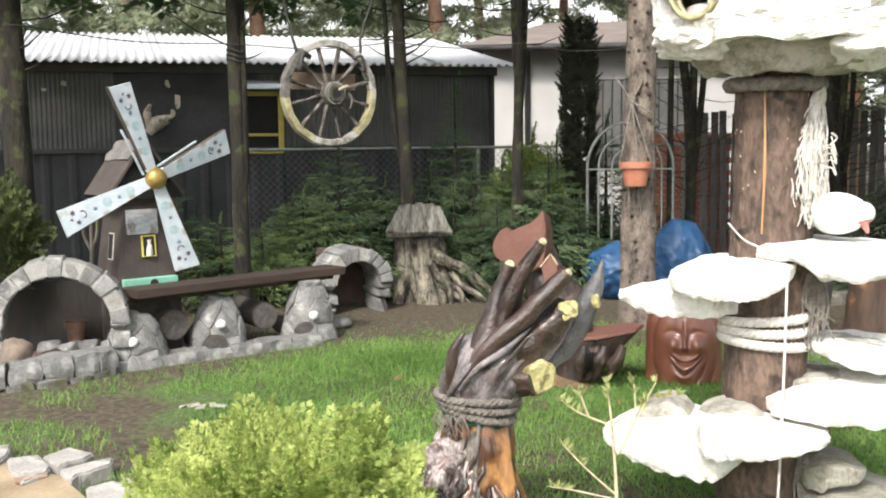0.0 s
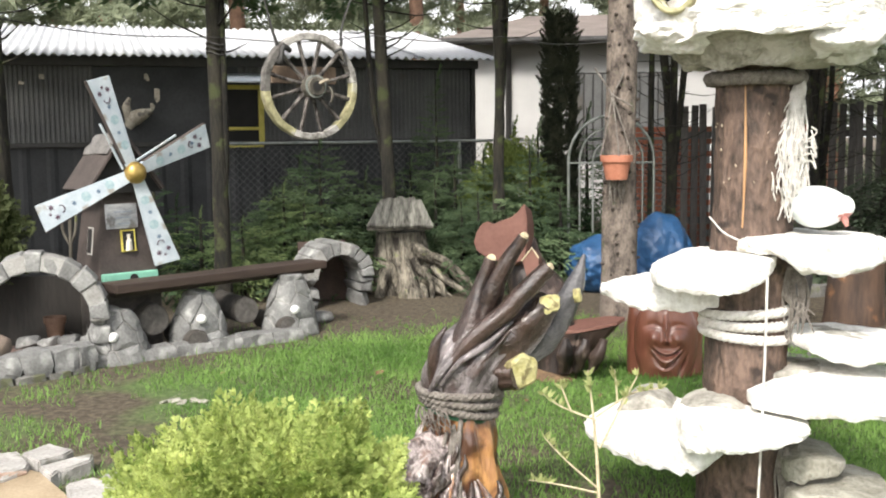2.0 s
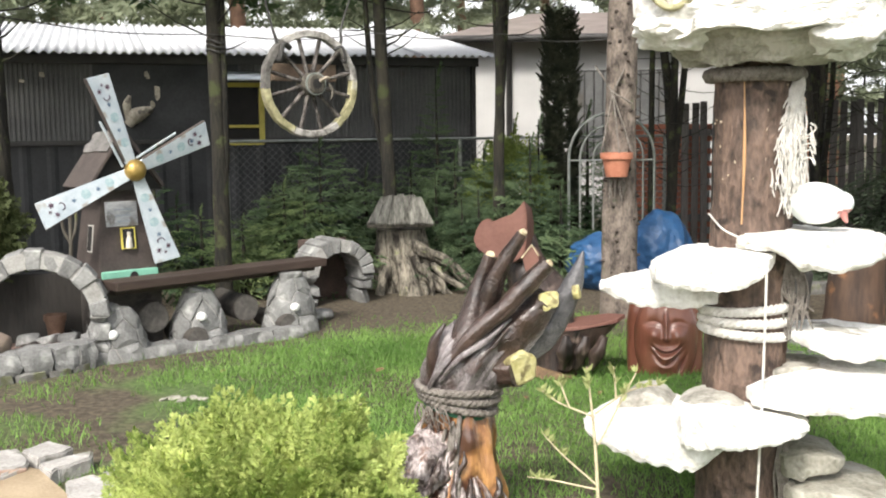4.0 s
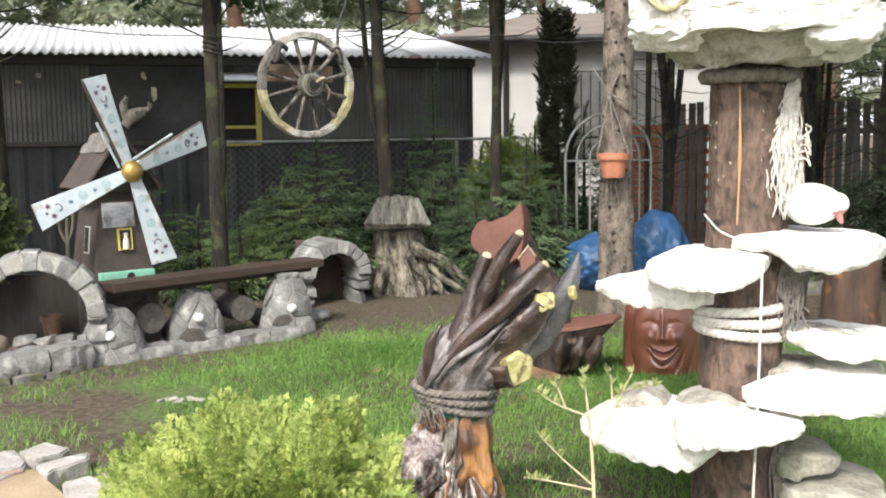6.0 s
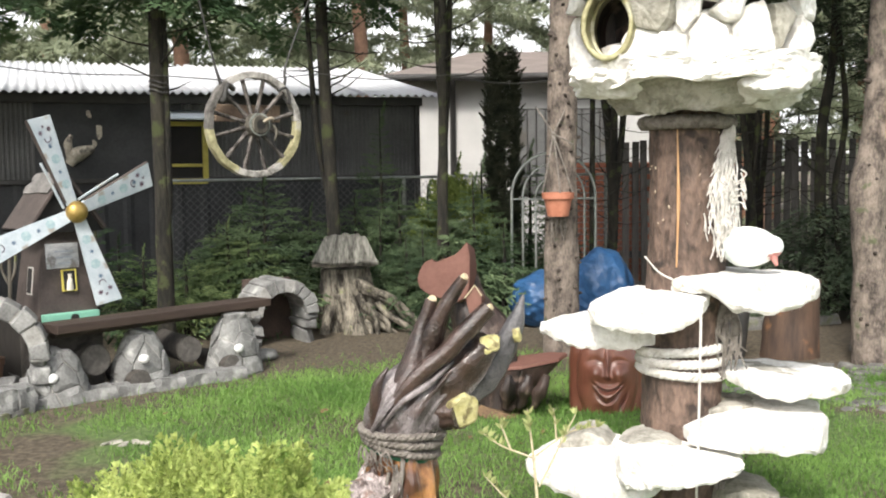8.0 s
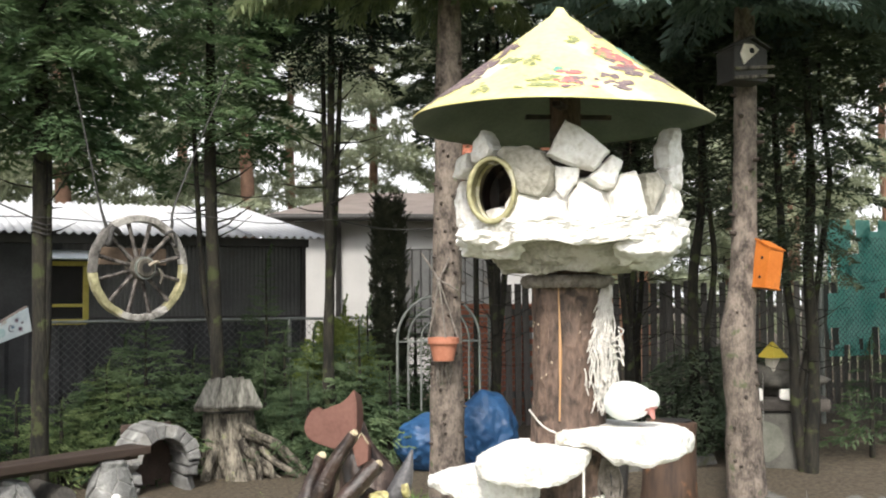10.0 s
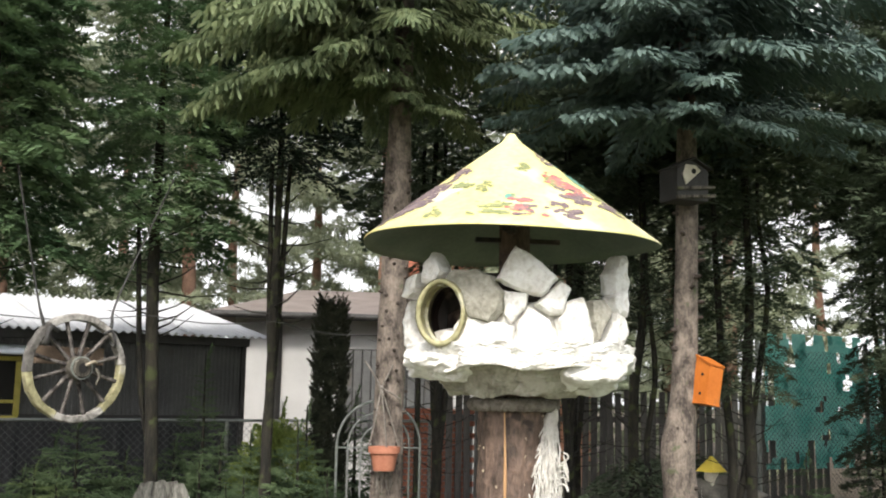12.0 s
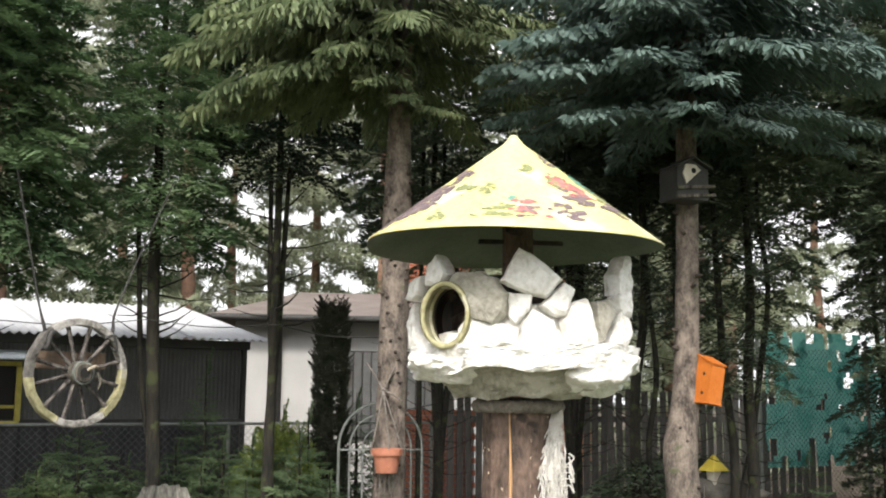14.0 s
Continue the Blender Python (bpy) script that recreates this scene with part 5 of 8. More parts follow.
    # stone shelves: x, y, half length, half depth, heights of the top and of the underside along it, squareness, turn
    shelves = [(-0.33, 0.02, 0.25, 0.2, (0.89, 0.915, 0.915, 0.91), (0.862, 0.822, 0.815, 0.83), 3.0, 0), (-0.145, -0.14, 0.225, 0.2, (0.985, 1.035, 1.045, 1.05, 1.03), (0.935, 0.915, 0.912, 0.92, 0.985), 3.8, 2),
               (0.225, -0.06, 0.255, 0.2, (1.11, 1.118, 1.115, 1.11, 1.1), (1.075, 1.06, 0.992, 0.985, 0.99, 1.03), 4.5, 0), (0.04, -0.12, 0.1, 0.1, (1.07, 1.072, 1.068), (1.052, 1.048, 1.055), 2.2, 0),
               (0.385, 0.0, 0.235, 0.2, (0.735, 0.735, 0.722, 0.712), (0.7, 0.66, 0.645, 0.655, 0.675), 3.2, 0), (0.255, -0.06, 0.255, 0.22, (0.53, 0.575, 0.598, 0.594, 0.59), (0.475, 0.462, 0.468, 0.462, 0.455), 6.0, 0),
               (-0.34, -0.1, 0.285, 0.24, (0.36, 0.395, 0.42, 0.41, 0.38), (0.335, 0.29, 0.252, 0.235, 0.3), 3.0, 0), (-0.02, -0.24, 0.235, 0.2, (0.47, 0.49, 0.47, 0.45, 0.43), (0.35, 0.34, 0.355, 0.385, 0.41), 3.4, 0),
               (0.215, 0.02, 0.13, 0.17, (0.26, 0.28, 0.27, 0.25), (0.18, 0.17, 0.19, 0.22), 4, 12), (0.33, -0.04, 0.19, 0.22, (0.15, 0.165, 0.165, 0.15), (0.02, 0.02, 0.03, 0.05), 4, 0)]
    for i, (x, y, rx, ry, tops, unders, square, turn) in enumerate(shelves):
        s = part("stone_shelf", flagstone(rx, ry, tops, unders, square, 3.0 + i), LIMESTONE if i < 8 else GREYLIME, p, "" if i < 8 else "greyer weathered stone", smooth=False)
        s.matrix_local = pose(x, y, 0, 0, 0, turn)
    # separate grey slabs added on the flatter tops to make them greyer
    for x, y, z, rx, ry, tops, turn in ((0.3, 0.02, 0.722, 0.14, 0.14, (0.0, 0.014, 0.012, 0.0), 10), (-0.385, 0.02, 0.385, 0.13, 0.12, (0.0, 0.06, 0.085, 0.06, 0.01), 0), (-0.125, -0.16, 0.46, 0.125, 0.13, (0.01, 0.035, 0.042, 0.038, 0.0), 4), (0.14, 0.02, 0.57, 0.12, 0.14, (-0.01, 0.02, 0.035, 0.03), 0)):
        c = part("crust", flagstone(rx, ry, tops, (-0.03, -0.03), 2.8, 20.0 + x * 9), CRUST, p, "thin grey slab added on the shelf top", smooth=False)
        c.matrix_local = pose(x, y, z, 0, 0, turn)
    return p


def plate(line, th, seed):
    """A flat broken stone with this outline (across and up), its face slightly domed and rough."""
    bm = bmesh.new()
    n = len(line)
    dense = []
    for i in range(n):
        (x0, z0), (x1, z1) = line[i], line[(i + 1) % n]
        for k in range(5):
            t = k / 5
            q = noise.noise_vector(Vector((x0 + (x1 - x0) * t, z0 + (z1 - z0) * t, seed)) * 30) * 0.007
            dense.append((x0 + (x1 - x0) * t + q.x, z0 + (z1 - z0) * t + q.y))
    rings = []
    for s, y in ((0.9, th / 2), (1.0, th / 4), (1.0, -th / 4), (0.93, -th / 2), (0.6, -th / 2 - 0.008), (0.25, -th / 2 - 0.006)):
        rings.append([bm.verts.new((x * s, y + 0.008 * noise.noise(Vector((x * s * 25, z * s * 25, seed))), z * s)) for x, z in dense])
    m = len(dense)
    for r0, r1 in zip(rings, rings[1:]):
        for i in range(m):
            bm.faces.new((r0[i], r1[i], r1[(i + 1) % m], r0[(i + 1) % m]))
    bm.faces.new(rings[0][::-1])
    bm.faces.new(rings[-1])
    bmesh.ops.recalc_face_normals(bm, faces=bm.faces)
    return bm


def build_feeder():
    f = thing("bird_feeder", "stone bird house under a painted yellow metal cone roof", "bird feeder", 1.272, 4.1, 1.72, -17)
    base = slab(0.46, 0.4, 0.1, 2.4, 0, 0.12, 1.0, 5, 0.2)
    roughen(base, 0.01, 24)
    base.transform(Matrix.Translation((0.03, -0.02, 0.165)))
    part("stone_base", base, LIMESTONE, f, "thick white stone slab", smooth=False)
    # grey stone here puts the shade of the slab's underside into the colour
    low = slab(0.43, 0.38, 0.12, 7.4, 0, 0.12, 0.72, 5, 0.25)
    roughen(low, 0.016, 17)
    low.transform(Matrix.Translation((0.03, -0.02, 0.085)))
    part("stone_base", low, GREYLIME, f, "chipped lower layer of the slab, underside shade in its grey", smooth=False)
    for x, y, z, sx, sz, turn, k in ((0.27, -0.16, 0.12, 0.4, 0.19, 28, 3), (-0.26, -0.17, 0.14, 0.34, 0.15, -28, 8)):
        part("stone_base", roughen(boulder(sx, 0.34, sz, k, 0.3, 5), 0.008, 26), LIMESTONE, f, "thick white lobe of the slab", smooth=False).matrix_local = pose(x, y, z, 0, 0, turn)
    # a lime wall round the hollow, and flat stones laid against it: outlines across and up
    def bow(x):
        return -0.86 * math.sqrt(max(0.0025, 0.43 ** 2 - x * x))
    wall = bmesh.new()
    rows = []
    for i in range(49):
        t = 2 * math.pi * i / 48
        back = math.sin(t) > 0.2
        top = 0.2 + (0.16 if back else 0.17 if -0.5 < math.cos(t) < 0.75 else 0.06) + 0.03 * noise.noise(Vector((math.cos(t) * 4, math.sin(t) * 4, 0)))
        rows.append([wall.verts.new((r * math.cos(t), r * 0.85 * math.sin(t), z)) for r, z in ((0.4, 0.18), (0.38, top), (0.33, top + 0.01), (0.33, 0.18))])
    for q0, q1 in zip(rows, rows[1:]):
        for k in range(3):
            wall.faces.new((q0[k], q1[k], q1[k + 1], q0[k + 1]))
    part("lime_wall", wall, LIMESTONE, f)
    # added dark drum round the post, its colour standing for the inner shade
    part("shade_drum", tube([(0, 0.04, 0.19), (0, 0.04, 0.34), (0, 0.03, 0.42), (0, 0.02, 0.52)], [0.3, 0.3, 0.2, 0.16], 28, 0.06), CHARBARK, f, "added dark drum for the shade inside the feeder")
    flats = [([(-0.32, 0.37), (-0.26, 0.29), (-0.29, 0.24), (-0.37, 0.25), (-0.37, 0.32)], 0),
             ([(-0.44, 0.28), (-0.37, 0.30), (-0.37, 0.24), (-0.42, 0.20), (-0.47, 0.21)], 0),
             ([(-0.45, 0.16), (-0.42, 0.19), (-0.40, 0.10), (-0.37, 0.01), (-0.43, 0.00), (-0.46, 0.10)], 0),
             ([(-0.29, 0.25), (-0.25, 0.29), (-0.16, 0.29), (-0.09, 0.26), (-0.05, 0.20), (-0.06, 0.13), (-0.10, 0.09), (-0.17, 0.11), (-0.20, 0.14), (-0.24, 0.21)], 1),
             ([(-0.20, 0.12), (-0.08, 0.09), (-0.01, 0.07), (-0.02, 0.00), (-0.25, 0.00), (-0.24, 0.07)], 0),
             ([(-0.05, 0.21), (0.04, 0.20), (0.03, 0.14), (-0.02, 0.09), (-0.05, 0.12)], 0),
             ([(-0.01, 0.38), (0.05, 0.35), (0.15, 0.26), (0.09, 0.19), (0.00, 0.22), (-0.08, 0.25)], 0),
             ([(0.16, 0.25), (0.20, 0.22), (0.16, 0.12), (0.12, 0.12), (0.07, 0.16)], 0),
             ([(0.04, 0.15), (0.12, 0.10), (0.14, -0.00), (-0.00, -0.00), (0.00, 0.08)], 0),
             ([(0.19, 0.17), (0.25, 0.19), (0.28, 0.07), (0.29, 0.02), (0.17, 0.00), (0.15, 0.10)], 0),
             ([(0.26, 0.18), (0.33, 0.19), (0.37, 0.14), (0.32, 0.07), (0.29, 0.03), (0.27, 0.10)], 1),
             ([(0.34, 0.23), (0.345, 0.3), (0.4, 0.38), (0.44, 0.385), (0.43, 0.3), (0.44, 0.26), (0.41, 0.2)], 0),
             ([(0.33, 0.2), (0.38, 0.22), (0.435, 0.24), (0.44, 0.17), (0.42, 0.13), (0.37, 0.14)], 0),
             ([(0.37, 0.15), (0.43, 0.14), (0.44, 0.07), (0.41, 0.02), (0.31, 0.0), (0.33, 0.06)], 0)]
    for i, (line, grey) in enumerate(flats):
        cx, cz = sum(p[0] for p in line) / len(line), sum(p[1] for p in line) / len(line)
        st = plate([(1.06 * (x - cx), 1.06 * (z - cz)) for x, z in line], 0.075, i)
        slope = math.degrees(math.atan2(0.86 * cx, math.sqrt(max(0.01, 0.43 ** 2 - cx * cx))))
        part("stone", st, GREYLIME if grey else LIMESTONE, f, "grey flat stone" if grey else "", smooth=False).matrix_local = pose(cx, bow(cx) + 0.02 + (i % 3) * 0.012, 0.2 + cz, -4, 0, max(-50, min(50, slope)))
    # glazed ring round the entrance
    rg = bmesh.new()
    for k in range(2):
        line = [(0.09 * math.cos(t), -0.05 + k * 0.1, 0.122 * math.sin(t)) for t in np.linspace(0, 2 * math.pi, 33)]
        tube(line, 0.01, 8, 0.3, bm=rg, cap=False, freq=14)
    pipe = [[rg.verts.new(((0.09 + o) * math.cos(t), yy, (0.122 + o) * math.sin(t))) for t in np.linspace(0, 2 * math.pi, 33)[:-1]] for o, yy in ((0.012, -0.05), (0.012, 0.12), (0.0, 0.12), (0.0, -0.05))]
    for r0, r1 in zip(pipe, pipe[1:]):
        for i in range(32):
            rg.faces.new((r0[i], r0[(i + 1) % 32], r1[(i + 1) % 32], r1[i]))
    part("entrance_ring", rg, mat("yellow glazed clay", (0.25, 0.23, 0.12), (0.5, 0.47, 0.27), 12, 0.5, 0.6, 50, wear=(0.55, 0.53, 0.42), wear_at=0.6), f, "yellow glazed clay ring").matrix_local = pose(-0.285, -0.295, 0.325, 0, 0, -12)
    # closed dark cup added behind the ring, painting the shade of the opening
    hole = bmesh.new()
    back = [[hole.verts.new((0.1 * q * math.cos(t), yy, 0.13 * q * math.sin(t))) for t in np.linspace(0, 2 * math.pi, 25)[:-1]] for q, yy in ((1, 0.1), (1, 0.24), (0.95, 0.25))]
    for r0, r1 in zip(back, back[1:]):
        for i in range(24):
            hole.faces.new((r0[i], r0[(i + 1) % 24], r1[(i + 1) % 24], r1[i]))
    hole.faces.new(back[-1])
    part("shade_cup", hole, CHARBARK, f, "added dark cup for the shade behind the ring").matrix_local = pose(-0.285, -0.295, 0.325, 0, 0, -12)
    # cone roof
    c = bmesh.new()
    n, rings = 96, 14
    hgt, rad = 0.475, 0.625
    top = []
    for lay in (0, -0.006):
        rows = []
        for j in range(rings + 1):
            u = j / rings
            row = []
            for i in range(n):
                t = 2 * math.pi * i / n
                wob = 1 + 0.012 * math.sin(3 * t) * u + 0.01 * math.sin(7 * t + 1) * u
                row.append(c.verts.new((rad * max(u, 0.03) * wob * math.cos(t), rad * max(u, 0.03) * wob * math.sin(t), hgt * (1 - u) + 0.012 * u * math.sin(2 * t + 0.6) + lay)))
            rows.append(row)
        top.append(rows)
        for r0, r1 in zip(rows, rows[1:]):
            for i in range(n):
                q = (r0[i], r1[i], r1[(i + 1) % n], r0[(i + 1) % n])
                c.faces.new(q if lay == 0 else q[::-1])
    for i in range(n):
        c.faces.new((top[0][-1][i], top[1][-1][i], top[1][-1][(i + 1) % n], top[0][-1][(i + 1) % n]))
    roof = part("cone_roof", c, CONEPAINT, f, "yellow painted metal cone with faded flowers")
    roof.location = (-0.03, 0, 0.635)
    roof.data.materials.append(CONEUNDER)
    # downward faces take the darker grey
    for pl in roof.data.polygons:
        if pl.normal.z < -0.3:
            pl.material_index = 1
    for turn, z in ((12, 0.02), (75, 0.05)):
        part("cross_bar", box(0.36, 0.035, 0.02, pose(0.03, 0, z, 0, 0, turn), 0.004), CHARBARK, roof, "dark wooden cross bar", smooth=False)
    part("tip", boulder(0.04, 0.04, 0.02, 3, 0.1, 2), CONEPAINT, roof).location.z = hgt
    # faded flower paint, lying on the cone: angle, distance down the slope, size, colour
    rnd = random.Random(12)
    paints = {"rose": mat("faded rose paint", (0.5, 0.12, 0.12), (0.62, 0.25, 0.22), 25, 0.6, 0), "leaf": mat("faded leaf paint", (0.2, 0.24, 0.1), (0.32, 0.33, 0.16), 25, 0.6, 0),
              "plum": mat("faded plum paint", (0.15, 0.11, 0.12), (0.26, 0.2, 0.19), 25, 0.6, 0), "teal": mat("faded teal paint", (0.1, 0.3, 0.24), (0.2, 0.4, 0.32), 25, 0.6, 0)}
    marks = [(-137, .42, .04, "plum"), (-143, .63, .07, "plum"), (-139, .76, .05, "plum"), (-154, .86, .06, "plum"), (-148, .72, .06, "plum"), (-119, .6, .03, "leaf"), (-105, .62, .025, "leaf"), (-100, .85, .04, "leaf"), (-91, .72, .02, "teal"), (-85, .82, .04, "rose"),
             (-84, .84, .025, "plum"), (-77, .39, .025, "leaf"), (-39, .25, .03, "plum"), (-57, .5, .04, "rose"), (-61, .54, .025, "leaf"), (-49, .58, .04, "rose"), (-53, .69, .045, "plum"), (-67, .83, .04, "plum"), (-27, .47, .045, "teal"), (-23, .62, .05, "leaf"), (-30, .75, .05, "plum"), (-122, .9, .025, "leaf"), (-165, .8, .06, "plum"), (-12, .7, .05, "leaf")]
    for deg, u, base, kind in marks:
        bm = bmesh.new()
        for k in range(18):
            size = base * 1.5
            dd, du = rnd.gauss(0, size * 60), rnd.gauss(0, size * 0.7)
            m, sc = 9, size * rnd.uniform(0.08, 0.36)
            cen = bm.verts.new(cone_point(deg + dd, u + du, hgt, rad))
            ring = []
            for i in range(m):
                t = 2 * math.pi * i / m
                rr = sc * rnd.uniform(0.35, 1.5)
                ring.append(bm.verts.new(cone_point(deg + dd + math.degrees(rr * math.cos(t) / (rad * max(u, .2))) * 1.3, u + du + rr * math.sin(t) * 0.8 / 0.76, hgt, rad)))
            for i in range(m):
                bm.faces.new((cen, ring[(i + 1) % m], ring[i]))
        tagged(part("painted_flower", bm, paints[kind], roof, "faded painted flower"), kind="stuff")
    return f


def cone_point(deg, u, hgt, rad):
    u = max(0.08, min(0.97, u))
    t = radians(deg)
    wob = 1 + 0.012 * math.sin(3 * t) * u + 0.01 * math.sin(7 * t + 1) * u
    return Vector((rad * u * wob * math.cos(t), rad * u * wob * math.sin(t), hgt * (1 - u) + 0.012 * u * math.sin(2 * t + 0.6))) + Vector((math.cos(t) * 0.61, math.sin(t) * 0.61, 0.79)) * 0.003


def build_ornament():
    o = bmesh.new()
    bmesh.ops.create_uvsphere(o, u_segments=32, v_segments=20, radius=1)
    for v in o.verts:
        c = v.co
        k = 1 + 0.12 * c.x - 0.1 * max(0, c.z) * max(0, -c.x)
        v.co = Vector((c.x * 0.104 * k, c.y * 0.085, c.z * 0.078 + 0.078))
    bmesh.ops.create_uvsphere(o, u_segments=20, v_segments=12, radius=0.042, matrix=pose(0.092, -0.01, 0.08))
    bmesh.ops.create_cone(o, cap_ends=True, segments=12, radius1=0.02, radius2=0.006, depth=0.05, matrix=pose(0.1, -0.02, 0.032, 0, 160, 0))
    glaze = mat("white glazed clay", (0.66, 0.76, 0.72), (0.85, 0.86, 0.84), 6, 0.35, 0.1)
    ob = part("clay_ornament", o, glaze)
    ob.data.materials.append(mat("faded red glaze", (0.4, 0.14, 0.13), (0.55, 0.25, 0.22), 12, 0.4, 0.1))
    for pl in ob.data.polygons:
        if pl.center.x > 0.075 and pl.center.z < 0.058:
            pl.material_index = 1
    ob.matrix_world = pose(1.25, 4.1, 1.14, 0, 0, -17) @ pose(0.235, -0.1, 0, 0, 0, 0)
    tagged(ob, "rounded white glazed clay garden ornament on a shelf", "ornament")


build_pole()
build_feeder()
build_ornament()


# ---------------------------------------------------------------- root sculpture
def build_root():
    h = thing("root_sculpture", "varnished upturned root like an open palm, on a peeled trunk", "sculpture", 0.05, 3.9, -0.05, -1)
    part("peeled_trunk", limb([(0.02, 0, 0), (0.045, 0.0, 0.219), (0.06, 0.0, 0.389), (0.068, 0.0, 0.55)], [0.235, 0.195, 0.135, 0.112], 64, 0.12, 1.0, steps=18, freq=6, groove=0.2), ORANGEWOOD, h, "orange peeled trunk")

    def on_trunk(deg, z, out=0.0):
        r = float(np.interp(z, (0, 0.219, 0.389, 0.55), (0.235, 0.195, 0.135, 0.112))) + out
        return Vector((0.02 + 0.1 * min(0.5, z) + r * math.cos(radians(deg)), r * math.sin(radians(deg)), z))
    rnd = random.Random(31)
    for i, deg in enumerate((-112, -104, -97, -88, -93)):
        pts = [on_trunk(deg + 4 * math.sin(1.3 * k + 2 * i), 0.08 + 0.08 * k + 0.015 * i, 0.012) for k in range(6)]
        part("rope_end", limb(pts, [0.012, 0.01, 0.012, 0.009, 0.011, 0.006], 10, 0.3, i, freq=22, groove=0.45), ROPE, h, "frayed grey rope end")
    # strips of bark that peel off the trunk, long and twisted
    for i in range(60):
        deg = rnd.uniform(-165, -85) if i < 48 else rnd.uniform(-72, -15)
        z = rnd.uniform(0.05, 0.36 if i < 48 else 0.2)
        ln, w = rnd.uniform(0.07, 0.2), rnd.uniform(0.009, 0.022)
        turn = rnd.uniform(-16, 16)
        pts = [on_trunk(deg + turn * u + rnd.uniform(-3, 3), z + ln * u, 0.012 + 0.02 * math.sin(3.1 * u) * rnd.random()) for u in (0, 0.33, 0.66, 1)]
        part("bark_strip", limb(pts, [w * 0.4, w, w * 0.8, w * 0.2], 9, 0.4, i, steps=5, freq=25, groove=0.6), PALEBARK if i % 4 else DRIFT, h, "peeling bark strip")
    part("stub", limb([(0.0, -0.05, 0.4), (-0.075, -0.12, 0.36), (-0.112, -0.18, 0.325), (-0.122, -0.235, 0.29)], [0.085, 0.1, 0.095, 0.08], 40, 0.2, 3, steps=12, freq=12, groove=0.4), PALEBARK, h, "cut side stub with flaking bark")
    part("stub_cut", tube([(-0.122, -0.236, 0.285), (-0.124, -0.25, 0.275)], [0.066, 0.058], 18, 0.2, freq=14), mat("dark stub end wood", (0.01, 0.007, 0.006), (0.04, 0.025, 0.02), 20, 0.8, 0.8, 70), h, "dark disc on the cut end")
    for i in range(16):
        a, u = rnd.uniform(-150, 60), rnd.uniform(0.1, 0.9)
        base = Vector((-0.03 - 0.1 * u, -0.08 - 0.14 * u, 0.39 - 0.14 * u))
        o = Vector((math.cos(radians(a)) * 0.085, math.sin(radians(a)) * 0.05 - 0.03, 0.07 * math.sin(radians(a + 90))))
        part("bark_strip", limb([base + o, base + o * 1.12 + Vector((-0.02, -0.03, -0.04)), base + o + Vector((-0.045, -0.05, -0.085))], [0.006, 0.015, 0.004], 8, 0.4, i, steps=5, freq=25, groove=0.6), PALEBARK, h, "peeling bark strip")
    part("palm", limb([(0.068, 0.0, 0.545), (0.078, 0.0, 0.62), (0.105, -0.01, 0.69), (0.165, 0.0, 0.765), (0.235, 0.0, 0.82)], [0.125, 0.148, 0.146, 0.125, 0.1], 96, 0.1, 4, steps=24, freq=9, groove=0.15), SILVERBARK, h, "silvery bark of the palm")
    for i in range(3):
        r = ring_rope(h, 0.138 + 0.007 * i, 0, 0.0165, ROPE, squash=0.95, tilt=0.014 * (i - 1))
        r.matrix_local = pose(0.066 + 0.002 * i, 0, 0.55 + 0.031 * i, 0, 7)
    fray = bmesh.new()
    for i in range(22):
        a = rnd.uniform(-175, -110)
        p0 = Vector((0.066 + 0.15 * math.cos(radians(a)), 0.15 * math.sin(radians(a)), 0.56))
        limb([p0, p0 + Vector((rnd.uniform(-0.02, 0.015), -0.012, -0.03)), p0 + Vector((rnd.uniform(-0.02, 0.04), -0.01, -rnd.uniform(0.05, 0.1)))], [0.004, 0.0035, 0.0015], 4, 0, bm=fray)
    tagged(part("frayed_fibre", fray, ROPE, h, "frayed rope fibres"), kind="stuff")
    part("band", tube([(0.06, 0.0, 0.52), (0.064, 0.0, 0.538)], 0.124, 24), mat("dark green tape", (0.01, 0.06, 0.03), (0.02, 0.1, 0.05), 10, 0.4, 0.1), h, "dark green tape")
    # the roots that stand up like fingers, and ridges that run down from them over the palm
    slate = mat("slate grey root wood", (0.035, 0.034, 0.038), (0.15, 0.145, 0.15), 10, 0.45, 0.7, 90, coat=0.2)
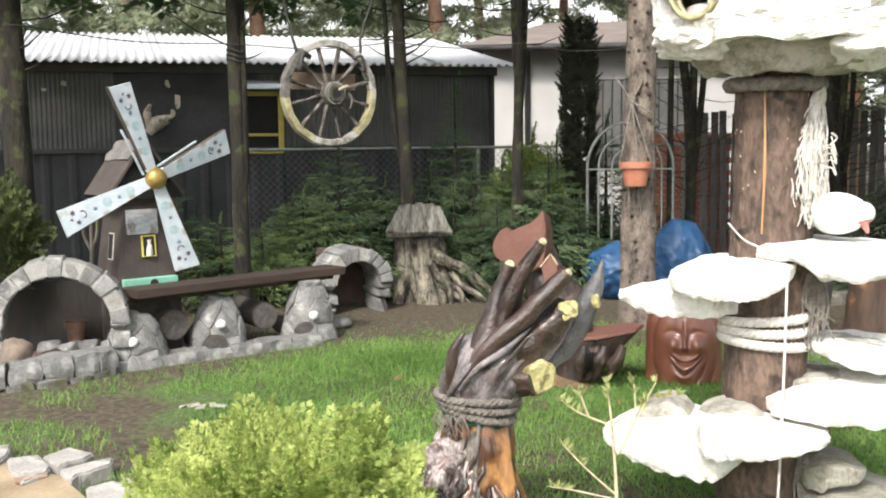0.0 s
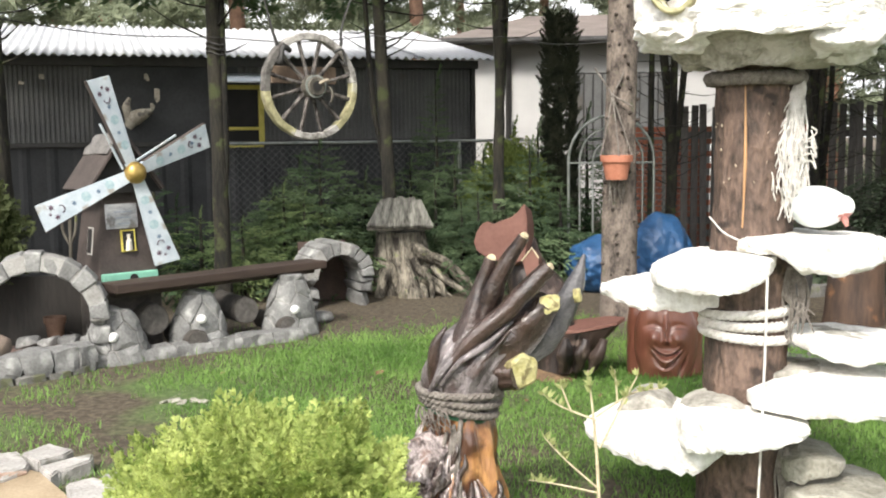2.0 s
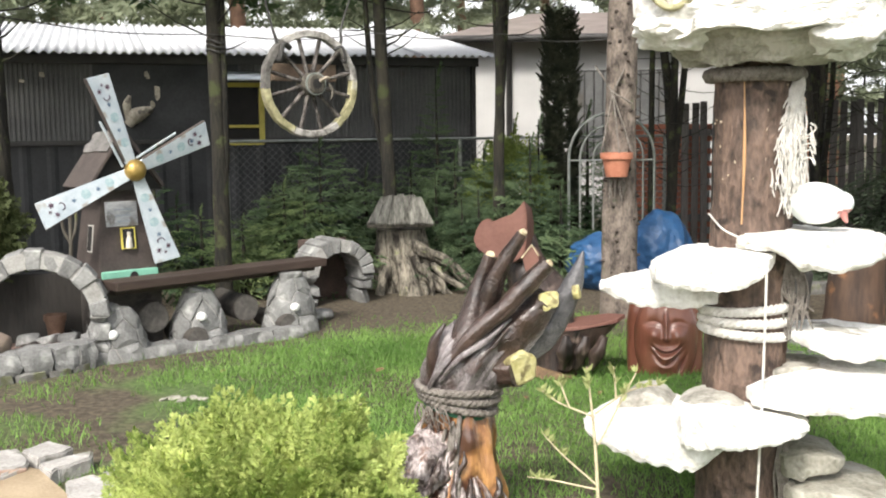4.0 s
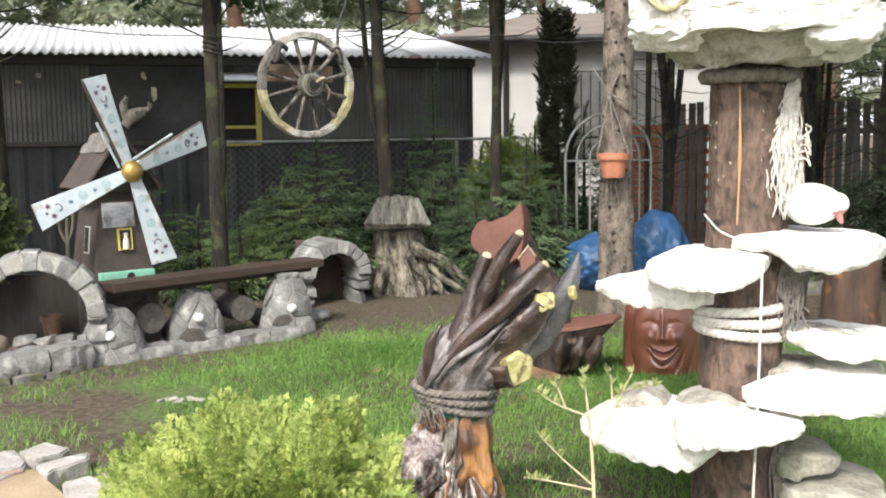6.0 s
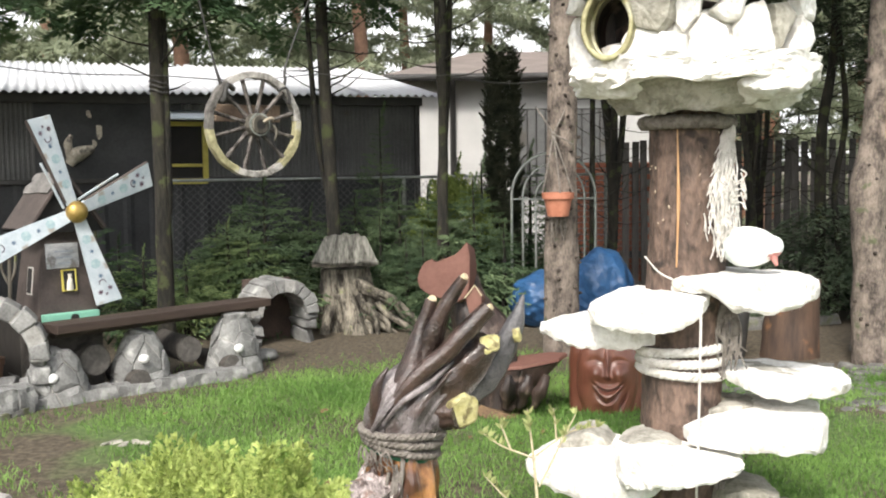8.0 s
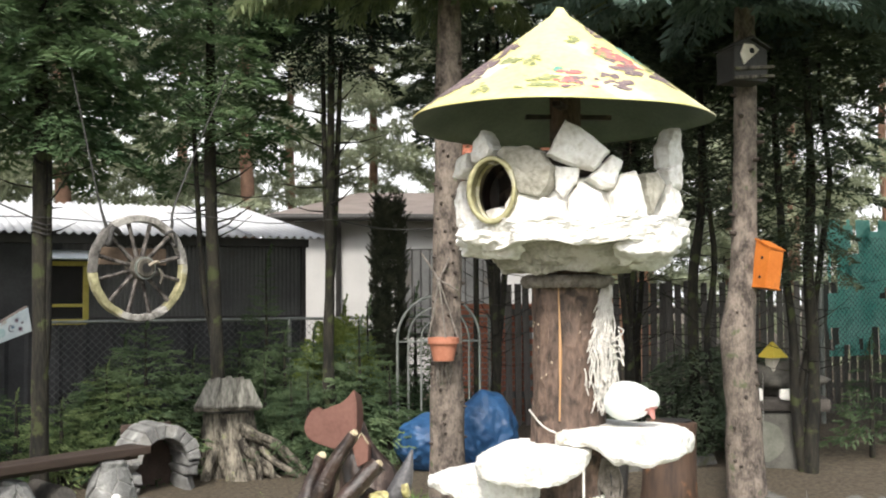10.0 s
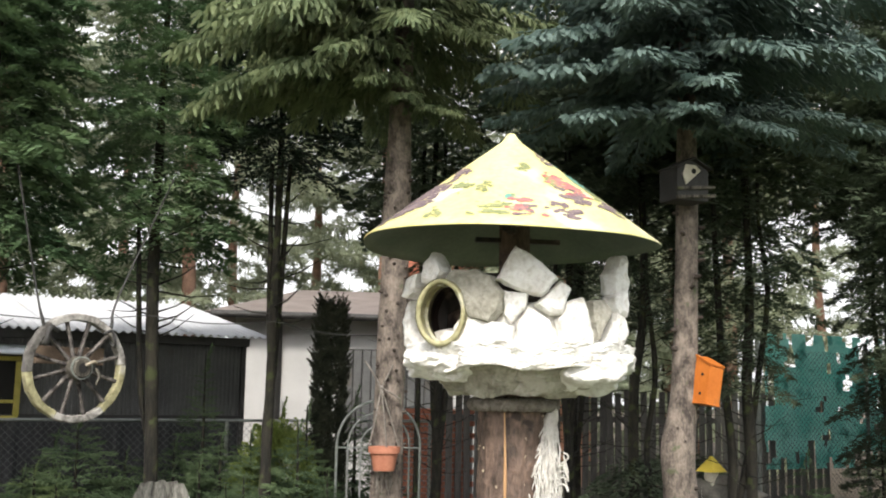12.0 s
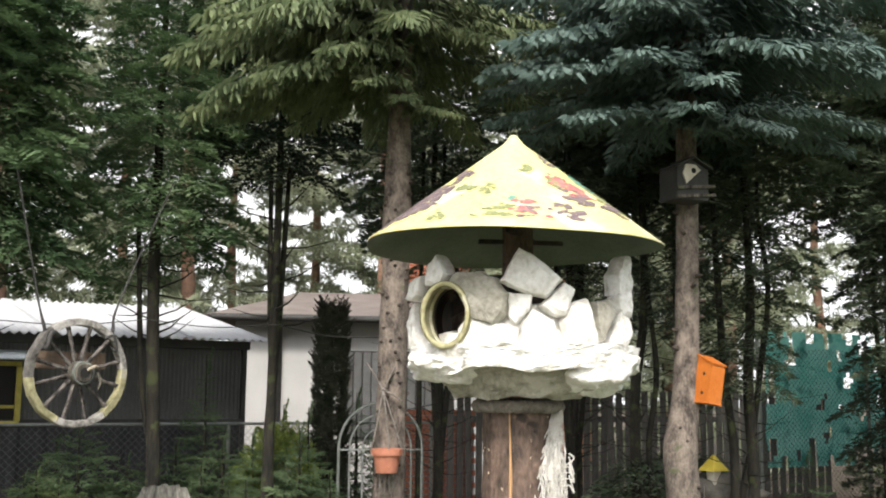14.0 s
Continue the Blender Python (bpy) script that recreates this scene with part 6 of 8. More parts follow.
    fingers = [([(-0.02, -0.05, 0.66), (-0.025, -0.085, 0.73), (-0.016, -0.1, 0.8), (0.022, -0.1, 0.862)], [0.035, 0.024, 0.018, 0.006], DRIFT),
               ([(0.09, -0.05, 0.76), (0.12, -0.05, 0.87), (0.145, -0.04, 0.98), (0.187, -0.04, 1.098)], [0.075, 0.05, 0.03, 0.024], DRIFT),
               ([(0.15, -0.03, 0.82), (0.175, -0.05, 0.93), (0.225, -0.07, 1.06), (0.302, -0.09, 1.182)], [0.06, 0.042, 0.032, 0.02], DRIFT),
               ([(0.02, -0.125, 0.71), (0.09, -0.135, 0.795), (0.16, -0.13, 0.86), (0.23, -0.12, 0.915), (0.305, -0.115, 0.99), (0.392, -0.11, 1.074)], [0.014, 0.024, 0.03, 0.032, 0.033, 0.03], DRIFT),
               ([(0.13, 0.0, 0.7), (0.25, -0.01, 0.8), (0.33, -0.03, 0.875), (0.392, -0.06, 0.94)], [0.125, 0.108, 0.08, 0.052], DRIFT),
               ([(0.24, 0.04, 0.72), (0.37, 0.03, 0.8), (0.455, 0.01, 0.91), (0.5, 0.0, 1.01), (0.53, 0.0, 1.108)], [0.09, 0.07, 0.05, 0.032, 0.004], slate),
               ([(0.0, -0.14, 0.66), (0.07, -0.16, 0.745), (0.16, -0.14, 0.8), (0.26, -0.11, 0.88)], [0.006, 0.012, 0.014, 0.006], SILVERBARK),
               ([(-0.04, -0.11, 0.63), (0.0, -0.14, 0.7), (0.06, -0.13, 0.77)], [0.008, 0.016, 0.01], SILVERBARK),
               ([(0.13, -0.15, 0.72), (0.2, -0.13, 0.79), (0.25, -0.12, 0.85)], [0.004, 0.01, 0.005], DRIFT)]
    for i, (pts, rr, bark) in enumerate(fingers):
        part("finger_root", limb(pts, rr, 28, 0.14, 5 + i, steps=14, freq=14, groove=0.14), bark, h)
    part("stub", limb([(0.12, 0.0, 0.66), (0.2, -0.03, 0.675), (0.285, -0.085, 0.685)], [0.085, 0.075, 0.064], 28, 0.15, 9, steps=8, freq=9, groove=0.25), DRIFT, h, "cut side stub")
    cuts = [(0.188, -0.042, 1.1, 0.017, 0.35, 0.6), (0.304, -0.092, 1.186, 0.014, 0.8, 0.8), (0.393, -0.112, 1.076, 0.014, 1.0, 0.5), (0.394, -0.09, 0.94, 0.04, 0.15, 0.2), (0.292, -0.095, 0.69, 0.07, 0.35, -0.1), (0.506, -0.03, 0.960, 0.03, 3.0, 0.5)]
    rnd = random.Random(90)
    for i, (x, y, z, r, nx, nz) in enumerate(cuts):
        a = Vector((x, y, z))
        d = Vector((nx, -0.8 if i > 2 else -0.6, nz)).normalized()
        u = d.orthogonal().normalized()
        v = d.cross(u)
        bm = bmesh.new()
        wob = [rnd.uniform(0.68, 1.18) for _ in range(26)]
        rings = [[bm.verts.new(a + d * q + (u * math.cos(k * math.tau / 26) + v * math.sin(k * math.tau / 26)) * r * f * (wob[k] * 0.5 + 0.25 * (wob[k - 1] + wob[(k + 1) % 26]) if i > 2 else 1)) for k in range(26)] for q, f in ((-0.016, 1.02), (0.004, 1.0), (0.009, 0.85))]
        for r0, r1 in zip(rings, rings[1:]):
            for k in range(26):
                bm.faces.new((r0[k], r0[(k + 1) % 26], r1[(k + 1) % 26], r1[k]))
        bm.faces.new(rings[-1])
        bmesh.ops.recalc_face_normals(bm, faces=bm.faces)
        part("cut_face", bm, YELLOWCUT if i > 2 else mat("pale cut wood", (0.4, 0.33, 0.2), (0.6, 0.52, 0.36), 20, 0.7, 0.3), h, "pale cut face", smooth=False)


build_root()


# ---------------------------------------------------------------- log chair, carved face
def sawn(front, back, bevel=0.006):
    """A sawn piece between a front and a back outline of as many points."""
    bm = bmesh.new()
    a, b = [bm.verts.new(p) for p in front], [bm.verts.new(p) for p in back]
    bm.faces.new(a)
    bm.faces.new(b[::-1])
    for i in range(len(a)):
        j = (i + 1) % len(a)
        bm.faces.new((a[i], b[i], b[j], a[j]))
    bmesh.ops.recalc_face_normals(bm, faces=bm.faces)
    bmesh.ops.bevel(bm, geom=list(bm.edges), offset=bevel, segments=2, affect="EDGES")
    return bm


def build_log_chair():
    c = thing("log_chair", "rustic chair cut from a dark barked log, brown painted faces", "chair", 0.96, 6.5, -0.02, -8)
    raw = mat("raw log wood", (0.08, 0.05, 0.03), (0.26, 0.16, 0.08), 6, 0.8, 0.5)
    part("base", tube([(-0.18, 0, 0), (-0.16, 0, 0.06)], [0.2, 0.19], 22, 0.15, 5), raw, c, "bare wood foot")
    part("back_log", limb([(-0.24, 0.04, 0.05), (-0.24, 0.05, 0.3), (-0.27, 0.08, 0.5), (-0.36, 0.12, 0.7), (-0.4, 0.12, 0.84)], [0.2, 0.2, 0.17, 0.13, 0.1], 40, 0.18, 3, steps=12, freq=4, groove=0.16), CHARBARK, c, "charred dark log")
    # the seat juts out to one side, flat above, with a split barked flank
    top = [(-0.14, -0.16), (-0.02, -0.2), (0.1, -0.17), (0.2, -0.13), (0.255, 0.0), (0.16, 0.12), (-0.02, 0.16), (-0.14, 0.1)]
    part("seat_log", sawn([(x, y, 0.335 + 0.16 * x) for x, y in top], [(x * 0.55 - 0.07, y * 0.75, 0.05 + 0.5 * max(0, x)) for x, y in top], 0.012), CHARBARK, c, "barked flank of the seat", smooth=False)
    part("seat_top", sawn([(x * 1.02, y * 1.02, 0.352 + 0.16 * x) for x, y in top], [(x * 1.03, y * 1.03, 0.33 + 0.16 * x) for x, y in top], 0.003), REDBROWN, c, "brown painted seat", smooth=False)
    for i, x in enumerate((-0.1, 0.02, 0.13)):
        part("torn_rib", limb([(x, -0.19, 0.29), (x * 0.85 - 0.02, -0.185, 0.2), (x * 0.7 - 0.05, -0.15, 0.08)], [0.02, 0.045, 0.02], 14, 0.5, i, freq=14, groove=0.5), CHARBARK, c, "torn wood rib")
    # sawn backrest: a broad plate with a notch and a peak
    prof = [(-0.659, 0.861), (-0.645, 0.92), (-0.612, 0.975), (-0.565, 0.993), (-0.549, 0.968), (-0.5, 0.99), (-0.43, 1.015), (-0.388, 1.051), (-0.352, 1.098), (-0.335, 1.0), (-0.337, 0.86), (-0.355, 0.76), (-0.42, 0.72), (-0.5, 0.74), (-0.594, 0.775), (-0.64, 0.81)]
    part("backrest", sawn([(x, -0.1 + 0.1 * (x + 0.5), z) for x, z in prof], [(x * 0.88 - 0.005, 0.1, z * 0.95 + 0.0) for x, z in prof], 0.006), REDBROWN, c, "sawn brown painted backrest", smooth=False)
    prof = [(-0.361, 0.759), (-0.303, 0.83), (-0.262, 0.77), (-0.265, 0.66), (-0.33, 0.63)]
    part("facet", sawn([(x, -0.16, z) for x, z in prof], [(x * 0.98 + 0.01, -0.02, z - 0.02) for x, z in prof], 0.005), REDBROWN, c, "small sawn facet", smooth=False)
    part("facet_edge", tube([(-0.365, -0.165, 0.755), (-0.303, -0.165, 0.835), (-0.262, -0.165, 0.772)], 0.005, 6), mat("pale cut wood", (0.4, 0.33, 0.2), (0.6, 0.52, 0.36), 20, 0.7, 0.3), c, "pale splintered edge")


def build_mask():
    bm = bmesh.new()
    nx, nz = 72, 72

    def front(u, v):
        x = u * 0.23
        z = v
        bulge = 0.1 * math.sqrt(max(0, 1 - u * u))
        fx, fz = (u - 0.02) / 0.82, (v - 0.24) / 0.27
        face = max(0, 1 - fx * fx - (fz * 0.8) ** 2)
        d = bulge + 0.07 * math.sqrt(face)
        m = u - 0.02
        d += 0.055 * math.exp(-(m / 0.055) ** 2) * min(1, max(0, (0.42 - v) / 0.1)) * min(1, max(0, (v - 0.225) / 0.02))
        d += 0.022 * math.exp(-(m / 0.1) ** 2 - ((v - 0.235) / 0.014) ** 2)
        for s in (-1, 1):
            e = m - s * 0.33
            d += 0.042 * math.exp(-(e / 0.19) ** 2 - ((v - 0.25) / 0.05) ** 2)
            d -= 0.022 * math.exp(-(e / 0.2) ** 2 - ((v - 0.325 + 0.25 * e * e) / 0.022) ** 2)
            d += 0.02 * math.exp(-(e / 0.17) ** 2 - ((v - 0.322 + 0.3 * e * e) / 0.01) ** 2)
        curve = 0.148 + 0.3 * m * m
        lip = math.exp(-(m / 0.36) ** 6)
        low = 0.022 + 0.022 * max(0, 1 - (m / 0.3) ** 2)  # the lower lip hangs in a v
        d += lip * (0.024 * math.exp(-((v - curve - 0.016) / 0.012) ** 2) + 0.04 * math.exp(-((v - curve + low * 0.7) / (low * 0.5)) ** 2) - 0.02 * math.exp(-((v - curve) / 0.007) ** 2))
        d -= 0.02 * math.exp(-(m / 0.3) ** 4 - ((v - curve + low * 1.7) / 0.01) ** 2)
        d -= 0.035 * math.exp(-((m - 0.42) / 0.1) ** 2 - ((v - 0.075 - 0.5 * (m - 0.42)) / 0.02) ** 2)
        d += 0.035 * math.exp(-(m / 0.2) ** 2 - ((v - 0.075) / 0.03) ** 2)
        return x, -d + 0.006 * noise.noise(Vector((u * 5, v * 14, 0))), z
    g = []
    for j in range(nz + 1):
        v = 0.5 * j / nz
        row = []
        for i in range(nx + 1):
            u = -1 + 2 * i / nx
            x, y, z = front(u, v)
            row.append(bm.verts.new((x * (1 - 0.25 * max(0, v - 0.3)) + 0.01 * noise.noise(Vector((0, v * 8, u))), y, z)))
        g.append(row)
    for j in range(nz):
        for i in range(nx):
            bm.faces.new((g[j][i], g[j][i + 1], g[j + 1][i + 1], g[j + 1][i]))
    back = [[bm.verts.new((g[j][i].co.x, 0.16, g[j][i].co.z)) for i in (0, nx)] for j in (0, nz)]
    bm.faces.new([g[0][i] for i in range(nx, -1, -1)] + [back[0][0], back[0][1]])
    bm.faces.new([g[nz][i] for i in range(nx + 1)] + [back[1][1], back[1][0]])
    bm.faces.new([g[j][0] for j in range(nz + 1)] + [back[1][0], back[0][0]])
    bm.faces.new([g[j][nx] for j in range(nz, -1, -1)] + [back[0][1], back[1][1]])
    bm.faces.new((back[0][0], back[1][0], back[1][1], back[0][1]))
    ob = part("carved_mask", bm, CARVED)
    ob.matrix_world = pose(1.47, 6.5, -0.01, -4, 0, -12)
    tagged(ob, "red brown varnished carved wooden mask standing on grass", "carving")


build_log_chair()
build_mask()


# ---------------------------------------------------------------- windmill
def build_windmill():
    w = thing("windmill", "brown wooden garden windmill with four painted white vanes", "garden windmill", -2.17, 7.52, 0, 40)
    part("plinth", box(0.46, 0.42, 0.5, pose(0, 0.0, 0.25), 0.02), LOGEND, w, smooth=False)
    bm = bmesh.new()
    prof = ((0.5, 0.3), (0.6, 0.29), (1.16, 0.205))
    rows = [[bm.verts.new((r * math.cos(radians(a)), r * math.sin(radians(a)) + 0.02, z)) for a in range(45, 405, 90)] for z, r in prof]
    for r0, r1 in zip(rows, rows[1:]):
        for i in range(4):
            bm.faces.new((r0[i], r0[(i + 1) % 4], r1[(i + 1) % 4], r1[i]))
    bm.faces.new(rows[0][::-1])
    bm.faces.new(rows[-1])
    bmesh.ops.bevel(bm, geom=list(bm.edges), offset=0.006, segments=2, affect="EDGES")
    body = part("body", bm, MILLBROWN, w, smooth=False)
    part("base_board", box(0.4, 0.05, 0.07, pose(0.0, -0.2, 0.54), 0.008), GREENPAINT, w, "mint green painted foot board", smooth=False)
    part("base_hole", tube([(0.02, -0.224, 0.535), (0.02, -0.229, 0.535)], 0.03, 14), NEARBLACK, w)
    hood = bmesh.new()
    g = [(-0.28, 1.12), (0.0, 1.52), (0.28, 1.12)]
    a = [hood.verts.new((x, -0.17, z)) for x, z in g]
    b = [hood.verts.new((x - 0.01, 0.19, z)) for x, z in g]
    hood.faces.new(a)
    hood.faces.new(b[::-1])
    hood.faces.new((a[0], b[0], b[2], a[2]))
    part("gable", hood, NEARBLACK, w, "black gable", smooth=False)
    for s in (-1, 1):
        m = pose(s * 0.14, 0.0, 1.33, 0, s * 54.5, 0)
        part("roof_board", box(0.46, 0.42, 0.025, m, 0.006), MILLBROWN, w, "brown roof board", smooth=False)
    rag = box(0.17, 0.4, 0.01, pose(-0.075, 0.0, 1.452, 0, -54.5, 0), 0.002)
    bmesh.ops.subdivide_edges(rag, edges=list(rag.edges), cuts=3, use_grid_fill=True)
    for v in rag.verts:
        v.co += noise.noise_vector(v.co * 14) * 0.022
    part("ridge_cap", rag, mat("torn grey felt", (0.08, 0.076, 0.072), (0.2, 0.19, 0.18), 12, 0.9, 0.6, 60), w, "torn grey roof felt", smooth=False)
    for x, y, rz in ((0.01, -0.166, 0), (-0.185, 0.0, -90)):
        k = pose(x, y, 0.79, 0, 0, rz) @ pose(0, 0, 0, -6)
        if rz == 0:
            win = part("window", box(0.082, 0.034, 0.14, k), NEARBLACK, w, "tiny dark window", smooth=False)
            for dx, dz, sx, sz in ((-0.046, 0, 0.009, 0.15), (0.046, 0, 0.009, 0.15), (0, 0.07, 0.1, 0.009), (0, -0.07, 0.1, 0.009)):
                part("window_frame", box(sx, 0.036, sz, k @ pose(dx, -0.002, dz), 0.002), YELLOWPAINT, win, smooth=False)
        else:
            win = part("window", box(0.062, 0.014, 0.17, k), NEARBLACK, w, "narrow dark window slit", smooth=False)
            part("window_frame", box(0.085, 0.008, 0.19, k, 0.002), mat("pale grey frame paint", (0.34, 0.33, 0.3), (0.5, 0.49, 0.46), 12, 0.7, 0.2), win, "pale grey frame", smooth=False)
    fig = limb([(0, 0, -0.055), (0, 0, -0.02), (0.002, 0, 0.01), (0, 0, 0.028), (0, 0, 0.055)], [0.026, 0.022, 0.018, 0.01, 0.014], 14, 0.15, 5, steps=4, freq=30)
    part("figurine", fig, CREAM, w, "tiny cream figurine in the window").location = (0.01, -0.185, 0.78)
    sign = part("sign_board", box(0.23, 0.015, 0.17, pose(-0.02, -0.146, 0.96, -6), 0.004), mat("peeling grey white paint", (0.3, 0.31, 0.33), (0.55, 0.56, 0.57), 14, 0.8, 0.5, 50, (1, 1, 3), wear=(0.2, 0.19, 0.18), wear_at=0.6), w, "white board with faint painted lines", smooth=False)
    for i in range(3):
        part("painted_line", box(0.13 - 0.02 * i, 0.002, 0.008, pose(-0.01, -0.153 - 0.004 * i, 0.99 - 0.04 * i, -6)), mat("grey lettering", (0.3, 0.34, 0.4), (0.4, 0.44, 0.5), 20, 0.7, 0), sign, smooth=False)
    part("hub", boulder(0.15, 0.13, 0.15, 2, 0.02, 4), BRASS, w, "gold painted hub").location = (0.03, -0.29, 1.26)
    part("axle", tube([(0.03, -0.1, 1.26), (0.03, -0.26, 1.26)], 0.03, 10), IRON, w)
    for ang, ln in ((110.5, 0.66), (24, 0.6), (203, 0.7), (-71, 0.66)):
        bm = bmesh.new()
        pf = [(0.06, -0.035), (ln, -0.09), (ln + 0.02, 0.09), (0.06, 0.045)]
        f = [bm.verts.new((x, -0.012, z)) for x, z in pf]
        k = [bm.verts.new((x, 0.012, z)) for x, z in pf]
        bm.faces.new(f)
        bm.faces.new(k[::-1])
        for i in range(4):
            bm.faces.new((f[i], k[i], k[(i + 1) % 4], f[(i + 1) % 4]))
        bmesh.ops.bevel(bm, geom=list(bm.edges), offset=0.003, segments=1, affect="EDGES")
        v = part("vane", bm, VANEWHITE, w, "worn white vane with painted flowers", smooth=False)
        v.matrix_local = pose(0.03, -0.275, 1.26, 0, -ang, 0) @ pose(0, 0, 0, 12, 0, 0)
        part("edge_board", box(ln - 0.06, 0.03, 0.008, pose(ln / 2 + 0.05, 0.004, 0.067, 0, -4.5, 0), 0.002), MILLBROWN, v, "brown edge strip", smooth=False)
        if ang in (110.5, 24):
            part("stay", box(0.34, 0.014, 0.014, pose(0.22, 0.02, 0.08, 0, -6, 0), 0.003), VANEWHITE, v, "thin pale stay", smooth=False)
        motif = [(0.2, 0.0, 0.034, FADEBLUE, 14), (0.29, 0.005, 0.017, BLUEPAINT, 6), (0.38, 0.0, 0.036, FADEBLUE, 14), (0.47, 0.004, 0.018, BLUEPAINT, 6), (ln - 0.09, 0.038, 0.02, DARKRED, 6), (ln - 0.08, -0.034, 0.022, DARKRED, 6), (ln - 0.055, 0.004, 0.013, DARKRED, 5)]
        for r, z, rr, mt, petals in motif:
            part("painted_flower", flower_disc(rr, petals, 0.3 if petals < 10 else 0.08), mt, v).matrix_local = pose(r, -0.0145, z)
        curl = [(ln - 0.14 + 0.02 * math.cos(t), -0.015, 0.024 * math.sin(t)) for t in np.linspace(1.2, 5.1, 12)]
        part("painted_curl", tube(curl, 0.003, 5), DARKRED, v)
    return w


def flower_disc(r, petals=6, deep=0.3):
    bm = bmesh.new()
    vs = [bm.verts.new((r * (1 - deep + deep * math.cos(petals * t)) * math.cos(t), 0, r * (1 - deep + deep * math.cos(petals * t)) * math.sin(t))) for t in np.linspace(0, 2 * math.pi, 49)[:-1]]
    bm.faces.new(vs)
    return bm


def build_shed_ornaments():
    # cream cut-out on the shed wall and flakes of old paint round it
    o = thing("wall_ornament", "cream carved ornament hung on the shed wall", "ornament", -3.1, 11.72, 1.72, 17)
    part("body", limb([(-0.1, 0, -0.12), (-0.02, 0, -0.02), (0.06, 0, 0.02), (0.16, 0, 0.06)], [0.05, 0.08, 0.06, 0.03], 12, 0.3, 2, freq=9), mat("dull beige plaster", (0.26, 0.235, 0.19), (0.5, 0.46, 0.38), 12, 0.85, 0.4, 50, wear=(0.12, 0.11, 0.1), wear_at=0.6), o)
    part("crest", limb([(-0.08, 0, -0.05), (-0.1, 0, 0.1), (-0.07, 0, 0.2)], [0.05, 0.045, 0.02], 10, 0.3, 3, freq=9), mat("dull beige plaster", (0.26, 0.235, 0.19), (0.5, 0.46, 0.38), 12, 0.85, 0.4, 50, wear=(0.12, 0.11, 0.1), wear_at=0.6), o)
    for i, (x, z, h) in enumerate(((0.22, 0.22, 0.17), (0.17, 0.1, 0.1), (-0.95, 0.42, 0.06), (-1.15, 0.36, 0.05), (0.12, 0.42, 0.09))):
        part("paint_flake", hull(0.06, 0.012, h, 70 + i, 12), mat("dull beige plaster", (0.26, 0.235, 0.19), (0.5, 0.46, 0.38), 12, 0.85, 0.4, 50, wear=(0.12, 0.11, 0.1), wear_at=0.6), o, "flake of cream paint", smooth=False).location = (x, 0.02, z)


build_windmill()
build_shed_ornaments()


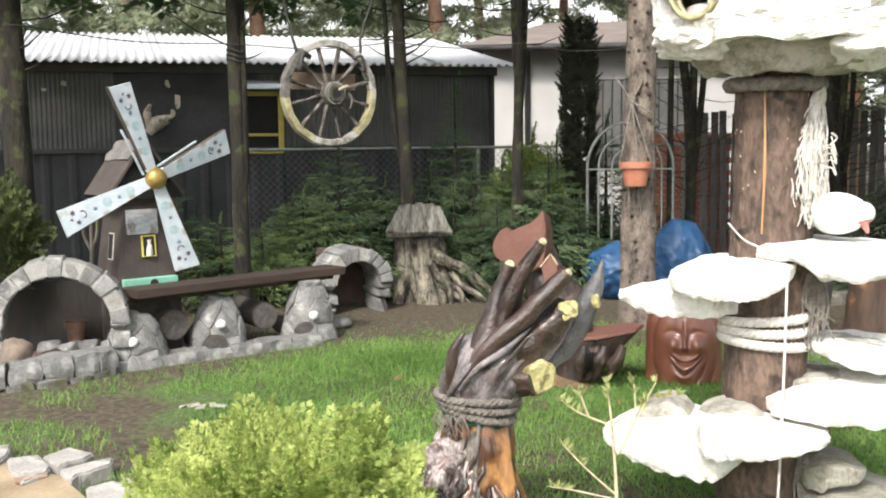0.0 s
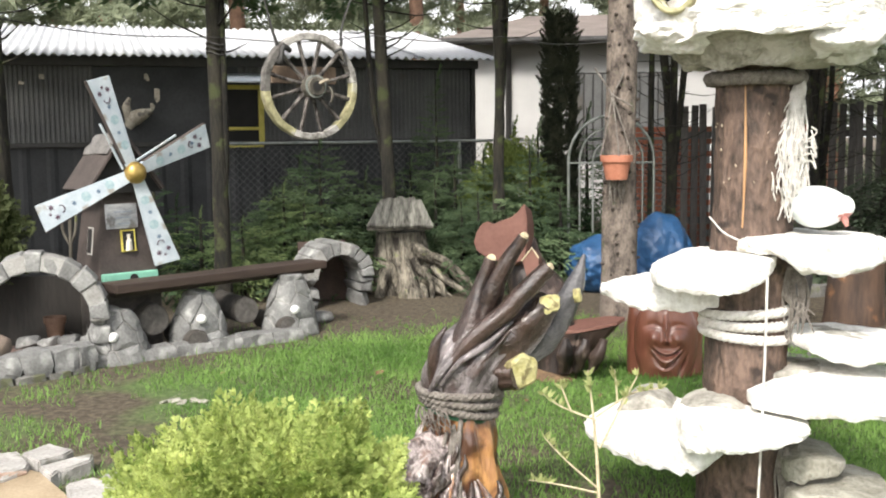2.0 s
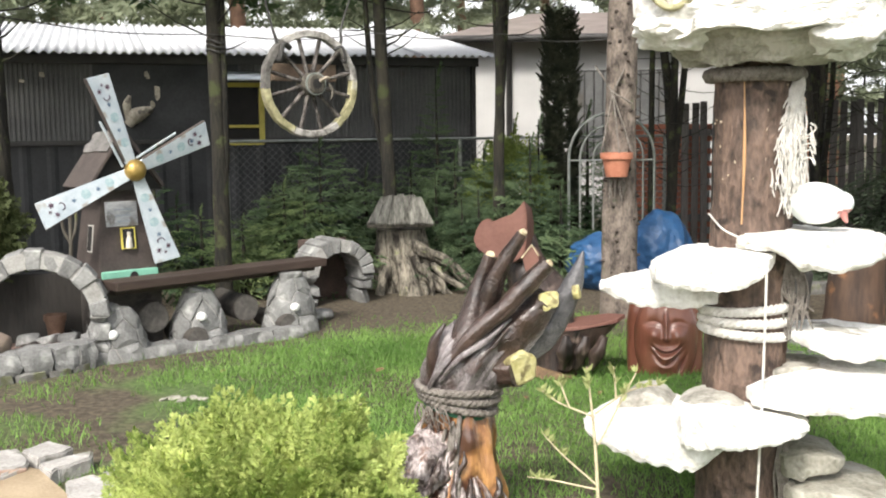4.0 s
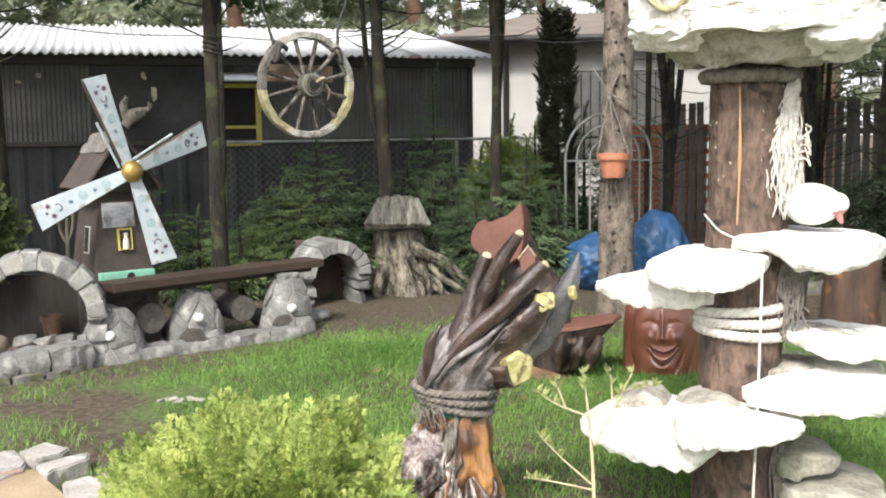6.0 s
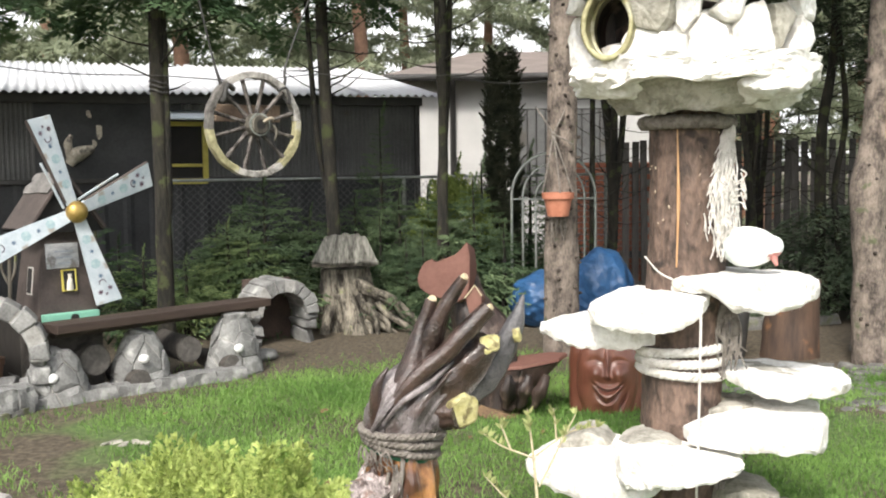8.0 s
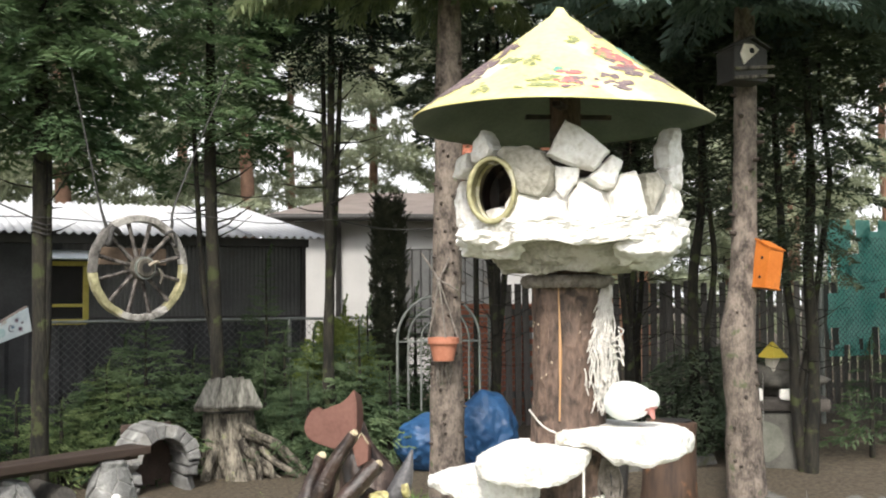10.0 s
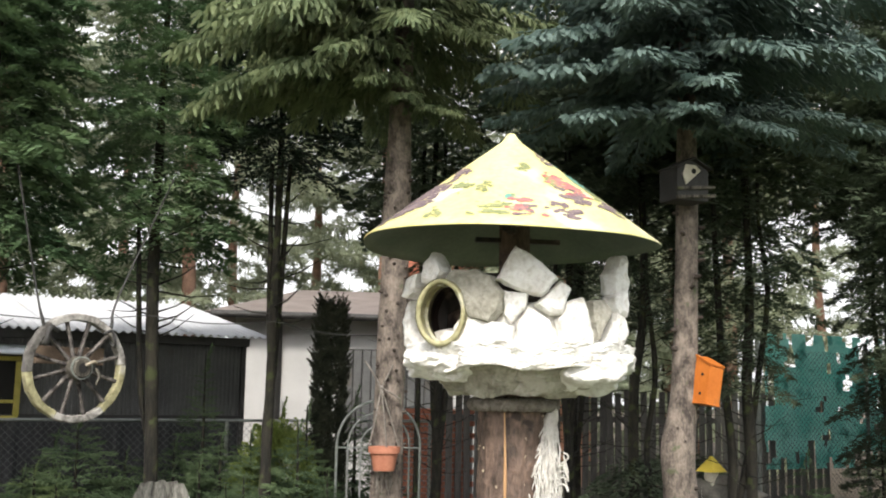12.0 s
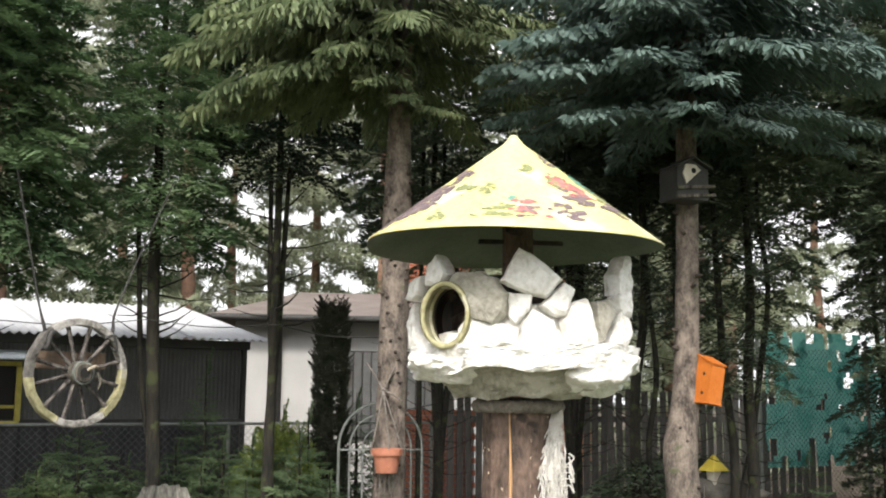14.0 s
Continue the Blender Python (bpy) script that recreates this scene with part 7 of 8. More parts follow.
# ---------------------------------------------------------------- wagon wheel
def build_wheel():
    w = thing("wagon_wheel", "old grey wooden wagon wheel hung between trees on ropes", "wheel", -0.92, 8.8, 1.89, 35)
    r0, n = 0.4, 80
    # six felloes make the rim: bleached, yellow with lichen, one with shade in its colour
    pale = mat("bleached rim wood", (0.12, 0.112, 0.1), (0.46, 0.44, 0.41), 9, 0.85, 0.8, 46, span=(0.56, 0.92), wear=(0.1, 0.09, 0.075), wear_at=0.66)
    lichen = mat("rim wood with yellow lichen", (0.19, 0.175, 0.09), (0.47, 0.44, 0.26), 9, 0.85, 0.8, 46, wear=(0.4, 0.38, 0.33), wear_at=0.6)
    grim = mat("shade-dark rim wood", (0.04, 0.036, 0.032), (0.2, 0.19, 0.175), 9, 0.85, 0.8, 46)
    prof = [(-0.026, -0.03), (-0.02, -0.036), (0.022, -0.036), (0.03, -0.03), (0.03, 0.035), (-0.026, 0.035)]
    for k, mt in enumerate((pale, pale, grim, lichen, pale, lichen)):
        bm = bmesh.new()
        rows = []
        for i in range(15):
            t = radians(60 * k + 6 + 59.4 * i / 14)
            q = 1 + 0.016 * noise.noise(Vector((math.cos(t) * 5, math.sin(t) * 5, 1))) + 0.006 * noise.noise(Vector((math.cos(t) * 25, math.sin(t) * 25, 1)))
            rows.append([bm.verts.new(((r0 + a) * q * math.cos(t), b + 0.004 * noise.noise(Vector((t * 9, a * 40, b))), (r0 + a) * q * math.sin(t))) for a, b in prof])
        for p0, p1 in zip(rows, rows[1:]):
            for j in range(6):
                bm.faces.new((p0[j], p0[(j + 1) % 6], p1[(j + 1) % 6], p1[j]))
        bm.faces.new(rows[0])
        bm.faces.new(rows[-1][::-1])
        bmesh.ops.recalc_face_normals(bm, faces=bm.faces)
        part("felloe", bm, mt, w, {"bleached rim wood": "bleached grey felloe", "rim wood with yellow lichen": "felloe yellow with lichen", "shade-dark rim wood": "felloe darkened with painted shade"}[mt.name], smooth=False)
    spoke = mat("dark spoke wood", (0.018, 0.014, 0.012), (0.2, 0.18, 0.165), 14, 0.85, 0.6, 60, (1, 1, 1), span=(0.62, 0.95))
    for i in range(12):
        a = radians(15 + 30 * i)
        d = Vector((math.cos(a), 0, math.sin(a)))
        part("spoke", tube([d * 0.07, d * 0.12, d * 0.2, d * 0.38], [0.024, 0.02, 0.015, 0.018], 10, 0.12, i), spoke, w)
    hub = part("hub", tube([(0, -0.12, 0), (0, -0.1, 0), (0, 0, 0), (0, 0.09, 0)], [0.07, 0.085, 0.095, 0.08], 22, 0.04), GREYWOOD, w, "turned wooden hub")
    part("hub_band", tube([(0, -0.105, 0), (0, -0.085, 0)], 0.092, 22), IRON, hub)
    part("hub_hole", tube([(0, -0.122, 0), (0, -0.124, 0)], 0.04, 16), NEARBLACK, hub)
    part("axle_end", limb([(0.02, -0.12, 0.02), (0.07, -0.15, 0.05), (0.1, -0.15, 0.04)], [0.014, 0.015, 0.01], 8, 0.2), mat("tan peg wood", (0.2, 0.17, 0.12), (0.36, 0.31, 0.24), 14, 0.8, 0.4), hub, "pale wooden peg")
    part("hook", limb([(0.1, -0.13, 0.0), (0.13, -0.14, -0.06), (0.11, -0.14, -0.13)], [0.012, 0.014, 0.008], 8, 0.2), GREYWOOD, hub)
    for s, top in ((-1, (-0.55, 0.1, 1.6)), (1, (0.95, 0.2, 1.7))):
        part("rope", limb([(s * 0.26, 0, 0.24), (s * 0.3, 0.0, 0.36), (s * 0.36, 0.02, 0.6), top], [0.018, 0.014, 0.008, 0.007], 7, 0.2, 2), DARKTRIM, w, "dark hanging rope")
        part("rope_knot", limb([(s * 0.2, -0.05, 0.28), (s * 0.27, -0.07, 0.3), (s * 0.3, -0.06, 0.18), (s * 0.28, 0.05, 0.26)], [0.024 if s < 0 else 0.014] * 4, 9, 0.4), DARKTRIM, w)
    part("plank", box(0.6, 0.03, 0.14, pose(0.02, 0.14, 0.1), 0.006), mat("brown weathered plank", (0.12, 0.085, 0.06), (0.25, 0.18, 0.13), 6, 0.85, 0.4), w, "brown plank behind the spokes", smooth=False)


build_wheel()


# ---------------------------------------------------------------- stone border: arches, mounds, logs, bench
def stone_arch(name, label, x, y, rz, r_in, r_out, depth, stilt, count, seed, start=0, end=180):
    a = thing(name, label, "stone arch", x, y, -0.04, rz)
    rnd = random.Random(seed)
    step = (end - start) / count
    for i in range(count):
        lo, hi = radians(start + i * step + 0.8), radians(start + (i + 1) * step - 0.8)
        bm = bmesh.new()
        ro = r_out * rnd.uniform(0.97, 1.04)
        ri = r_in * rnd.uniform(0.98, 1.01)
        d0, d1 = -depth / 2 * rnd.uniform(0.9, 1.1), depth / 2 * rnd.uniform(0.9, 1.05)
        vs = [bm.verts.new((r * math.cos(t), y0, stilt + r * math.sin(t))) for y0 in (d0, d1) for r, t in ((ri, lo), (ro, lo), (ro, hi), (ri, hi))]
        for f in ((0, 1, 2, 3), (7, 6, 5, 4), (0, 4, 5, 1), (1, 5, 6, 2), (2, 6, 7, 3), (3, 7, 4, 0)):
            bm.faces.new([vs[k] for k in f])
        bmesh.ops.bevel(bm, geom=list(bm.edges), offset=0.009, segments=1, affect="EDGES")
        for v in bm.verts:
            v.co += noise.noise_vector(v.co * 13 + Vector((seed, i, 0))) * 0.008
        part("stone", bm, GREYSTONE, a, smooth=False)
    bm = bmesh.new()
    rows = []
    for t in np.linspace(radians(start), radians(end), 30):
        rows.append([bm.verts.new((r * math.cos(t), y0, stilt + r * math.sin(t))) for r, y0 in ((r_in + 0.004, -depth / 2 + 0.005), (r_out - 0.008, -depth / 2 + 0.005), (r_out - 0.008, depth / 2 - 0.005), (r_in + 0.004, depth / 2 - 0.005))])
    for q0, q1 in zip(rows, rows[1:]):
        for k in range(4):
            bm.faces.new((q0[k], q0[(k + 1) % 4], q1[(k + 1) % 4], q1[k]))
    part("mortar", bm, MORTAR, a, smooth=False)
    for s in (-1, 1):
        z = 0
        while z < stilt + 0.02:
            h = rnd.uniform(0.09, 0.15)
            st = part("stone", hull((r_out - r_in) * 1.3, depth * 1.1, h * 1.15, seed + int(z * 100) + s, 20, 0.008), GREYSTONE, a, smooth=False)
            st.location = (s * (r_in + r_out) / 2, 0, z + h / 2)
            z += h * 0.95
    return a


def fitted(seeds, w, h):
    """Splits a w by h sheet into the cells nearest to each seed, every one a convex outline with its corners cut back."""
    cells = []
    for a in seeds:
        poly = [(max(0, a[0] - 0.4), 0), (min(w, a[0] + 0.4), 0), (min(w, a[0] + 0.4), h), (max(0, a[0] - 0.4), h)]
        for b in seeds:
            if b is a or not poly:
                continue
            mx, mz, dx, dz = (a[0] + b[0]) / 2, (a[1] + b[1]) / 2, b[0] - a[0], b[1] - a[1]
            side = [(p[0] - mx) * dx + (p[1] - mz) * dz for p in poly]
            out = []
            for i, p in enumerate(poly):
                q, s0, s1 = poly[(i + 1) % len(poly)], side[i], side[(i + 1) % len(poly)]
                if s0 <= 0:
                    out.append(p)
                if (s0 < 0) != (s1 < 0) and s0 != s1:
                    t = s0 / (s0 - s1)
                    out.append((p[0] + (q[0] - p[0]) * t, p[1] + (q[1] - p[1]) * t))
            poly = out
        if len(poly) > 2:
            n = len(poly)
            cells.append([(poly[i][0] * (1 - f) + poly[(i + 1) % n][0] * f, poly[i][1] * (1 - f) + poly[(i + 1) % n][1] * f) for i in range(n) for f in (0.05, 0.95)])
    return cells


def stone_mound(x, y, w, h, seed, rz):
    a = thing("stone_mound", "rounded heap of mortared grey field stones under the bench", "stone pillar", x, y, -0.03, rz, "stone mounds of the border")
    rnd = random.Random(seed)
    bm = bmesh.new()
    rows = []
    for j in range(9):
        u = j / 8
        r = w / 2 * (1.08 - 0.3 * u - 0.36 * u ** 3)
        rows.append([bm.verts.new((r * math.cos(t), r * math.sin(t) * 0.8, h * u)) for t in np.linspace(0, 2 * math.pi, 21)[:-1]])
    for r0, r1 in zip(rows, rows[1:]):
        for k in range(20):
            bm.faces.new((r0[k], r0[(k + 1) % 20], r1[(k + 1) % 20], r1[k]))
    bm.faces.new(rows[-1])
    part("mortar", bm, MORTAR, a)
    around, rise = math.pi * w, h * 1.02
    seeds = [((i + 0.5 + 0.5 * (j % 2) + rnd.uniform(-0.32, 0.32)) * around / 6, (j + 0.45 + rnd.uniform(-0.3, 0.3)) * rise / 3) for j in range(3) for i in range(6)]
    for k, cell in enumerate(fitted(seeds, around, rise)):
        cx, cz = sum(p[0] for p in cell) / len(cell), sum(p[1] for p in cell) / len(cell)
        proud = rnd.uniform(0.008, 0.024)

        def on(p, shrink, out):
            q, z = cx + (p[0] - cx) * shrink, cz + (p[1] - cz) * shrink
            t, u = q / around * 2 * math.pi + math.pi / 2, min(1.0, z / h)
            r = w / 2 * (1.08 - 0.3 * u - 0.36 * u ** 3) + out
            return Vector((r * math.cos(t), r * 0.8 * math.sin(t), z))
        st = bmesh.new()
        rings = [[st.verts.new(on(p, f, o) + noise.noise_vector(Vector((p[0] * 30, p[1] * 30, k))) * 0.004) for p in cell] for f, o in ((0.95, -0.03), (0.945, proud * 0.6), (0.89, proud), (0.4, proud + 0.004))]
        m = len(cell)
        for r0, r1 in zip(rings, rings[1:]):
            for q in range(m):
                st.faces.new((r0[q], r0[(q + 1) % m], r1[(q + 1) % m], r1[q]))
        st.faces.new(rings[-1])
        bmesh.ops.recalc_face_normals(st, faces=st.faces)
        part("stone", st, GREYSTONE, a, smooth=False)
    cap = part("stone", hull(w * 0.52, w * 0.44, 0.09, seed + 5, 22, 0.008, flat=0.3), GREYSTONE, a, smooth=False)
    cap.location.z = h - 0.01
    return a


def build_border():
    ang = 35
    stone_arch("stone_arch", "grey mortared field stone arch over a small grotto", -2.52, 6.9, 14, 0.335, 0.45, 0.2, 0.36, 11, 5)
    stone_arch("stone_arch", "low thick grey stone arch with a dark hollow", -0.83, 9.45, 26, 0.2, 0.315, 0.42, 0.3, 10, 17)
    nt = thing("hollow", "dark back of the stone hollow", "niche", -0.89, 9.6, 0, 26, "", "structure")
    part("back_panel", box(0.46, 0.03, 0.55, pose(0, 0.12, 0.27), 0.01), mat("dark wooden board", (0.05, 0.035, 0.028), (0.1, 0.07, 0.055), 6, 0.8, 0.4), nt, smooth=False)
    for x, y, w, h, s in ((-2.08, 7.1, 0.42, 0.38, 3), (-1.62, 7.55, 0.4, 0.43, 7), (-1.03, 8.02, 0.4, 0.46, 11)):
        stone_mound(x, y, w, h, s, ang)
    # logs lying under the bench, ends to the lawn
    for x, y, z, r, s in ((-1.87, 7.3, 0.25, 0.108, 1), (-1.32, 7.78, 0.23, 0.098, 2), (-1.58, 7.34, 0.09, 0.075, 3), (-1.02, 7.83, 0.1, 0.07, 4)):
        lg = thing("log", "short dark weathered log lying under the bench", "log", x, y, z, ang + 90, "logs under the bench")
        part("bark", tube([(0.0, 0, 0), (0.25, 0, 0), (0.45, 0, 0)], r, 20, 0.08, s, freq=9), LOGEND, lg)
        part("cut_end", tube([(-0.006, 0, 0), (0.002, 0, 0)], r * 0.93, 20, 0.06, s, freq=9), mat("grey cut log", (0.06, 0.055, 0.05), (0.12, 0.11, 0.1), 30, 0.9, 0.4, 80), lg, "grey cut end")
    for x, y, z in ((-2.05, 6.93, 0.2), (-1.56, 7.37, 0.24), (-0.97, 7.84, 0.22)):
        w = part("white_pebble", boulder(0.075, 0.035, 0.065, x, 0.12), WHITEPAINT)
        w.matrix_world = pose(x, y, z, 0, 0, 30)
        tagged(w, "white round pebble set in the mound", "pebble", "white pebbles")
    b = thing("bench", "long dark brown plank bench across the stone mounds", "bench", -2.03, 7.03, 0.475, math.degrees(math.atan2(1.2, 1.2)))
    part("plank", box(1.78, 0.24, 0.06, pose(0.86, 0.08, 0.03), 0.008), PLANKWOOD, b, smooth=False)
    part("batten", box(1.7, 0.08, 0.04, pose(0.86, 0.1, -0.02), 0.006), PLANKWOOD, b, smooth=False)
    # low kerb wall in front of the grotto
    k = thing("kerb_wall", "low curved wall of grey stone blocks round the grotto", "low wall")
    rnd = random.Random(9)
    line = bend([(-3.05, 6.35, 0), (-2.7, 6.42, 0), (-2.4, 6.62, 0), (-2.22, 6.86, 0)], 2)
    for i, (p, q) in enumerate(zip(line, line[1:])):
        for lay in range(2):
            ln = (q - p).length
            s = part("stone", block(ln * (1.03 if lay else 0.96), 0.2, 0.165 + rnd.uniform(-0.012, 0.012) if lay else 0.08, 60 + i * 2 + lay), GREYSTONE if lay else EDGESTONE, k, smooth=False)
            m = (p + q) / 2
            s.matrix_local = pose(m.x + 0.02 * lay, m.y - 0.02 + 0.05 * lay, 0.012 + 0.095 * lay, 0, 0, math.degrees(math.atan2(q.y - p.y, q.x - p.x)))
    line = bend([(-2.2, 6.92, 0), (-1.75, 7.28, 0), (-1.35, 7.58, 0), (-0.95, 7.85, 0)], 2)
    for i, (p, q) in enumerate(zip(line, line[1:])):
        s = part("stone", block((q - p).length * 1.05, 0.17, 0.11, 90 + i), GREYSTONE, k, smooth=False)
        m = (p + q) / 2
        s.matrix_local = pose(m.x, m.y, 0.03, 0, 0, math.degrees(math.atan2(q.y - p.y, q.x - p.x)))
    fl = part("grotto_floor", box(0.66, 0.36, 0.1, pose(-2.52, 6.98, 0.08, 0, 0, 20), 0.02), mat("brown brick floor", (0.09, 0.055, 0.045), (0.18, 0.12, 0.1), 9, 0.9, 0.4))
    tagged(fl, "brown earth floor of the grotto", "floor", "", "structure")
    for i in range(4):
        s = part("loose_stone", hull(0.16, 0.1, 0.08, 130 + i, 18, 0.006, flat=0.3), GREYSTONE, None, smooth=False)
        s.matrix_world = pose(-2.62 + i * 0.14, 6.97, 0.17, 0, 0, 10 + i * 7)
        tagged(s, "grey flat stone lying in the grotto", "stone", "stones in the grotto")
    st = part("boulder", boulder(0.2, 0.2, 0.2, 3, 0.2), mat("brown boulder", (0.12, 0.09, 0.07), (0.24, 0.19, 0.15), 8, 0.85, 0.5))
    st.matrix_world = pose(-2.66, 6.55, 0.21)
    tagged(st, "brown round boulder on the kerb wall", "boulder")
    st = part("boulder", boulder(0.22, 0.15, 0.11, 6, 0.15), GREYSTONE)
    st.matrix_world = pose(-0.85, 8.5, 0.05, 0, 0, 20)
    tagged(st, "smooth grey boulder beside the arch", "boulder")
    # added near-black panel: the grotto's inner shade is put into its colour
    bk = part("grotto_back", box(0.95, 0.06, 0.56, pose(0, 0, 0.28), 0.01), mat("shade-dark boards", (0.01, 0.009, 0.008), (0.03, 0.026, 0.022), 6, 0.85, 0.5, 40, (1, 1, 0.2)), None, smooth=False)
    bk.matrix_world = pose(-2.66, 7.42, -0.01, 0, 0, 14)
    tagged(bk, "added dark board standing in for the shade in the grotto", "wall", "", "structure")
    flower_pot(-2.53, 7.25, 0.13, 0.07, 0.16, "brown clay pot inside the grotto", mat("brown clay", (0.1, 0.055, 0.035), (0.2, 0.12, 0.08), 10, 0.7, 0.2))
    pl = thing("shovel", "old wooden handled shovel standing behind the grotto", "shovel", -2.65, 8.0, 0, 0)
    part("handle", limb([(0, 0, 0), (0, 0, 0.5), (0.01, 0, 0.98)], [0.016, 0.015, 0.014], 8, 0.05), GREYWOOD, pl)
    part("grip", limb([(0.0, 0, 0.7), (-0.05, 0, 0.82), (-0.045, 0, 0.95), (0.01, 0, 1.0), (0.05, 0, 0.93), (0.04, 0, 0.8), (0, 0, 0.7)], [0.011] * 7, 7, 0.05), GREYWOOD, pl)
    bd = part("leaning_board", box(0.03, 0.02, 0.5, pose(0, 0, 0.25), 0.003), YELLOWPAINT, None, smooth=False)
    bd.matrix_world = pose(-2.2, 7.35, 0.0, 0, -5, 20)
    tagged(bd, "narrow yellow painted board leaning in the grotto", "board")


def flower_pot(x, y, z, r, h, label, clay=TERRACOTTA):
    p = thing("flower_pot", label, "flower pot", x, y, z)
    bm = bmesh.new()
    prof = [(r * 0.7, 0), (r * 0.93, h * 0.72), (r * 0.93, h * 0.74), (r * 1.06, h * 0.74), (r * 1.08, h), (r * 0.95, h), (r * 0.85, h * 0.6), (0.001, h * 0.55)]
    n = 32
    rows = [[bm.verts.new((a * math.cos(2 * math.pi * i / n), a * math.sin(2 * math.pi * i / n), b)) for i in range(n)] for a, b in prof]
    for r0, r1 in zip(rows, rows[1:]):
        for i in range(n):
            bm.faces.new((r0[i], r0[(i + 1) % n], r1[(i + 1) % n], r1[i]))
    bm.faces.new(rows[0][::-1])
    part("pot", bm, clay, p, smooth=False)
    return p


build_border()


# ---------------------------------------------------------------- stump with a bark roof
def build_stump():
    s = thing("stump_house", "weathered grey root stump wearing a slanted bark roof", "tree stump", -0.235, 10.1, -0.03)
    bm = bmesh.new()
    n, rows = 96, []
    for j in range(30):
        u = j / 29
        z = 0.62 * u
        row = []
        for i in range(n):
            t = 2 * math.pi * i / n
            flare = 0.212 + 0.12 * (1 - u) ** 1.5
            ridge = 1 + (0.07 + 0.2 * (1 - u) ** 1.5) * math.sin(7 * t + 1.3 * math.sin(2 * t)) + 0.06 * math.sin(17 * t + 3 * u) + 0.14 * noise.noise(Vector((math.cos(t) * 3, math.sin(t) * 3, z * 2.5))) + 0.08 * noise.noise(Vector((math.cos(t) * 9, math.sin(t) * 9, z * 5)))
            row.append(bm.verts.new((0.13 * (1 - u) ** 1.6 + flare * ridge * math.cos(t), flare * ridge * math.sin(t), z)))
        rows.append(row)
    for r0, r1 in zip(rows, rows[1:]):
        for i in range(n):
            bm.faces.new((r0[i], r0[(i + 1) % n], r1[(i + 1) % n], r1[i]))
    bm.faces.new(rows[-1])
    part("stump", bm, STUMPWOOD, s)
    for i, pts in enumerate((([(0.1, -0.1, 0.4), (0.28, -0.12, 0.3), (0.45, -0.12, 0.18), (0.58, -0.1, 0.03)], [0.07, 0.06, 0.05, 0.03]), ([(0.1, -0.18, 0.25), (0.25, -0.25, 0.2), (0.36, -0.27, 0.08), (0.47, -0.25, 0.02)], [0.06, 0.045, 0.04, 0.02]),
                             ([(0.0, -0.2, 0.3), (0.1, -0.28, 0.18), (0.13, -0.33, 0.05)], [0.06, 0.05, 0.03]), ([(-0.12, -0.16, 0.3), (-0.16, -0.24, 0.15), (-0.2, -0.3, 0.02)], [0.07, 0.06, 0.05]),
                             ([(0.2, -0.05, 0.2), (0.4, 0.0, 0.2), (0.62, 0.05, 0.06)], [0.07, 0.05, 0.03]), ([(0.1, -0.18, 0.5), (0.24, -0.22, 0.42), (0.42, -0.22, 0.34), (0.62, -0.2, 0.16), (0.74, -0.16, 0.02)], [0.07, 0.065, 0.05, 0.035, 0.02]), ([(0.3, -0.2, 0.3), (0.4, -0.28, 0.2), (0.56, -0.3, 0.1), (0.66, -0.26, 0.0)], [0.04, 0.035, 0.03, 0.015]), ([(0.2, -0.24, 0.3), (0.28, -0.32, 0.16), (0.3, -0.36, 0.0)], [0.045, 0.035, 0.02]), ([(0.15, -0.2, 0.15), (0.22, -0.3, 0.1), (0.25, -0.34, 0.0)], [0.05, 0.035, 0.02]), ([(0.16, -0.14, 0.45), (0.3, -0.2, 0.36), (0.48, -0.2, 0.26), (0.66, -0.16, 0.02)], [0.06, 0.05, 0.04, 0.025]), ([(-0.05, -0.22, 0.4), (0.04, -0.27, 0.2), (0.0, -0.33, 0.0)], [0.06, 0.05, 0.04]), ([(0.12, -0.22, 0.38), (0.2, -0.27, 0.25), (0.38, -0.3, 0.14), (0.4, -0.3, 0.0)], [0.05, 0.04, 0.03, 0.02]))):
        part("root", limb(pts[0], [q * 0.85 for q in pts[1]], 18, 0.2, i, steps=10, freq=10, groove=0.35), STUMPWOOD, s)
    # roof: a slanted board under bark slabs that fan out towards the eave
    def on_roof(x, v, up=0.0):  # v: 0 at the eave, 1 at the ridge
        return (x * (1 - 0.38 * v) - 0.03 * v, -0.34 + 0.42 * v - 0.4 * up, 0.655 + 0.22 * v + 0.9 * up)
    wide = ((-0.3, 0), (-0.1, -0.02), (0.1, 0.01), (0.29, 0), (0.27, 0.5), (0.23, 1), (-0.24, 1), (-0.29, 0.5))
    roof = part("bark_roof", sawn([on_roof(x, v) for x, v in wide], [on_roof(x, v, 0.03) for x, v in wide], 0.006), GREYWOOD, s, "slanted roof of grey bark slabs", smooth=False)
    slab_mat = mat("streaked bark slab", (0.03, 0.028, 0.022), (0.23, 0.225, 0.195), 16, 0.9, 0.9, 60, (1, 0.14, 0.14), span=(0.6, 0.92))
    rnd = random.Random(77)
    for i in range(7):
        x0 = -0.3 + i * 0.084
        e0, e1 = rnd.uniform(-0.05, 0.02), rnd.uniform(0.94, 1.03)
        sk = 0.05
        edge = [(x0, e0), (x0 + 0.1, e0 + rnd.uniform(-0.03, 0.03)), (x0 + 0.1 + sk * 0.5, 0.5), (x0 + 0.1 + sk, e1), (x0 + sk, e1 + rnd.uniform(-0.03, 0.03)), (x0 - 0.006 + sk * 0.5, 0.5)]
        lift = 0.034 + 0.012 * (i % 2)
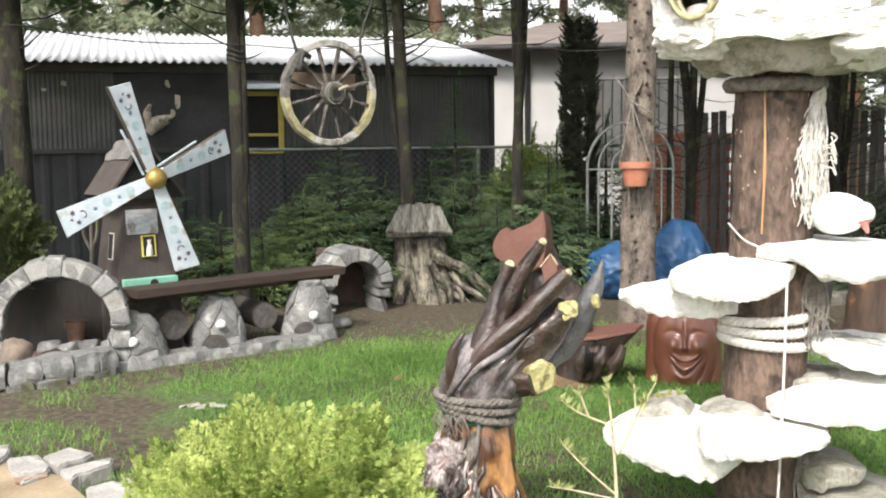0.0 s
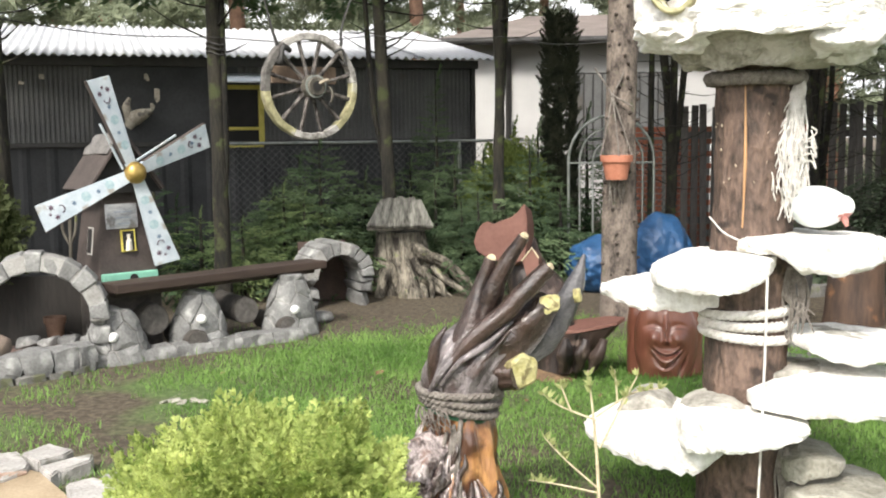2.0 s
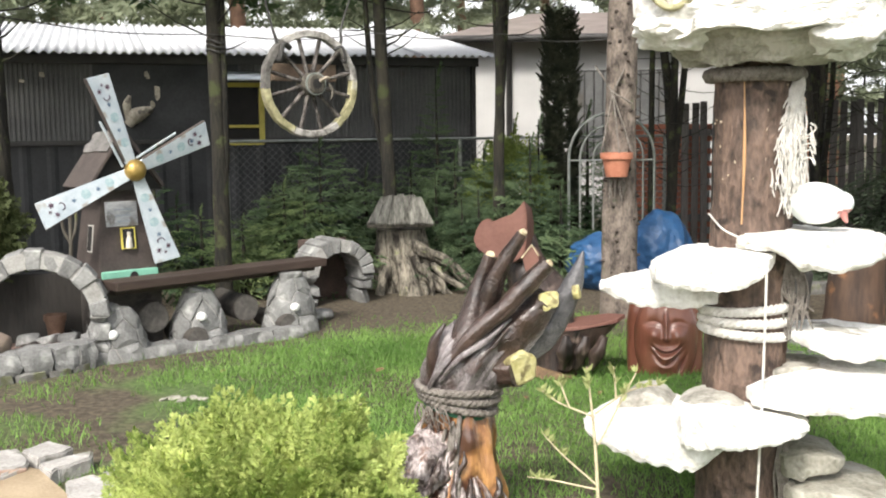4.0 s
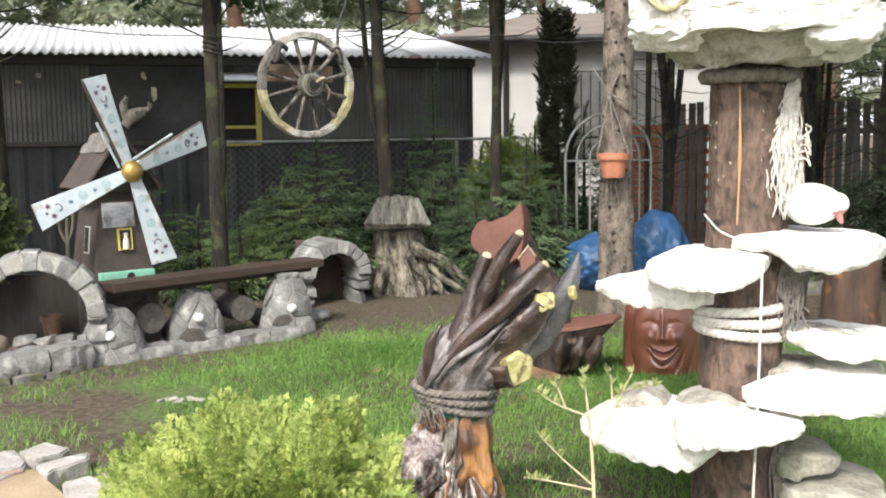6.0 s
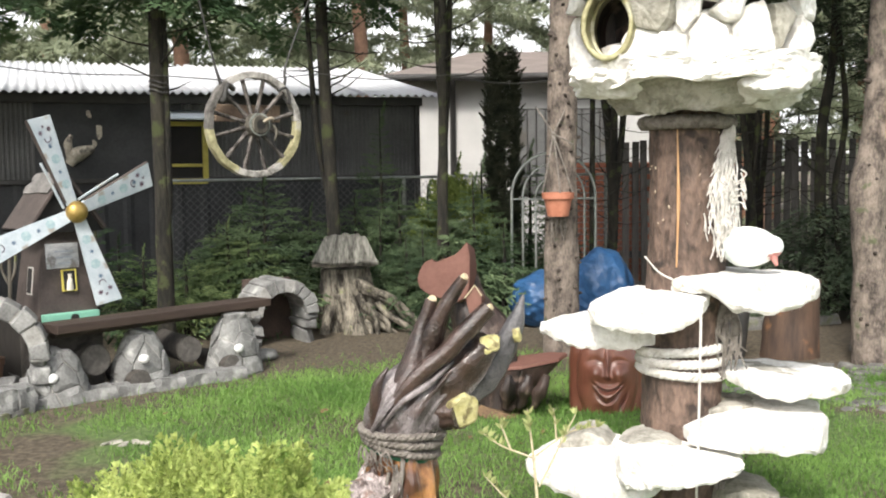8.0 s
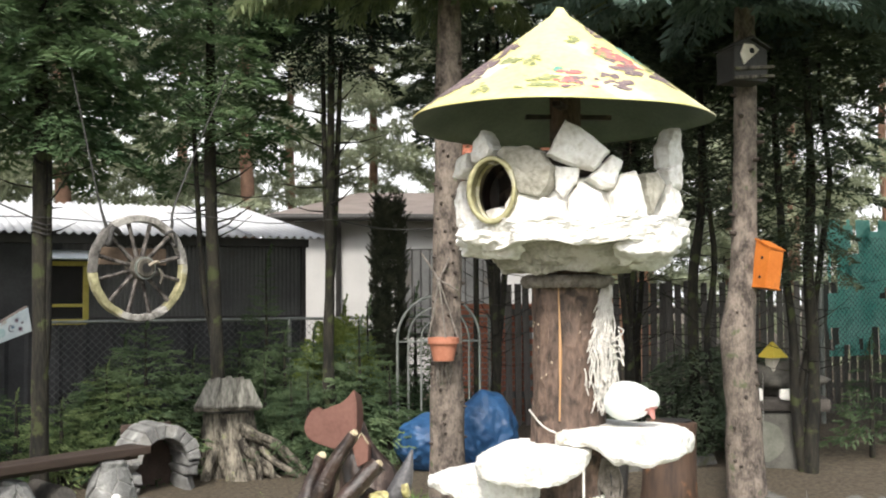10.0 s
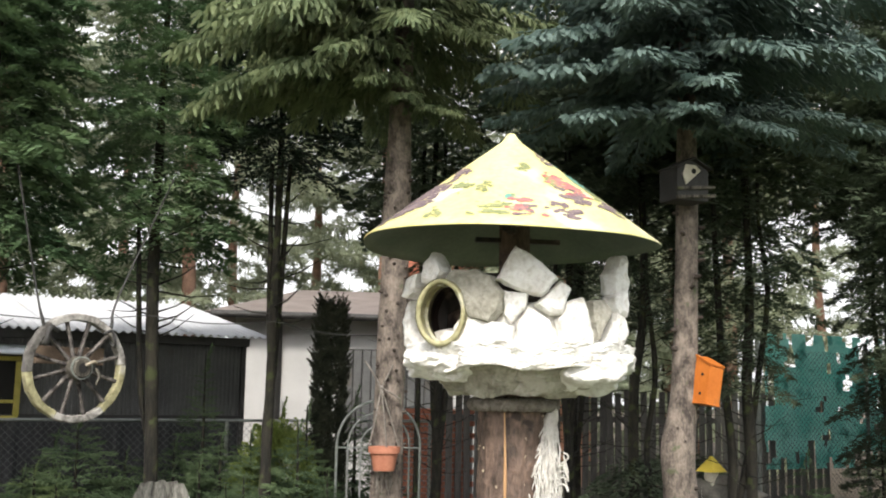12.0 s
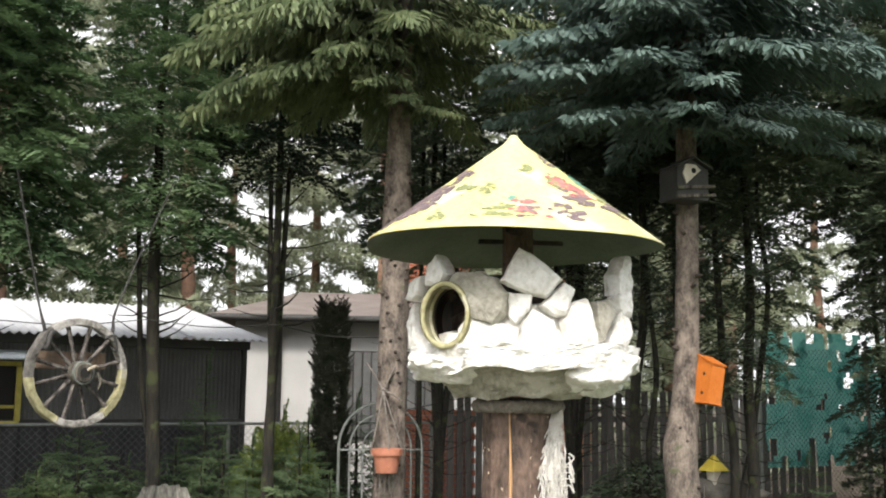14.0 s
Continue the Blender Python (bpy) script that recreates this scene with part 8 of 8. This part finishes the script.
        part("bark_slab", sawn([on_roof(x, v, lift) for x, v in edge], [on_roof(x, v, lift + 0.02 + 0.008 * (k % 2)) for k, (x, v) in enumerate(edge)], 0.005), slab_mat, roof, smooth=False)


build_stump()


# ---------------------------------------------------------------- things on and round the trees
def build_hanging_pot():
    p = flower_pot(1.48, 8.26, 1.135, 0.117, 0.185, "terracotta pot hung on strings against a spruce trunk")
    knot = (-0.02, 0.09, 0.645)
    for i, (a, b) in enumerate((((-0.118, 0.02, 0.18), knot), ((0.118, 0.02, 0.18), knot), (knot, (-0.15, 0.14, 0.86)), (knot, (0.1, 0.14, 0.87)), (knot, (0.135, 0.08, 0.56)), ((0.0, -0.1, 0.18), knot))):
        m = [(a[k] + b[k]) / 2 - (0.02 if k == 1 else 0) for k in range(3)]
        part("string", limb([a, m, b], [0.007] * 3, 6, 0.1, i), ROPE, p, "pale string")
    part("string_knot", boulder(0.04, 0.035, 0.04, 2, 0.3, 2), ROPE, p).location = knot
    rnd = random.Random(4)
    bm = bmesh.new()
    for i in range(9):
        x = rnd.uniform(-0.05, 0.06)
        limb([(x, 0.03, 0.0), (x + rnd.uniform(-0.02, 0.02), 0.03, -0.08), (x + rnd.uniform(-0.03, 0.03), 0.04, -rnd.uniform(0.12, 0.24))], [0.007, 0.006, 0.002], 5, 0.2, bm=bm)
    part("fringe", bm, ROPE, p, "grey rope fringe below the pot")


def bird_box(x, y, z, rz, w, d, h, material, label, face=None):
    b = thing("bird_box", label, "bird box", x, y, z, rz)
    bm = bmesh.new()
    pf = [(-w / 2, 0), (w / 2, 0), (w / 2, h * 0.78), (0, h), (-w / 2, h * 0.78)]
    f = [bm.verts.new((px, -d / 2, pz)) for px, pz in pf]
    k = [bm.verts.new((px, d / 2, pz)) for px, pz in pf]
    bm.faces.new(f)
    bm.faces.new(k[::-1])
    for i in range(5):
        bm.faces.new((f[i], k[i], k[(i + 1) % 5], f[(i + 1) % 5]))
    bmesh.ops.bevel(bm, geom=list(bm.edges), offset=0.005, segments=2, affect="EDGES")
    part("body", bm, material, b, smooth=False)
    for s in (-1, 1):
        sl = math.degrees(math.atan2(h * 0.22, w / 2))
        part("roof_board", box(math.hypot(w / 2, h * 0.22) + 0.03, d + 0.05, 0.012, pose(s * w / 4, -0.01, h * 0.89 + 0.012, 0, s * sl, 0), 0.003), material, b, smooth=False)
    for z0 in ((h * 0.62, h * 0.2) if face is None else ()):
        part("hole", tube([(-w * 0.05, -d / 2 + 0.002, z0), (-w * 0.05, -d / 2 - 0.003, z0)], 0.014, 12), NEARBLACK, b)
    return b


def build_tree_boxes():
    b = thing("bird_box", "bright orange wooden bird box with sloping roof on the trunk", "bird box", 3.93, 7.6, 1.69)
    b.matrix_world = pose(3.9, 7.6, 1.7, 0, 9, 0) @ pose(0, 0, 0, 0, 0, 18)
    w, dp = 0.075, 0.08
    body = [(-w, -dp, 0), (w, -dp, 0), (w, dp, 0), (-w, dp, 0)]
    roofs = [(-w, -dp, 0.29), (w, -dp, 0.29), (w, dp, 0.36), (-w, dp, 0.36)]
    part("body", sawn(body, roofs, 0.004), ORANGEPAINT, b, smooth=False)
    part("roof_board", sawn([(x * 1.12, y * 1.1, z + 0.004) for x, y, z in roofs], [(x * 1.12, y * 1.1, z + 0.016) for x, y, z in roofs], 0.003), ORANGEPAINT, b, "sloping roof board", smooth=False)
    for z in (0.22, 0.07):
        part("hole", tube([(-w + 0.002, -0.01, z), (-w - 0.004, -0.01, z)], 0.013, 12), NEARBLACK, b)
    part("floor_board", box(0.16, 0.17, 0.014, pose(0, 0, -0.004), 0.003), ORANGEPAINT, b, smooth=False)
    d = bird_box(3.72, 7.55, 3.28, 10, 0.3, 0.24, 0.32, DARKTRIM, "dark wooden bird box with a white front on the trunk", "white")
    bm = bmesh.new()
    pf = [(-0.07, -0.06), (0.07, 0.06), (0.02, 0.1), (-0.07, 0.1), (-0.1, 0.02)]
    f = [bm.verts.new((x, -0.13, z + 0.18)) for x, z in pf]
    k = [bm.verts.new((x, -0.118, z + 0.18)) for x, z in pf]
    bm.faces.new(f)
    bm.faces.new(k[::-1])
    for i in range(5):
        bm.faces.new((f[i], k[i], k[(i + 1) % 5], f[(i + 1) % 5]))
    part("front_plate", bm, CREAM, d, "white front plate", smooth=False)
    part("hole", tube([(0, -0.131, 0.23), (0, -0.135, 0.23)], 0.022, 14), NEARBLACK, d)
    for z in (0.03, 0.1):
        part("perch_board", box(0.36, 0.03, 0.025, pose(0.02, -0.13, z, 0, -6), 0.004), GREYWOOD, d, "grey batten", smooth=False)


def build_right_corner():
    # rusty log planter, dark pot, stone plinth with boulder and a yellow roofed lantern
    p = thing("log_planter", "rust stained brown log planter beside the path", "planter", 3.33, 8.2, -0.02)
    part("log", limb([(0, 0, 0), (0.01, 0, 0.35), (0.03, 0, 0.64)], [0.235, 0.21, 0.2], 30, 0.06, 2, steps=8, groove=0.05), mat("rust stained wood", (0.03, 0.02, 0.015), (0.11, 0.065, 0.042), 5, 0.8, 0.6, 30, (1, 1, 0.2), wear=(0.24, 0.12, 0.055), wear_at=0.63), p)
    part("hollow", tube([(0.03, 0, 0.637), (0.03, 0, 0.646)], 0.16, 20, 0.06), NEARBLACK, p)
    q = thing("dark_pot", "black plastic tub on the soil", "tub", 2.82, 8.3, -0.02)
    part("tub", tube([(0, 0, 0), (0, 0, 0.38), (0, 0, 0.4)], [0.17, 0.21, 0.2], 24, 0.02), DARKTRIM, q)
    b = thing("stone_plinth", "squared grey stone block plinth", "plinth", 5.0, 9.6, -0.02, -22)
    # block colour lowered to carry the shade of this corner
    part("block", box(0.62, 0.5, 0.55, pose(0, 0, 0.27), 0.02), mat("shade-darkened stone", (0.07, 0.07, 0.06), (0.16, 0.155, 0.135), 6, 0.9, 0.6), b, smooth=False)
    part("medallion", tube([(-0.14, -0.25, 0.27), (-0.14, -0.262, 0.27)], 0.19, 26, 0.05), mat("pale green grey stone", (0.12, 0.125, 0.1), (0.2, 0.2, 0.17), 7, 0.9, 0.5), b, "round pale disc")
    part("slab", box(0.85, 0.6, 0.12, pose(0.05, 0, 0.62), 0.03), LOGEND, b, "dark capping slab", smooth=False)
    for i in range(2):
        part("white_stone", hull(0.2, 0.1, 0.12, 30 + i, 18, 0.006), LIMESTONE, b, "white stone", smooth=False).location = (-0.24 + i * 0.34, -0.3, 0.72)
    st = part("boulder", boulder(0.75, 0.5, 0.36, 8, 0.5), mat("dark craggy stone", (0.05, 0.048, 0.042), (0.15, 0.14, 0.12), 8, 0.9, 0.8))
    st.matrix_world = pose(5.1, 9.62, 0.82, 0, 0, -15)
    tagged(st, "dark craggy boulder on the stone plinth", "boulder")
    l = thing("lantern", "small garden lantern with yellow pyramid roof", "lantern", 4.95, 9.55, 0.9, 20)
    part("body", box(0.1, 0.1, 0.14, pose(0, 0, 0.07), 0.01), CREAM, l, smooth=False)
    bm = bmesh.new()
    bmesh.ops.create_cone(bm, cap_ends=True, segments=4, radius1=0.15, radius2=0.01, depth=0.15, matrix=pose(0, 0, 0.215, 0, 0, 45))
    part("roof", bm, mat("yellow lantern paint", (0.65, 0.5, 0.05), (0.75, 0.6, 0.1), 10, 0.5, 0.1), l, "yellow pyramid roof", smooth=False)
    k = thing("path_edging", "grey stone edging along the garden path", "edging")
    rnd = random.Random(6)
    for i, (x0, y0, x1, y1) in enumerate(((3.95, 8.3, 3.95, 7.3), (3.95, 7.3, 5.2, 6.9), (3.0, 9.5, 4.4, 9.75))):
        n = 5
        for j in range(n):
            u = (j + 0.5) / n
            s = part("stone", block(0.29, 0.13, 0.13, 200 + i * 9 + j), EDGESTONE, k, smooth=False)
            s.matrix_local = pose(x0 + (x1 - x0) * u, y0 + (y1 - y0) * u, 0.03, 0, 0, math.degrees(math.atan2(y1 - y0, x1 - x0)))
    pv = thing("stone_path", "path of flat grey cobbles with grassy joints", "path", 0, 0, 0, 0, "", "structure")
    me = [None] * 6
    for i in range(6):
        me[i] = bpy.data.meshes.new("cobble")
        bm = hull(0.17, 0.13, 0.06, 300 + i, 20, 0.006, flat=0.4)
        bm.to_mesh(me[i])
        bm.free()
        me[i].materials.append(EDGESTONE)
    for i in range(150):
        y = rnd.uniform(6.2, 7.75)
        x = rnd.uniform(2.3, 5.2) if y > 7.2 else rnd.uniform(2.2, 3.6)
        if rnd.random() < 0.85:
            shared("cobble", me[i % 6], pose(x, y, 0.006, 0, 0, rnd.uniform(0, 360)), pv)


def build_bags():
    for i, (x, y, sx, sz, lab) in enumerate(((2.18, 9.9, 0.52, 0.77, "bulging blue plastic sack tied at the top"), (1.66, 10.0, 0.56, 0.56, "slumped blue plastic sheet bundle"))):
        bm = bmesh.new()
        bmesh.ops.create_icosphere(bm, subdivisions=5, radius=0.5)
        for v in bm.verts:
            c = v.co.copy()
            z = c.z + 0.5
            k = 1.1 if z < 0.8 else 1.1 - 1.2 * (z - 0.8)
            f = 1 + 0.16 * noise.noise(c * 4 + Vector((i * 9, 0, 0))) + 0.17 * abs(noise.noise(c * 8)) + 0.09 * abs(noise.noise(c * 19))
            v.co = Vector((c.x * sx * k * f, c.y * sx * 0.9 * k * f, z * sz * (1 + 0.08 * noise.noise(c * 3))))
        ob = part("blue_sack", bm, BLUEBAG)
        ob.matrix_world = pose(x, y, -0.02)
        tagged(ob, lab, "sack")


def build_arch_gate():
    g = thing("metal_arch", "pale grey metal tube garden arch gate", "garden arch", 1.83, 10.5, 0)
    for r in (0.42, 0.31, 0.18):
        pts = [(-r, 0, 0)] + [(r * math.cos(t), 0, 1.22 + r * 1.05 * math.sin(t)) for t in np.linspace(math.pi, 0, 20)] + [(r, 0, 0)]
        part("arch_tube", tube(pts, 0.014 if r > 0.4 else 0.01, 8), IRON, g)
    for z in (0.35, 1.2):
        part("cross_bar", tube([(-0.42, 0, z), (0.42, 0, z)], 0.01, 8), IRON, g)
    part("upright", tube([(0, 0, 0.1), (0, 0, 1.2)], 0.01, 8), IRON, g)


def build_path_corner():
    e = thing("lawn_edging", "pale stone block edging between lawn and sandy path", "edging")
    pts = [(-2.75, 5.0), (-2.1, 4.97), (-1.68, 4.7), (-1.48, 4.42), (-1.3, 4.12), (-1.12, 3.8), (-0.95, 3.4)]
    pavers = [[(-2.35, 4.95), (-2.11, 5.08), (-2.06, 4.9), (-2.05, 4.77), (-2.3, 4.72)], [(-2.035, 4.83), (-1.9, 4.885), (-1.79, 4.72), (-1.77, 4.635), (-1.83, 4.49), (-1.95, 4.66)],
              [(-1.885, 4.87), (-1.8, 5.01), (-1.66, 4.92), (-1.67, 4.83), (-1.755, 4.72)], [(-1.73, 4.655), (-1.545, 4.85), (-1.52, 4.735), (-1.615, 4.585), (-1.628, 4.52)],
              [(-1.53, 4.415), (-1.44, 4.49), (-1.335, 4.43), (-1.275, 4.3), (-1.225, 4.09), (-1.41, 4.1)], [(-1.41, 4.515), (-1.33, 4.59), (-1.225, 4.485), (-1.28, 4.37), (-1.33, 4.45)],
              [(-1.37, 4.06), (-1.2, 4.06), (-1.1, 3.8), (-1.24, 3.74)], [(-1.22, 3.7), (-1.08, 3.76), (-0.98, 3.45), (-1.12, 3.4)]]
    for i, line in enumerate(pavers):
        cx, cy = sum(x for x, y in line) / len(line), sum(y for x, y in line) / len(line)
        bm = sawn([(x - cx, y - cy, 0.055) for x, y in line], [((x - cx) * 1.03, (y - cy) * 1.03, -0.06) for x, y in line], 0.008)
        bmesh.ops.subdivide_edges(bm, edges=list(bm.edges), cuts=2, use_grid_fill=True)
        for v in bm.verts:
            v.co += noise.noise_vector(v.co * 14 + Vector((i * 3, 0, 0))) * 0.007
        part("stone_block", bm, PAVER, e, smooth=False).location = (cx, cy, 0)
    chip = part("stone_chip", hull(0.17, 0.06, 0.025, 432, 18, 0.003, flat=0.3), mat("reddish flat stone", (0.3, 0.2, 0.15), (0.5, 0.37, 0.29), 8, 0.9, 0.4), e, "reddish broken chip", smooth=False)
    chip.matrix_local = pose(-1.83, 4.66 - 0.09, 0.045, 0, 6, 55)
    bm = bmesh.new()
    vs = [bm.verts.new((x, y, 0.032)) for x, y in [(x - 0.04, y - 0.06) for x, y in pts] + [(-0.8, 2.6), (-0.9, 1.0), (-1.1, -2.0), (-3.5, -2.0), (-3.5, 4.9)]]
    bm.faces.new(vs[::-1])
    tagged(part("sand_path", bm, mat("sandy path", (0.24, 0.18, 0.11), (0.42, 0.33, 0.22), 4, 0.95, 0.5, 60)), "pale sandy garden path", "path", "", "structure")


def build_cables():
    posts = [(-6.0, 9.0, 2.62), (-3.3, 8.4, 2.42), (-1.76, 9.22, 2.33), (-0.44, 10.2, 2.42), (0.74, 10.2, 2.4), (1.56, 8.38, 2.2), (3.0, 13.0, 2.75)]
    c = thing("cable", "thin dark cable strung from trunk to trunk", "cable")
    for k, (a, b) in enumerate(zip(posts, posts[1:])):
        m = [(a[i] + b[i]) / 2 for i in range(3)]
        part("span", limb([a, (m[0], m[1], m[2] - 0.05), b], [0.005] * 3, 5, 0), DARKTRIM, c)
    k = thing("tied_wire", "loops of dark wire tied round a thuja trunk", "wire", -1.77, 9.3, 2.2)
    for i in range(3):
        part("loop", tube([(0.075 * math.cos(t), 0.075 * math.sin(t), 0.04 * i + 0.015 * math.sin(2 * t)) for t in np.linspace(0, 2 * math.pi, 20)], 0.008, 5), DARKTRIM, k)


def build_lawn_bits():
    rnd = random.Random(15)
    for i in range(5):
        s = part("flat_stone", hull(0.06 + 0.03 * (i % 3), 0.05, 0.02, 500 + i, 16, 0.003, flat=0.4), GREYLIME, None, smooth=False)
        s.matrix_world = pose(-1.5 + 0.055 * i, 5.97 + 0.04 * (i % 2), 0.006, 0, 0, 40 * i)
        tagged(s, "flat pale stone chip lying in the grass", "stone", "stone chips in the lawn")
    dead = mat("dry brown leaf", (0.12, 0.07, 0.035), (0.26, 0.16, 0.08), 20, 0.8, 0.2)
    me = []
    for k in range(3):
        bm = bmesh.new()
        vs = [bm.verts.new((x, y, 0.012 * abs(y) / 0.02 + rnd.uniform(0, 0.006))) for x, y in ((-0.035, 0), (-0.012, 0.02), (0.02, 0.016), (0.04, 0), (0.018, -0.017), (-0.014, -0.019))]
        bm.faces.new(vs)
        q = bpy.data.meshes.new("fallen_leaf")
        bm.to_mesh(q)
        bm.free()
        q.materials.append(dead)
        me.append(q)
    for i in range(26):
        x, y = rnd.uniform(-2.6, 2.0), rnd.uniform(4.4, 8.9)
        ob = new("fallen_leaf", me[i % 3])
        ob.matrix_world = pose(x, y, ground_height(x, y) + 0.012, rnd.uniform(-15, 15), rnd.uniform(-15, 15), rnd.uniform(0, 360)) @ Matrix.Scale(rnd.uniform(0.5, 1.1), 4)
        tagged(ob, "dry curled brown leaf on the ground", "leaf", "fallen leaves")


def build_seedling():
    s = thing("sapling", "thin bare sapling with opening pale buds", "sapling", 0.565, 3.55, -0.02)
    bm = limb([(0.02, 0, 0), (0.016, 0, 0.294), (0, 0, 0.528), (-0.023, 0, 0.723)], [0.008, 0.0065, 0.005, 0.0025], 8, 0.15)
    tw = [[(0.010, 0.313), (-0.097, 0.411), (-0.172, 0.493)], [(0.000, 0.557), (-0.117, 0.606), (-0.185, 0.655)], [(0.008, 0.469), (0.078, 0.606), (0.133, 0.713)], [(0.012, 0.294), (-0.136, 0.329), (-0.224, 0.343)], [(0.000, 0.567), (0.117, 0.645), (0.214, 0.664)], [(-0.088, 0.596), (-0.113, 0.664), (-0.121, 0.684)], [(0.078, 0.606), (0.074, 0.664), (0.068, 0.723)]]
    for k, line in enumerate(tw):
        limb([(x, -0.03 * (k % 3), z) for x, z in line], [0.004, 0.0032, 0.0018], 6, 0.1, bm=bm)
    part("stem", bm, TWIG, s)
    rnd = random.Random(5)
    for k, line in enumerate(tw + [[(0, 0.528), (-0.016, 0.645), (-0.023, 0.719)]]):
        for q in range(15):
            u = rnd.uniform(0.0, 1.03)
            a, b = line[1], line[2]
            p = Vector((a[0] + (b[0] - a[0]) * u, -0.03 * (k % 3), a[1] + (b[1] - a[1]) * u))
            lf = bmesh.new()
            vs = [lf.verts.new(v) for v in ((0, 0, 0), (0.007, 0.002, 0.012), (0, 0, 0.034), (-0.007, 0.002, 0.012))]
            lf.faces.new(vs)
            part("leaf", lf, BUD, s).matrix_local = Matrix.Translation(p) @ pose(0, 0, 0, rnd.uniform(-50, 50), rnd.uniform(-60, 60), rnd.uniform(0, 360))


build_hanging_pot()
build_tree_boxes()
build_right_corner()
build_bags()
build_arch_gate()
build_path_corner()
build_seedling()
build_cables()
build_lawn_bits()
build_grass()
